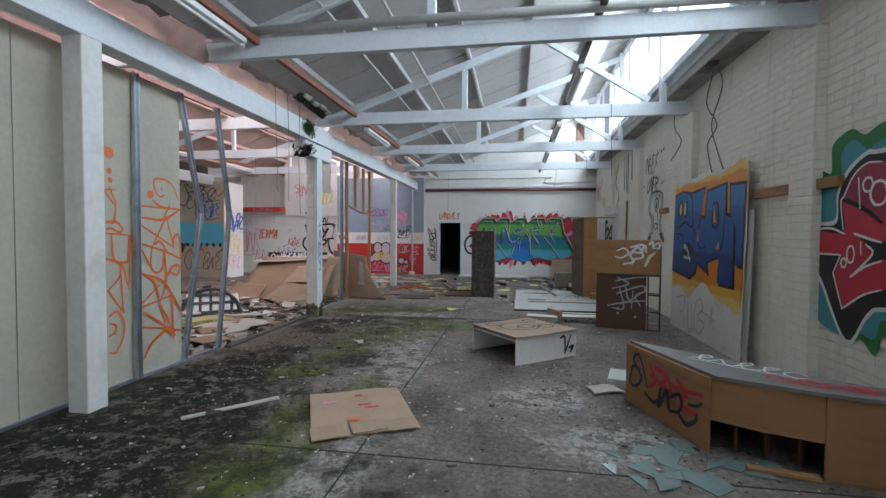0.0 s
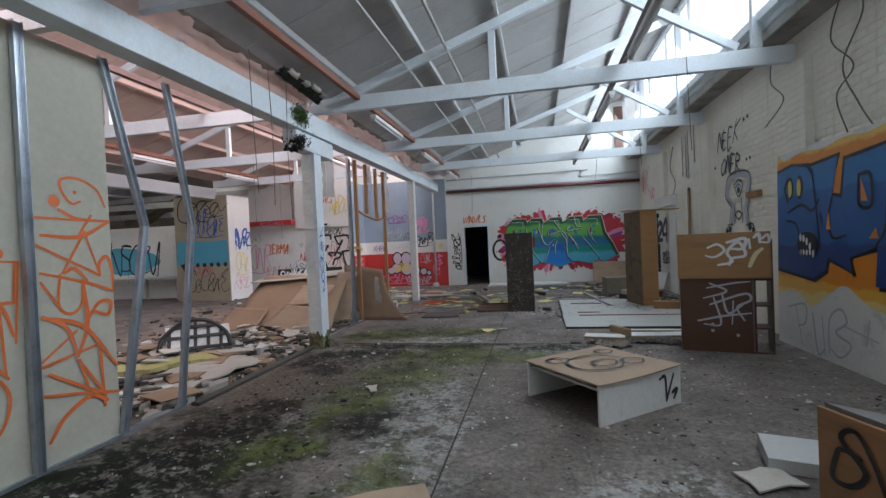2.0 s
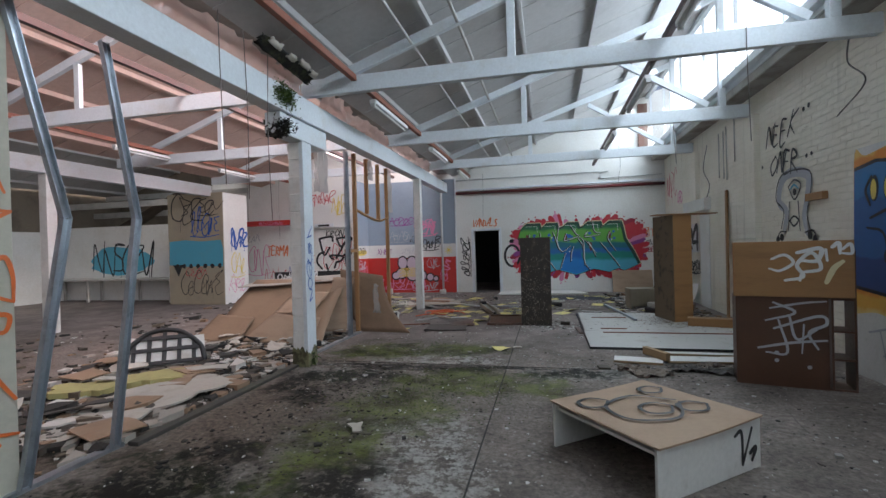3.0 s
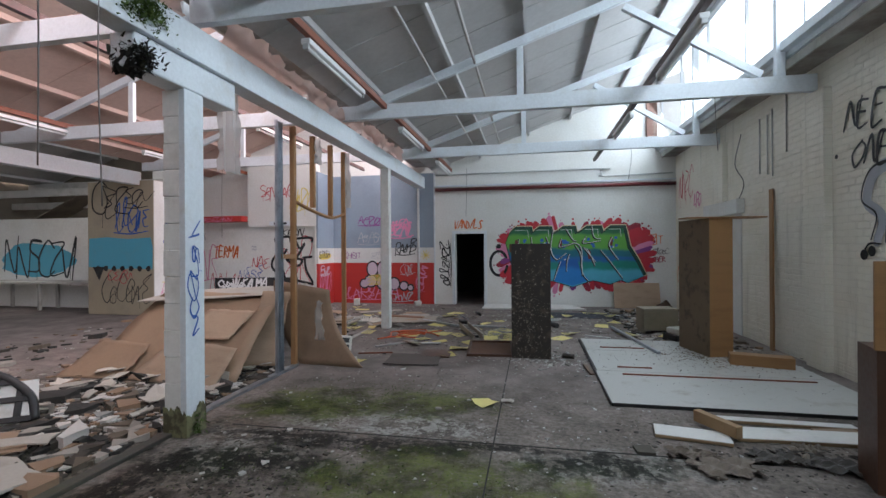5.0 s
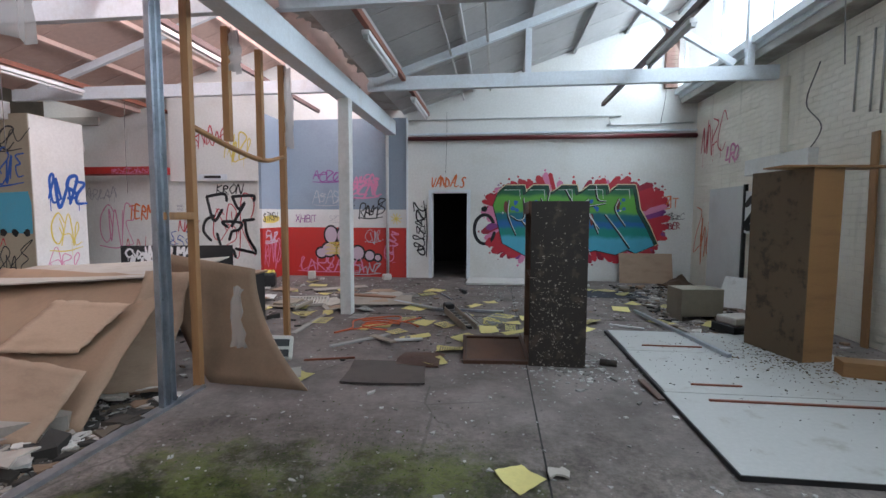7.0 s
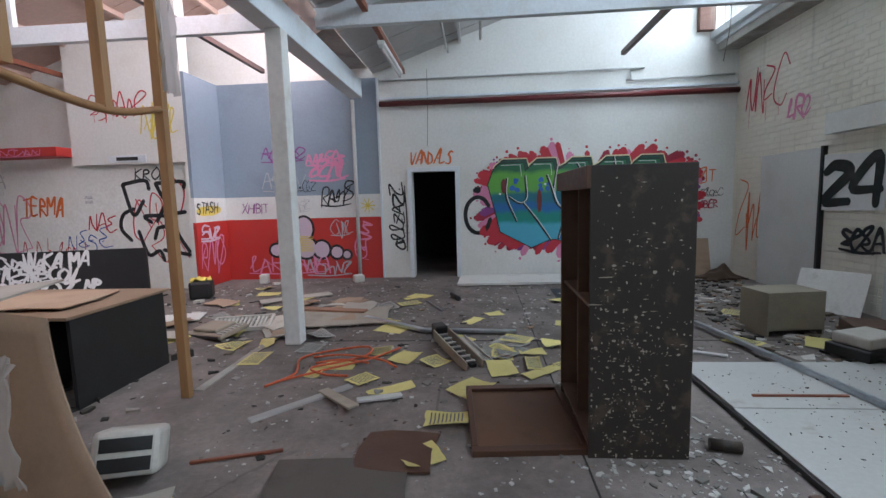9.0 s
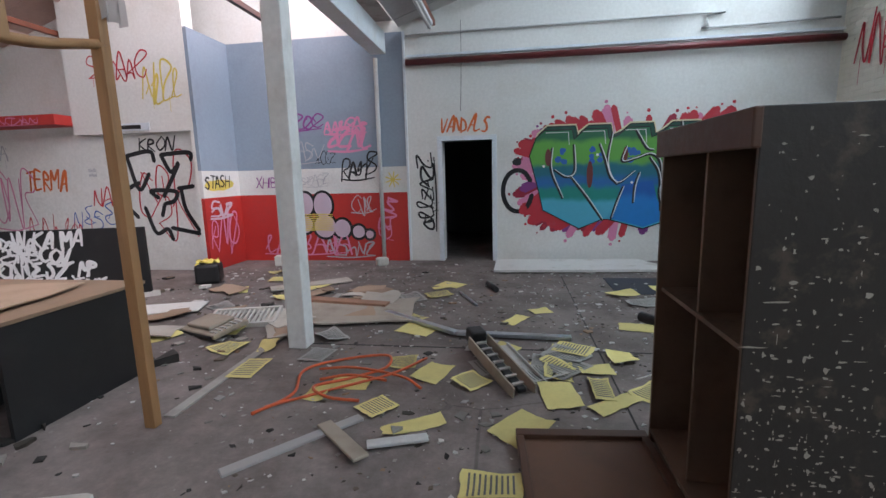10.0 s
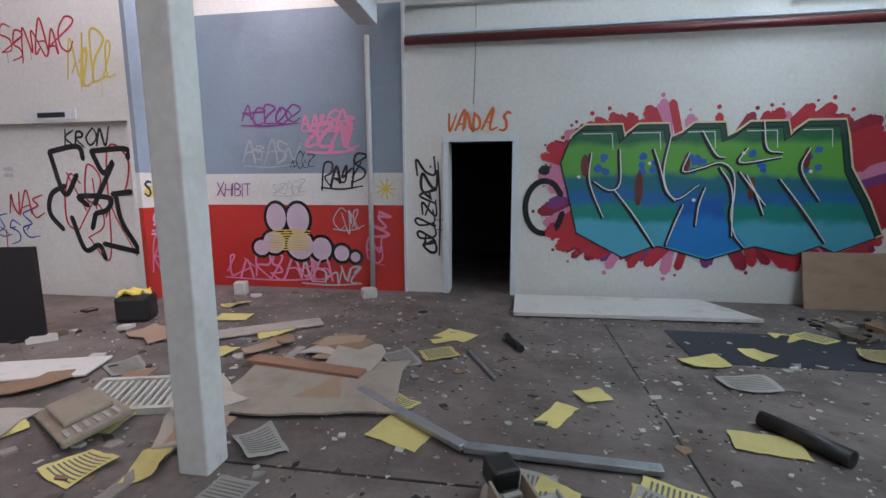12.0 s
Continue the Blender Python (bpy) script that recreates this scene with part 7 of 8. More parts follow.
part("opening", boxes((-0.12, 0.12, -0.146, -0.14, 0.09, 0.16)), BLACK_PLASTIC, casing)

# broken rail fixture, bent rail, hose, tubes
fix = thing("light_fitting", None, None, "broken grey light fitting lying on yellow papers", "fitting", m=pose(-1.93, 13.05, 0.03, 0, 8, -62))
part("tray", boxes((-0.36, 0.4, -0.09, -0.075, 0, 0.10), (-0.36, 0.4, 0.075, 0.09, 0, 0.10), (-0.36, 0.4, -0.09, 0.09, 0, 0.012), bevel=0.003), BEIGE, fix)
part("inner_strip", boxes((-0.33, 0.37, -0.03, 0.03, 0.03, 0.06), bevel=0.004), BLACK_PLASTIC, fix)
part("lid", boxes((-0.3, 0.45, 0.12, 0.24, -0.01, 0.005), (-0.3, 0.45, 0.228, 0.24, 0.005, 0.03), bevel=0.002), GUTTER, fix)
for k in range(7):
    part("clip", boxes((-0.3 + 0.1 * k, -0.275 + 0.1 * k, -0.05, 0.04, 0.06, 0.075), bevel=0.003), SOFFIT, fix)
part("motor", boxes((-0.5, -0.36, -0.06, 0.08, 0, 0.12), bevel=0.02), BLACK_PLASTIC, fix)
rail = thing("bent_rail", None, None, "bent grey steel rail lying across the floor", "rail")
channel_pts = [(-3.16, 14.4, 0.03), (-2.33, 13.78, 0.04), (-1.3, 13.74, 0.03)]
for a, b in zip(channel_pts, channel_pts[1:]):
    part("length", bar(a, b, 0.07, 0.035), STEEL, rail)
HOSE = surface("orange_plastic", (0.62, 0.115, 0.035), (0.42, 0.08, 0.03), 0.4, 8.0, 0.5, 40.0, 0.05)
for pts in ([(-3.42, 12.35, 0.02), (-3.05, 12.62, 0.03), (-2.7, 12.86, 0.045), (-2.5, 13.2, 0.03)], [(-3.3, 12.95, 0.02), (-3.0, 12.93, 0.05), (-2.62, 12.83, 0.04), (-2.45, 12.7, 0.02)]  ):
    thing("orange_hose", tube(pts, 0.010, 8, 8), HOSE, "thin length of orange plastic hose in a tangle", "hose", "orange hoses")
thing("orange_hose", tube([(-3.46, 12.26, 0.02), (-3.32, 12.54, 0.02), (-3.4, 12.89, 0.03), (-3.2, 13.13, 0.02), (-2.84, 13.23, 0.03), (-2.78, 13.0, 0.03), (-2.99, 12.77, 0.04), (-3.2, 12.62, 0.04), (-3.05, 12.5, 0.03), (-2.83, 12.49, 0.02)], 0.011, 8, 8), HOSE, "coiled orange plastic hose on the floor", "hose")
thing("orange_hose", tube([(-3.2, 12.72, 0.045), (-3.0, 12.8, 0.05), (-2.72, 12.78, 0.03)], 0.011, 8, 6), HOSE, "short piece of orange plastic hose", "hose")
thing("black_tube", tube([(-0.55, 14.35, 0.05), (-0.3, 13.95, 0.05)], 0.05, 10, 1), BLACK_PLASTIC, "black foam tube lying on the floor", "tube")
thing("black_tube", tube([(-2.12, 15.7, 0.04), (-2.0, 15.35, 0.04)], 0.035, 10, 1), BLACK_PLASTIC, "short black tube near the doorway", "tube")
thing("drink_can", tube([(-0.36, 11.46, 0.035), (-0.2, 11.42, 0.035)], 0.034, 14, 1), BLACK_METAL, "black drink can lying by the cabinet", "can")
thing("plastic_bottle", tube([(-3.02, 3.62, 0.04), (-2.9, 3.78, 0.04), (-2.86, 3.83, 0.04)], 0.035, 10, 1), clear("bottle_plastic", (0.8, 0.86, 0.9)), "clear crushed plastic bottle on the wet floor", "bottle")
thing("steel_bar", bar((0.72, 14.0, 0.05), (1.02, 11.75, 0.06), 0.05, 0.04), STEEL, "long steel channel lying over the white panels", "bar")
thing("steel_bar", bar((-2.45, 15.3, 0.015), (-2.2, 14.75, 0.015), 0.03, 0.025), STEEL, "short steel bar on the floor", "bar")
thing("timber_plank", bar((-4.2, 14.75, 0.06), (-3.2, 14.6, 0.05), 0.14, 0.04), surface("faded_red_timber", (0.36, 0.2, 0.13), (0.25, 0.14, 0.1), 0.75), "faded reddish plank on the floor", "plank")
PALE_CHIP = surface("dusty_chipboard", (0.42, 0.37, 0.31), (0.27, 0.225, 0.18), 0.85, 3.5, 0.7, 60.0, 0.3)
thing("chipboard_sheet", sheet(1.25, 0.85, 0.016, None, 8, 5, 0.03, 12), PALE_CHIP, "pale chipboard sheet on the floor by the post", "board", m=pose(-3.48, 14.42, 0.03, 0, 0, 8))
vent = thing("vent_grille", None, None, "grey slotted vent cover lying in the rubbish", "vent", m=pose(-4.6, 14.05, 0.03, 8, 0, 15))
part("frame", boxes((-0.35, 0.35, -0.2, -0.17, 0, 0.05), (-0.35, 0.35, 0.17, 0.2, 0, 0.05), (-0.35, -0.32, -0.17, 0.17, 0, 0.05), (0.32, 0.35, -0.17, 0.17, 0, 0.05)), WHITE_PLASTIC, vent)
for k in range(12):
    part("slat", boxes((-0.30 + 0.05 * k, -0.28 + 0.05 * k, -0.17, 0.17, 0.01, 0.035)), WHITE_PLASTIC, vent)
aircon = thing("appliance_casing", None, None, "flat beige appliance casing lying upside down", "casing", m=pose(-4.75, 13.75, 0.03, 10, -6, -30))
part("shell", boxes((-0.38, 0.38, -0.18, 0.18, 0.0, 0.05), bevel=0.015), BEIGE, aircon)
part("raised_cover", boxes((-0.30, 0.20, -0.12, 0.14, 0.05, 0.09), bevel=0.015), BEIGE, aircon)
for k in range(6):
    part("fin", boxes((0.23, 0.36, -0.14 + 0.05 * k, -0.12 + 0.05 * k, 0.05, 0.062)), GUTTER, aircon)
part("slot", boxes((-0.34, 0.34, -0.186, -0.18, 0.012, 0.04)), BLACK_PLASTIC, aircon)
for x, y, w, d, rz, mat, label in ((-2.45, 10.95, 0.75, 0.6, 5, FLOOR_BOARD, "thin dark floor board lying flat"), (-2.2, 11.35, 0.45, 0.4, -3, DARK_WOOD, "dark brown board lying flat"), (-3.45, 10.75, 0.4, 0.25, 30, PLASTER, "pale board offcut on the floor"), (0.9, 4.72, 0.3, 0.22, 20, PLASTER, "pale card on the floor"), (-1.05, 9.4, 0.12, 0.1, 10, PLASTER, "small torn paper on the floor"), (-2.2, 6.2, 0.1, 0.2, 30, PLASTER, "small pale block on the floor"), (1.75, 9.0, 0.35, 0.3, 10, HARDBOARD, "bark-like scraps by the boards")):
    sheet_piece("flat_board", w, d, 0.012, mat, label, "board", "", pose(x, y, 0.004, 0, 0, rz), int(900 + 10 * x + y), 0.006, 0.02)
thing("dark_mat", boxes((-0.55, 1.4, 15.35, 16.2, 0.0, 0.006)), surface("blue_black_mat", (0.035, 0.04, 0.055), (0.05, 0.05, 0.055), 0.8), "dark bluish mat on the floor near the end wall", "mat")

for a, b, w, mat, label in (((-2.95, 12.2, 0.02), (-2.6, 11.85, 0.05), 0.09, BEIGE, "beige plastic strip lying on the floor"), ((-2.62, 12.0, 0.03), (-2.3, 12.12, 0.02), 0.07, PIPE_GREY, "grey plastic offcut on the floor"), ((-3.3, 11.7, 0.015), (-2.75, 12.3, 0.015), 0.07, WHITE_FILM, "torn plastic ribbon on the floor"),
                             ((-5.0, 15.3, 0.03), (-4.1, 15.9, 0.03), 0.25, PLASTER, "pale board strip on the floor"), ((-6.3, 14.2, 0.03), (-5.4, 14.5, 0.03), 0.4, MELAMINE, "white panel offcut on the floor"), ((-3.4, 11.2, 0.012), (-2.9, 11.35, 0.012), 0.02, RUST, "thin rusty strip on the floor"),
                             ((0.15, 13.2, 0.015), (0.55, 13.0, 0.015), 0.05, PIPE_GREY, "grey plastic strip on the floor"), ((-0.1, 11.0, 0.03), (-0.05, 10.6, 0.01), 0.06, DARK_WOOD, "dark offcut by the white panels")):
    thing("offcut", bar(a, b, w, 0.02), mat, label, "offcut", "floor offcuts")
thing("string_tangle", tube([(-0.95, 13.0, 0.006), (-0.75, 13.1, 0.006), (-0.6, 12.95, 0.006), (-0.72, 12.8, 0.006), (-0.55, 12.7, 0.006), (-0.42, 12.85, 0.006)], 0.005, 6, 8), WHITE_PLASTIC, "thin white string lying tangled on the floor", "string")

# things by the east wall
printer = thing("broken_printer", None, None, "broken white and black office printer on the floor", "printer", m=pose(1.72, 13.0, 0.03, 0, 0, 20))
part("base", boxes((-0.25, 0.25, -0.18, 0.18, 0, 0.1), bevel=0.012), BLACK_PLASTIC, printer)
part("cover", boxes((-0.2, 0.22, -0.15, 0.16, 0.1, 0.2), bevel=0.02), WHITE_PLASTIC, printer)
part("tray", boxes((-0.15, 0.15, -0.34, -0.18, 0.03, 0.045), bevel=0.004), BLACK_PLASTIC, printer)
thing("white_board", boxes((-0.35, 0.35, -0.01, 0.01, 0, 0.55), bevel=0.003), MELAMINE, "white board leaning by the blocked door", "board", m=Matrix.Translation((2.5, 14.6, 0.0)) @ Matrix.Rotation(radians(-55), 4, "Z") @ Matrix.Rotation(radians(-28), 4, "X"))
rag = surface("brown_cloth", (0.09, 0.055, 0.035), (0.05, 0.03, 0.02), 0.95)
thing("cloth_heap", sheet(0.7, 0.45, 0.03, lambda u, v: 0.2 * math.exp(-9 * (u * u + v * v)) * (1 + 0.4 * math.sin(11 * u) * math.cos(9 * v)), 16, 12, 0.05, 2), rag, "heap of brown cloth on the floor", "cloth", m=pose(2.45, 16.9, 0.0, 0, 0, 15))
thing("drawer_box", boxes((-0.25, 0.25, -0.2, 0.2, 0, 0.14), bevel=0.006), DARK_WOOD, "dark brown drawer on the floor", "drawer", m=pose(2.3, 13.6, 0, 0, 0, -20))

# glass shards by the desk
SHARD = surface("greenish_glass", (0.22, 0.30, 0.29), (0.14, 0.19, 0.19), 0.12, 5.0, 0.5, 30.0, 0.02)
rg = random.Random(31)
for k, (x, y) in enumerate(((0.71, 3.35), (0.92, 3.45), (0.66, 3.14), (0.88, 3.18), (1.05, 3.24), (1.22, 3.05), (1.5, 3.32), (1.08, 3.4), (1.24, 3.55), (1.62, 3.2), (0.98, 3.05), (1.34, 3.28), (0.8, 3.0), (1.75, 3.35), (1.1, 3.12))):
    bm = bmesh.new()
    n = rg.randint(3, 5)
    angs = sorted(rg.uniform(0, 2 * math.pi) for _ in range(n))
    if max((angs[(i + 1) % n] - angs[i]) % (2 * math.pi) for i in range(n)) > 3.0:
        angs = [2 * math.pi * i / n + rg.uniform(-0.4, 0.4) for i in range(n)]
    r = rg.uniform(0.08, 0.2)
    pts = [(r * rg.uniform(0.7, 1.2) * math.cos(a), r * rg.uniform(0.5, 0.9) * math.sin(a)) for a in angs]
    thing("glass_shard", prism(pts, 0, 0.005), SHARD, "greenish broken glass shard on the floor", "shard", "broken glass", m=pose(x, y, 0.003 + 0.001 * (k % 6), rg.uniform(-2, 2), rg.uniform(-2, 2), rg.uniform(0, 360)))
thing("timber_offcut", bar((1.55, 3.28, 0.02), (1.95, 3.2, 0.02), 0.06, 0.03), WOOD, "pale timber offcut among the glass", "offcut")

# stickers on the flattened box, tape
CM = card.matrix_world
for k, (x, y, w, d, col) in enumerate(((0.05, 0.1, 0.12, 0.03, "red"), (0.1, 0.02, 0.13, 0.03, "red"), (-0.08, -0.22, 0.1, 0.05, "orange"), (-0.25, 0.22, 0.12, 0.06, "pink"), (0.02, 0.34, 0.07, 0.05, "red"), (-0.02, -0.36, 0.14, 0.06, "white"))):
    ob = part("sticker", boxes((x - w / 2, x + w / 2, y - d / 2, y + d / 2, 0.017, 0.0185)), SPRAY[col], card)

for k, (x, y, w, d, rz) in enumerate(((-0.3, -0.42, 0.26, 0.22, 4), (0.28, -0.43, 0.24, 0.2, -5), (0.02, -0.40, 0.28, 0.2, 1))):
    fl = part("flap", sheet(w, d, 0.006, lambda u, v: 0.004 * math.sin(5 * u), 4, 3, 0.006, 50 + k), CARDBOARD, card)
    fl.matrix_basis = pose(x, y, 0.020 + 0.002 * k, 2, 0, rz)

# yellow papers: three shapes with printed lines, copied about
YELLOW = surface("yellow_paper", (0.76, 0.67, 0.25), (0.55, 0.47, 0.20), 0.7, 5.0, 0.5, 40.0, 0.06, vary=0.3)
INK = surface("grey_print", (0.16, 0.155, 0.14), (0.3, 0.29, 0.27), 0.7)
GREYPAPER = surface("grey_newsprint", (0.42, 0.41, 0.38), (0.3, 0.29, 0.27), 0.8, 6.0, 0.5, 40.0, 0.06, vary=0.3)


def paper(w, d, seed, mat, lines, label):
    k = random.Random(seed)
    a, b = k.uniform(0, 0.02), k.uniform(0, 6)
    f = lambda u, v: a * (1 + math.sin(3.5 * u + 2.5 * v + b)) * (0.4 + abs(u))
    ob = thing("paper_sheet", sheet(w, d, 0.0015, f, 7, 6, 0.006, seed), mat, label, "paper", "scattered papers", m=pose(0, 0, -5))
    if lines:
        for j in range(lines):
            v = -0.36 + 0.72 * j / max(1, lines - 1)
            bm = bmesh.new()
            prev = None
            for i in range(8):
                u = -0.4 + 0.8 * i / 7
                z = f(u, v) + 0.004
                pair = (bm.verts.new((u * w, (v - 0.018) * d, z)), bm.verts.new((u * w, (v + 0.018) * d, z)))
                if prev:
                    bm.faces.new((prev[0], pair[0], pair[1], prev[1]))
                prev = pair
            part("print_line", bm, INK, ob)
    return ob


kinds = [paper(0.26, 0.36, 1, YELLOW, 0, "yellow paper sheet lying on the floor"), paper(0.21, 0.30, 2, YELLOW, 9, "yellow printed paper sheet on the floor"), paper(0.25, 0.31, 3, YELLOW, 10, "yellow printed paper sheet on the floor"),
         paper(0.38, 0.11, 4, YELLOW, 0, "long yellow paper strip on the floor"), paper(0.26, 0.34, 5, GREYPAPER, 11, "grey printed page lying on the floor"), paper(0.24, 0.2, 6, YELLOW, 0, "torn yellow paper scrap on the floor")]
PAPERS_BY_CABINET = (("S", -2.41, 12.25, 0.38, 0.12, 26), ("P", -1.77, 12.28, 0.24, 0.36, -37), ("P", -1.51, 12.71, 0.24, 0.36, 8), ("P", -1.17, 12.62, 0.37, 0.13, 38), ("L", -1.22, 12.81, 0.14, 0.33, 0), ("G", -1.42, 13.13, 0.24, 0.36, -45), ("G", -1.57, 13.26, 0.20, 0.24, -8), ("P", -1.20, 13.14, 0.25, 0.18, 5),
                     ("P", -2.41, 12.98, 0.22, 0.32, -21), ("L", -2.68, 13.14, 0.22, 0.22, 4), ("L", -2.11, 12.85, 0.22, 0.22, -45), ("L", -2.69, 12.44, 0.20, 0.22, -38), ("L", -1.40, 13.52, 0.22, 0.21, -20))
PAPERS_BY_POST = (("P", -1.78, 14.29, 0.15, 0.33, -31), ("P", -1.51, 14.59, 0.22, 0.19, 24), ("S", -0.63, 14.11, 0.36, 0.22, -9), ("P", -0.50, 15.33, 0.35, 0.22, 16), ("G", -0.35, 14.93, 0.36, 0.25, 5), ("L", -4.33, 13.34, 0.28, 0.26, -17), ("P", -5.15, 13.55, 0.29, 0.20, 57),
                  ("P", -3.98, 13.40, 0.16, 0.27, 19), ("L", -3.88, 12.94, 0.20, 0.36, 2), ("G", -3.44, 13.24, 0.22, 0.27, -7), ("G", -3.50, 13.68, 0.22, 0.33, 46), ("P", -2.99, 12.77, 0.30, 0.20, 0), ("P", -3.16, 12.59, 0.16, 0.22, 0), ("P", -4.41, 15.51, 0.35, 0.15, 39))
for k, (look_of, x, y, w, d, rz) in enumerate(PAPERS_BY_CABINET + PAPERS_BY_POST):
    mat = GREYPAPER if look_of == "G" else YELLOW
    ob = paper(w, d, 500 + k, mat, 9 if look_of in "LG" else 0, {"S": "long yellow paper strip on the floor", "P": "plain yellow paper sheet lying on the floor", "L": "yellow printed paper sheet on the floor", "G": "grey printed page lying on the floor"}[look_of])
    ob.matrix_world = pose(x, y, 0.003 + 0.0025 * (k % 6), 0, 0, rz)
spots = []
rp = random.Random(41)
for _ in range(30):
    x, y = rp.uniform(-5.6, 1.6), rp.uniform(13.6, 16.6)
    if -2.6 < x < -0.2:
        continue
    if abs(x + 3.68) < 0.3 and abs(y - 13.45) < 0.3 or x > -1.1 and y < 12.95:
        continue
    spots.append((x, y, rp.choice((0, 1, 2, 3, 4, 5, 5))))
for _ in range(11):
    spots.append((rp.gauss(-1.45, 0.38), rp.gauss(13.22, 0.2), rp.choice((0, 1, 2, 4, 5))))
for x, y, z in ((-1.93, 11.75, 1), (-2.05, 11.3, 5), (-0.1, 13.3, 1), (0.9, 13.4, 2), (1.6, 13.35, 0), (1.9, 13.2, 2), (-0.3, 12.9, 0), (-3.25, 10.75, 5), (-1.27, 9.32, 5)):
    spots.append((x, y, z))
for k, (x, y, kind) in enumerate(spots):
    copy_thing(kinds[kind], pose(x, y, 0.002 + 0.0022 * (k % 9), rp.uniform(-2, 2), rp.uniform(-2, 2), rp.uniform(0, 360)))
for ob in kinds:
    for o in (*ob.children_recursive, ob):
        bpy.data.objects.remove(o)


# loose chips, dust and crumbs
def chips(name, count, spots_of, size, mat, label, seed, height=0.35):
    r = random.Random(seed)
    verts, faces = [], []
    for _ in range(count):
        x, y = spots_of(r)
        s = size * math.exp(r.gauss(0, 0.55))
        n = r.choice((3, 4, 4, 5))
        a0 = r.uniform(0, 6.28)
        h = s * height * r.uniform(0.3, 1)
        tilt = r.uniform(-0.3, 0.3)
        base = len(verts)
        el = r.uniform(0.3, 1.0)
        ring = [(s * math.cos(a0 + 6.283 * k / n + r.uniform(-0.3, 0.3)), s * el * math.sin(a0 + 6.283 * k / n + r.uniform(-0.3, 0.3))) for k in range(n)]
        c, q = math.cos(a0 * 3), math.sin(a0 * 3)
        for z in (-0.002, h):
            for p in ring:
                px, py = p[0] * c - p[1] * q, p[0] * q + p[1] * c
                verts.append((x + px, y + py, z + (abs(px * tilt) if z > 0 else 0)))
        faces.append([base + n + k for k in range(n)])
        for k in range(n):
            faces.append([base + k, base + (k + 1) % n, base + n + (k + 1) % n, base + n + k])
    me = bpy.data.meshes.new(name)
    me.from_pydata(verts, [], faces)
    me.materials.append(mat)
    return tagged(new(name, me), label, "debris", kind="stuff")


def island(name, colours, rough=0.85):
    """Each loose piece takes its own tone."""
    m, nt, p = shader(name)
    rand = nt.nodes.new("ShaderNodeNewGeometry").outputs["Random Per Island"]
    col = colours[0]
    for k, c in enumerate(colours[1:]):
        at = (k + 1) / len(colours)
        col = mix(nt, ramp(nt, rand, at - 0.001, at + 0.001), col, c)
    g = noise_of(nt, coords(nt), 45.0)
    col = mix(nt, 0.4, col, mix(nt, g, (0.4, 0.4, 0.4), (1.0, 1.0, 1.0)), "MULTIPLY")
    nt.links.new(col, p.inputs["Base Color"])
    p.inputs["Roughness"].default_value = rough
    bump(nt, p, g, 0.4, 0.004)
    return m


RUBBLE = island("mixed_rubble", [(0.03, 0.027, 0.024), (0.36, 0.33, 0.29), (0.06, 0.05, 0.04), (0.30, 0.20, 0.13), (0.62, 0.59, 0.55), (0.04, 0.037, 0.033), (0.14, 0.11, 0.08)])
CRUMBS = island("pale_crumbs", [(0.5, 0.49, 0.46), (0.32, 0.31, 0.29), (0.62, 0.61, 0.58), (0.2, 0.19, 0.17)])
DARK_CRUMBS = island("dark_crumbs", [(0.03, 0.028, 0.025), (0.06, 0.055, 0.045), (0.1, 0.09, 0.07)])
chips("rubble", 2600, lambda r: (min(-4.08, r.gauss(-5.3, 0.8)), r.uniform(5.3, 10.3)), 0.045, RUBBLE, "loose rubble of board, plaster and wet dirt", 1)
chips("rubble", 900, lambda r: (r.uniform(-10, -4.1), r.uniform(4, 16)), 0.04, RUBBLE, "scattered rubble in the west bay", 2)
chips("crumbs", 1700, lambda r: (r.uniform(-6.4, 2.6), 11 + 6.2 * math.sqrt(r.random())), 0.013, CRUMBS, "pale crumbs and scraps over the floor", 3)
chips("crumbs", 420, lambda r: (r.uniform(-5.2, 1.6), r.uniform(12.0, 15.5)), 0.019, CRUMBS, "white scraps of paper and plaster", 4, 0.08)
chips("crumbs", 2600, lambda r: (r.uniform(-3.6, 2.7), r.uniform(1.5, 11.5)), 0.009, CRUMBS, "pale crumbs on the concrete", 5)
chips("dark_crumbs", 2600, lambda r: (r.gauss(-2.7, 0.5), r.uniform(1.5, 8.4)), 0.009, DARK_CRUMBS, "dark wet dirt crumbs", 6)
chips("dark_crumbs", 260, lambda r: (r.gauss(-3.0, 0.25), r.gauss(7.3, 0.2)), 0.009, DARK_CRUMBS, "dark wet dirt clods", 7)
chips("dark_crumbs", 1200, lambda r: (r.uniform(-0.4, 2.5), r.uniform(2.6, 9.3)), 0.007, DARK_CRUMBS, "dark grit on the concrete", 8)
chips("rubble", 160, lambda r: (r.gauss(1.2, 0.6), r.gauss(8.45, 0.2)), 0.014, DARK_CRUMBS, "dark dirt crumbs by the boards", 9, 0.15)

chips("dirt_scraps", 420, lambda r: (r.uniform(0.1, 2.5), 9.6 + 3.0 * r.random() ** 0.5), 0.0045, DARK_CRUMBS, "dirt crumbs on the white panels", 12, 0.2).location.z = 0.037
chips("crumbs", 1500, lambda r: (r.uniform(-3.4, 1.0), r.uniform(11.2, 16.6)), 0.011, RUBBLE, "mixed scraps and dirt over the floor", 13, 0.15)

# crumpled brown wrappings by the shelf boards
WRAP = surface("brown_wrapping", (0.19, 0.155, 0.125), (0.10, 0.08, 0.065), 0.8, 9.0, 0.7, 50.0, 0.4)
DARK_WRAP = surface("black_brown_wrapping", (0.05, 0.042, 0.036), (0.09, 0.078, 0.066), 0.6, 9.0, 0.7, 50.0, 0.4)
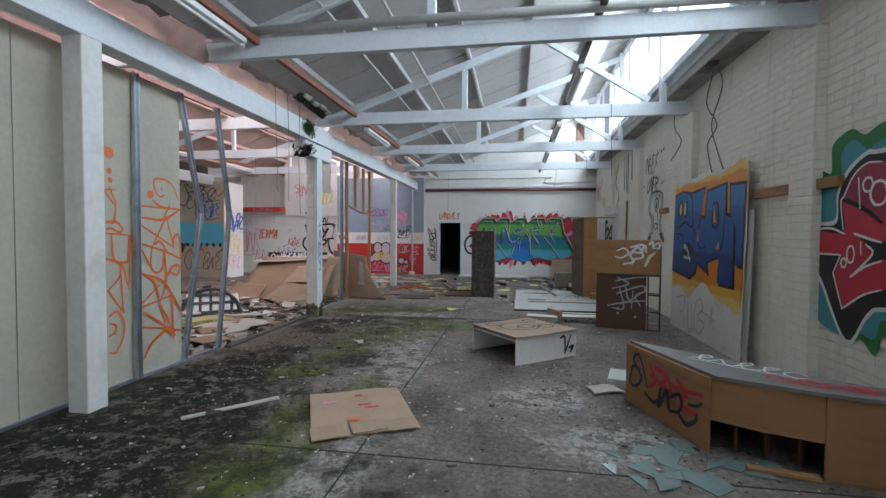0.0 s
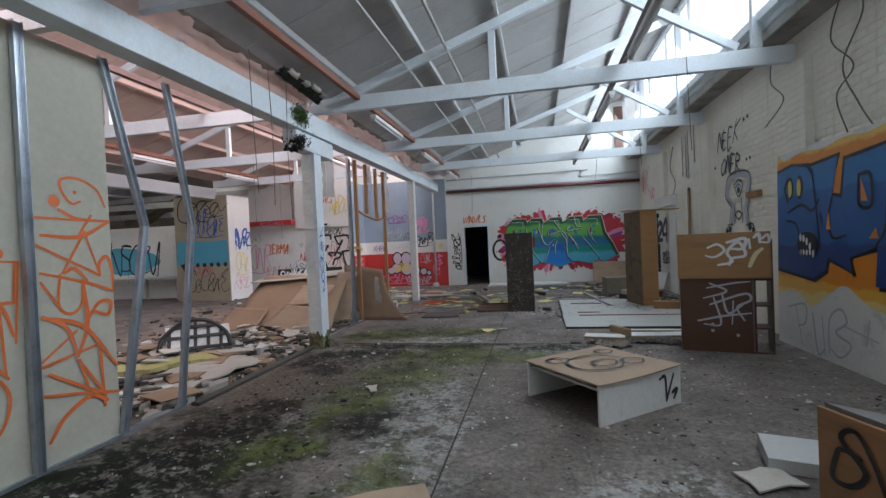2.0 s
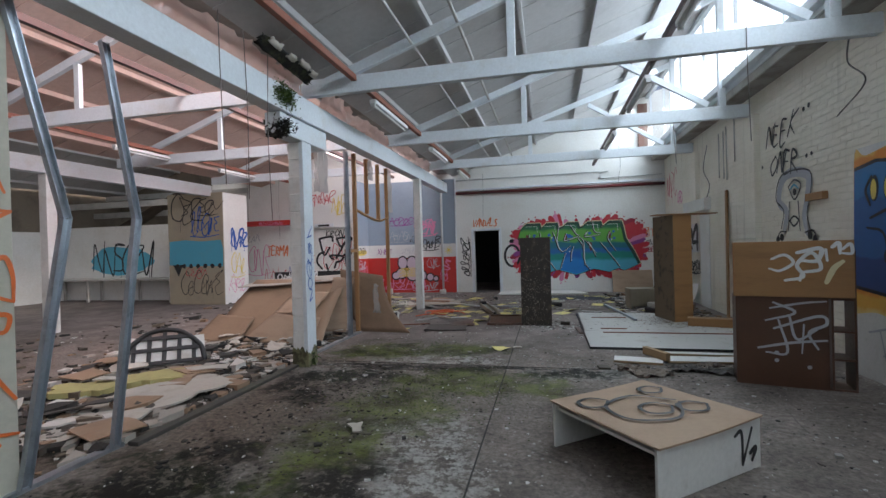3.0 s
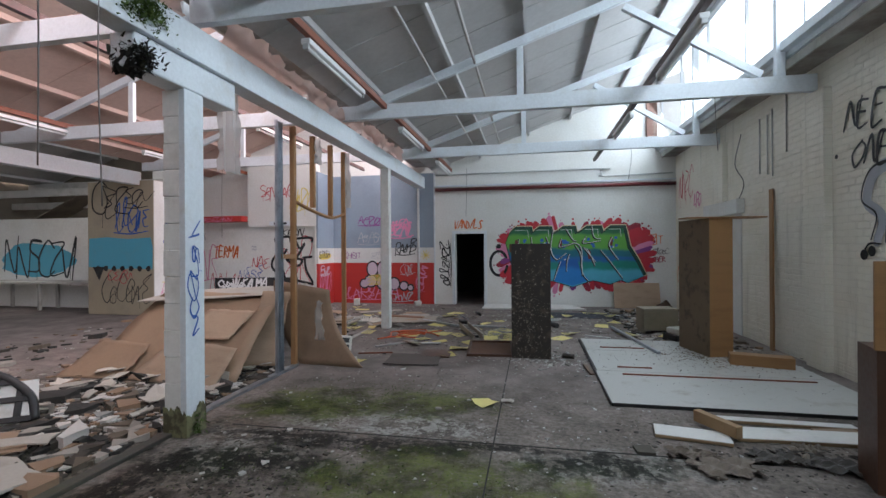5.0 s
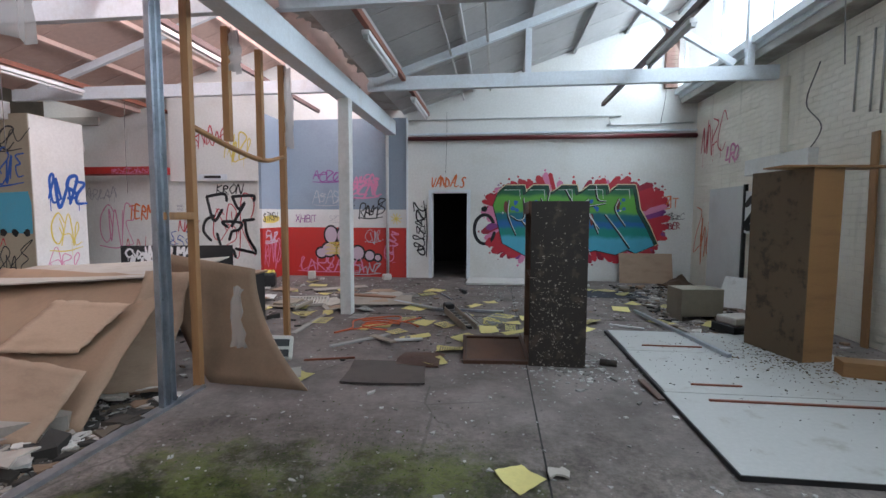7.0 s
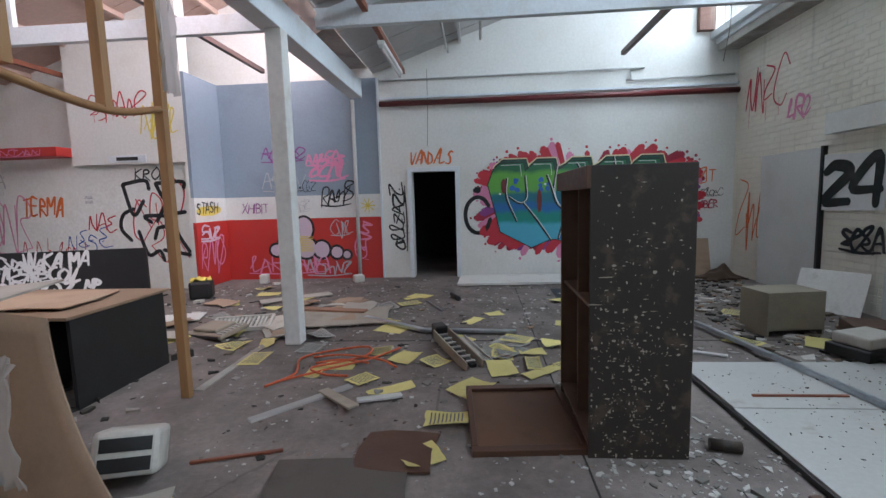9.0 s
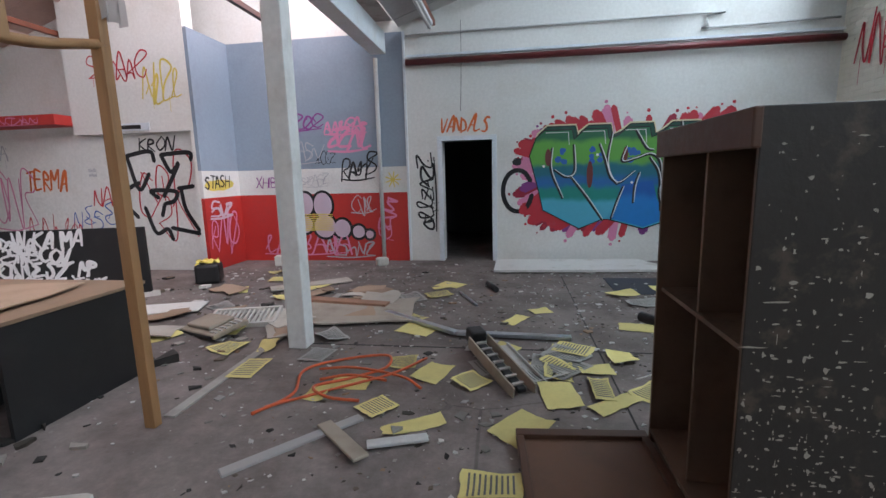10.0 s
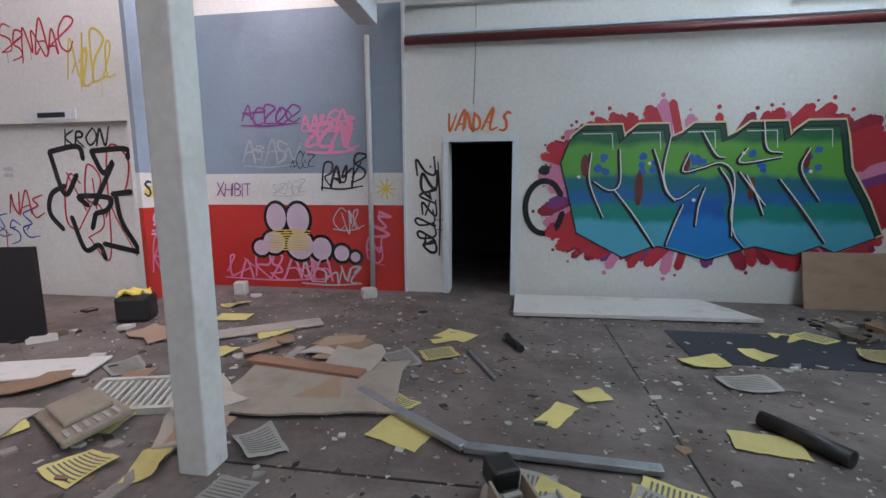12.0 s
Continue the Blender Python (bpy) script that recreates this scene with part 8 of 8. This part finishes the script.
for k, (x, y, w, d, rz, mat) in enumerate(((0.56, 8.22, 0.42, 0.24, 20, WRAP), (0.40, 8.42, 0.3, 0.16, -10, WRAP), (1.02, 8.46, 0.36, 0.2, 5, DARK_WRAP), (1.40, 8.40, 0.45, 0.24, -15, DARK_WRAP), (1.75, 8.55, 0.4, 0.22, 30, DARK_WRAP), (1.28, 8.62, 0.28, 0.14, 50, WRAP))):
    ph = 1.7 * k
    thing("crumpled_wrapping", sheet(w, d, 0.004, lambda u, v: 0.014 + 0.013 * math.sin(15 * u + 6 * v + ph) + 0.012 * math.sin(19 * v - 9 * u + 2 * ph) * math.cos(11 * u + ph), 18, 12, 0.05, 70 + k), mat, "crumpled brown paper wrapping on the concrete" if mat is WRAP else "crumpled dark wet wrapping on the concrete", "wrapping", "crumpled wrappings", m=pose(x, y, 0.012, 0, 0, rz))
chips("rubble", 900, lambda r: (r.uniform(1.0, 2.7), r.uniform(12.4, 16.9)), 0.03, RUBBLE, "scattered rubble by the brick wall", 10)
chips("crumbs", 480, lambda r: (r.gauss(-0.5, 0.35), r.gauss(11.35, 0.3)), 0.012, CRUMBS, "plaster crumbs round the cabinet", 11)

chips("plaster_rubble", 1300, lambda r: (min(-4.08, -4.1 - abs(r.gauss(0, 0.6))), r.uniform(8.3, 10.2)), 0.022, RUBBLE, "broken plaster and scraps along the floor track", 14, 0.2)
chips("plaster_rubble", 700, lambda r: (min(-4.08, -4.1 - abs(r.gauss(0, 0.5))), r.uniform(8.2, 10.0)), 0.02, CRUMBS, "pale broken plaster along the floor track", 15, 0.2)
BROWN_CRUMBS = island("brown_crumbs", [(0.16, 0.11, 0.06), (0.09, 0.06, 0.035), (0.24, 0.18, 0.10)])
chips("dirt_scraps", 900, lambda r: (r.gauss(1.75, 0.4), r.gauss(11.75, 0.35)), 0.007, BROWN_CRUMBS, "brown dirt beside the wardrobe on the white panels", 16, 0.2).location.z = 0.037

# rotten lining and torn edge of the roof beside the valley
thing("rotten_lining", curved_sheet([(-3.52, 6.85, 3.74), (-3.54, 7.95, 3.66), (-3.43, 7.95, 3.80), (-3.42, 6.85, 3.83)], (0, 0, -0.02), 0.012, 14, 0.025, 3), ROT, "black rotten lining along the leaking valley", "lining")
for k, (y, w, z) in enumerate(((6.95, 0.2, 3.80), (7.3, 0.14, 3.78), (7.55, 0.2, 3.80), (7.8, 0.13, 3.76))):
    thing("torn_flap", curved_sheet([(-3.44, y, z - 0.01), (-3.43, y + w, z - 0.03), (-3.37, y + w, z + 0.02), (-3.38, y, z + 0.03)], (0.01, 0, -0.02), 0.006, 6, 0.015, 20 + k), PLASTER, "torn pale flap of roof lining by the valley", "flap", "torn flaps")

# ---- bricks of the east wall, proud of their joints under the paint ----
brick_me = []
for k in range(6):
    rk = random.Random(600 + k)
    bm = boxes((-0.0025, 0.0, -0.1145, 0.1145, -0.038, 0.038))
    for v in bm.verts:
        if v.co.x < -0.0005:
            v.co.x -= rk.uniform(0.0, 0.0018)
            v.co.y *= rk.uniform(0.975, 0.99)
            v.co.z *= rk.uniform(0.94, 0.98)
    me = mesh_of(bm, "brick")
    me.materials.append(BRICK_CREAM)
    brick_me.append(me)
rest_v, rest_f = [], []
rw = random.Random(77)
made = 0
for row in range(44):
    z = 0.043 + 0.086 * row
    y = -4.6 + (0.12 if row % 2 else 0.0)
    while y < 17.3:
        clear_of = all(abs(y - p) > 0.31 for p in (-1.1, 2.0, 5.1, 8.2, 11.4, 14.5)) and not (13.4 < y < 16.5 and z < 2.5)
        if clear_of and rw.random() < 0.75:
            me = rw.choice(brick_me)
            if 3.0 < y < 7.0 and 0.1 < z < 2.2 and made < 300:
                ob = new("brick", me)
                ob.location = (EAST, y, z)
                ob.parent = east
                made += 1
            else:
                base = len(rest_v)
                rest_v += [(EAST + v.co.x, y + v.co.y, z + v.co.z) for v in me.vertices]
                rest_f += [[base + i for i in p.vertices] for p in me.polygons]
        y += 0.24
me = bpy.data.meshes.new("brickwork")
me.from_pydata(rest_v, [], rest_f)
me.materials.append(BRICK_CREAM)
ob = tagged(new("brickwork", me), kind="stuff")
ob.parent = east
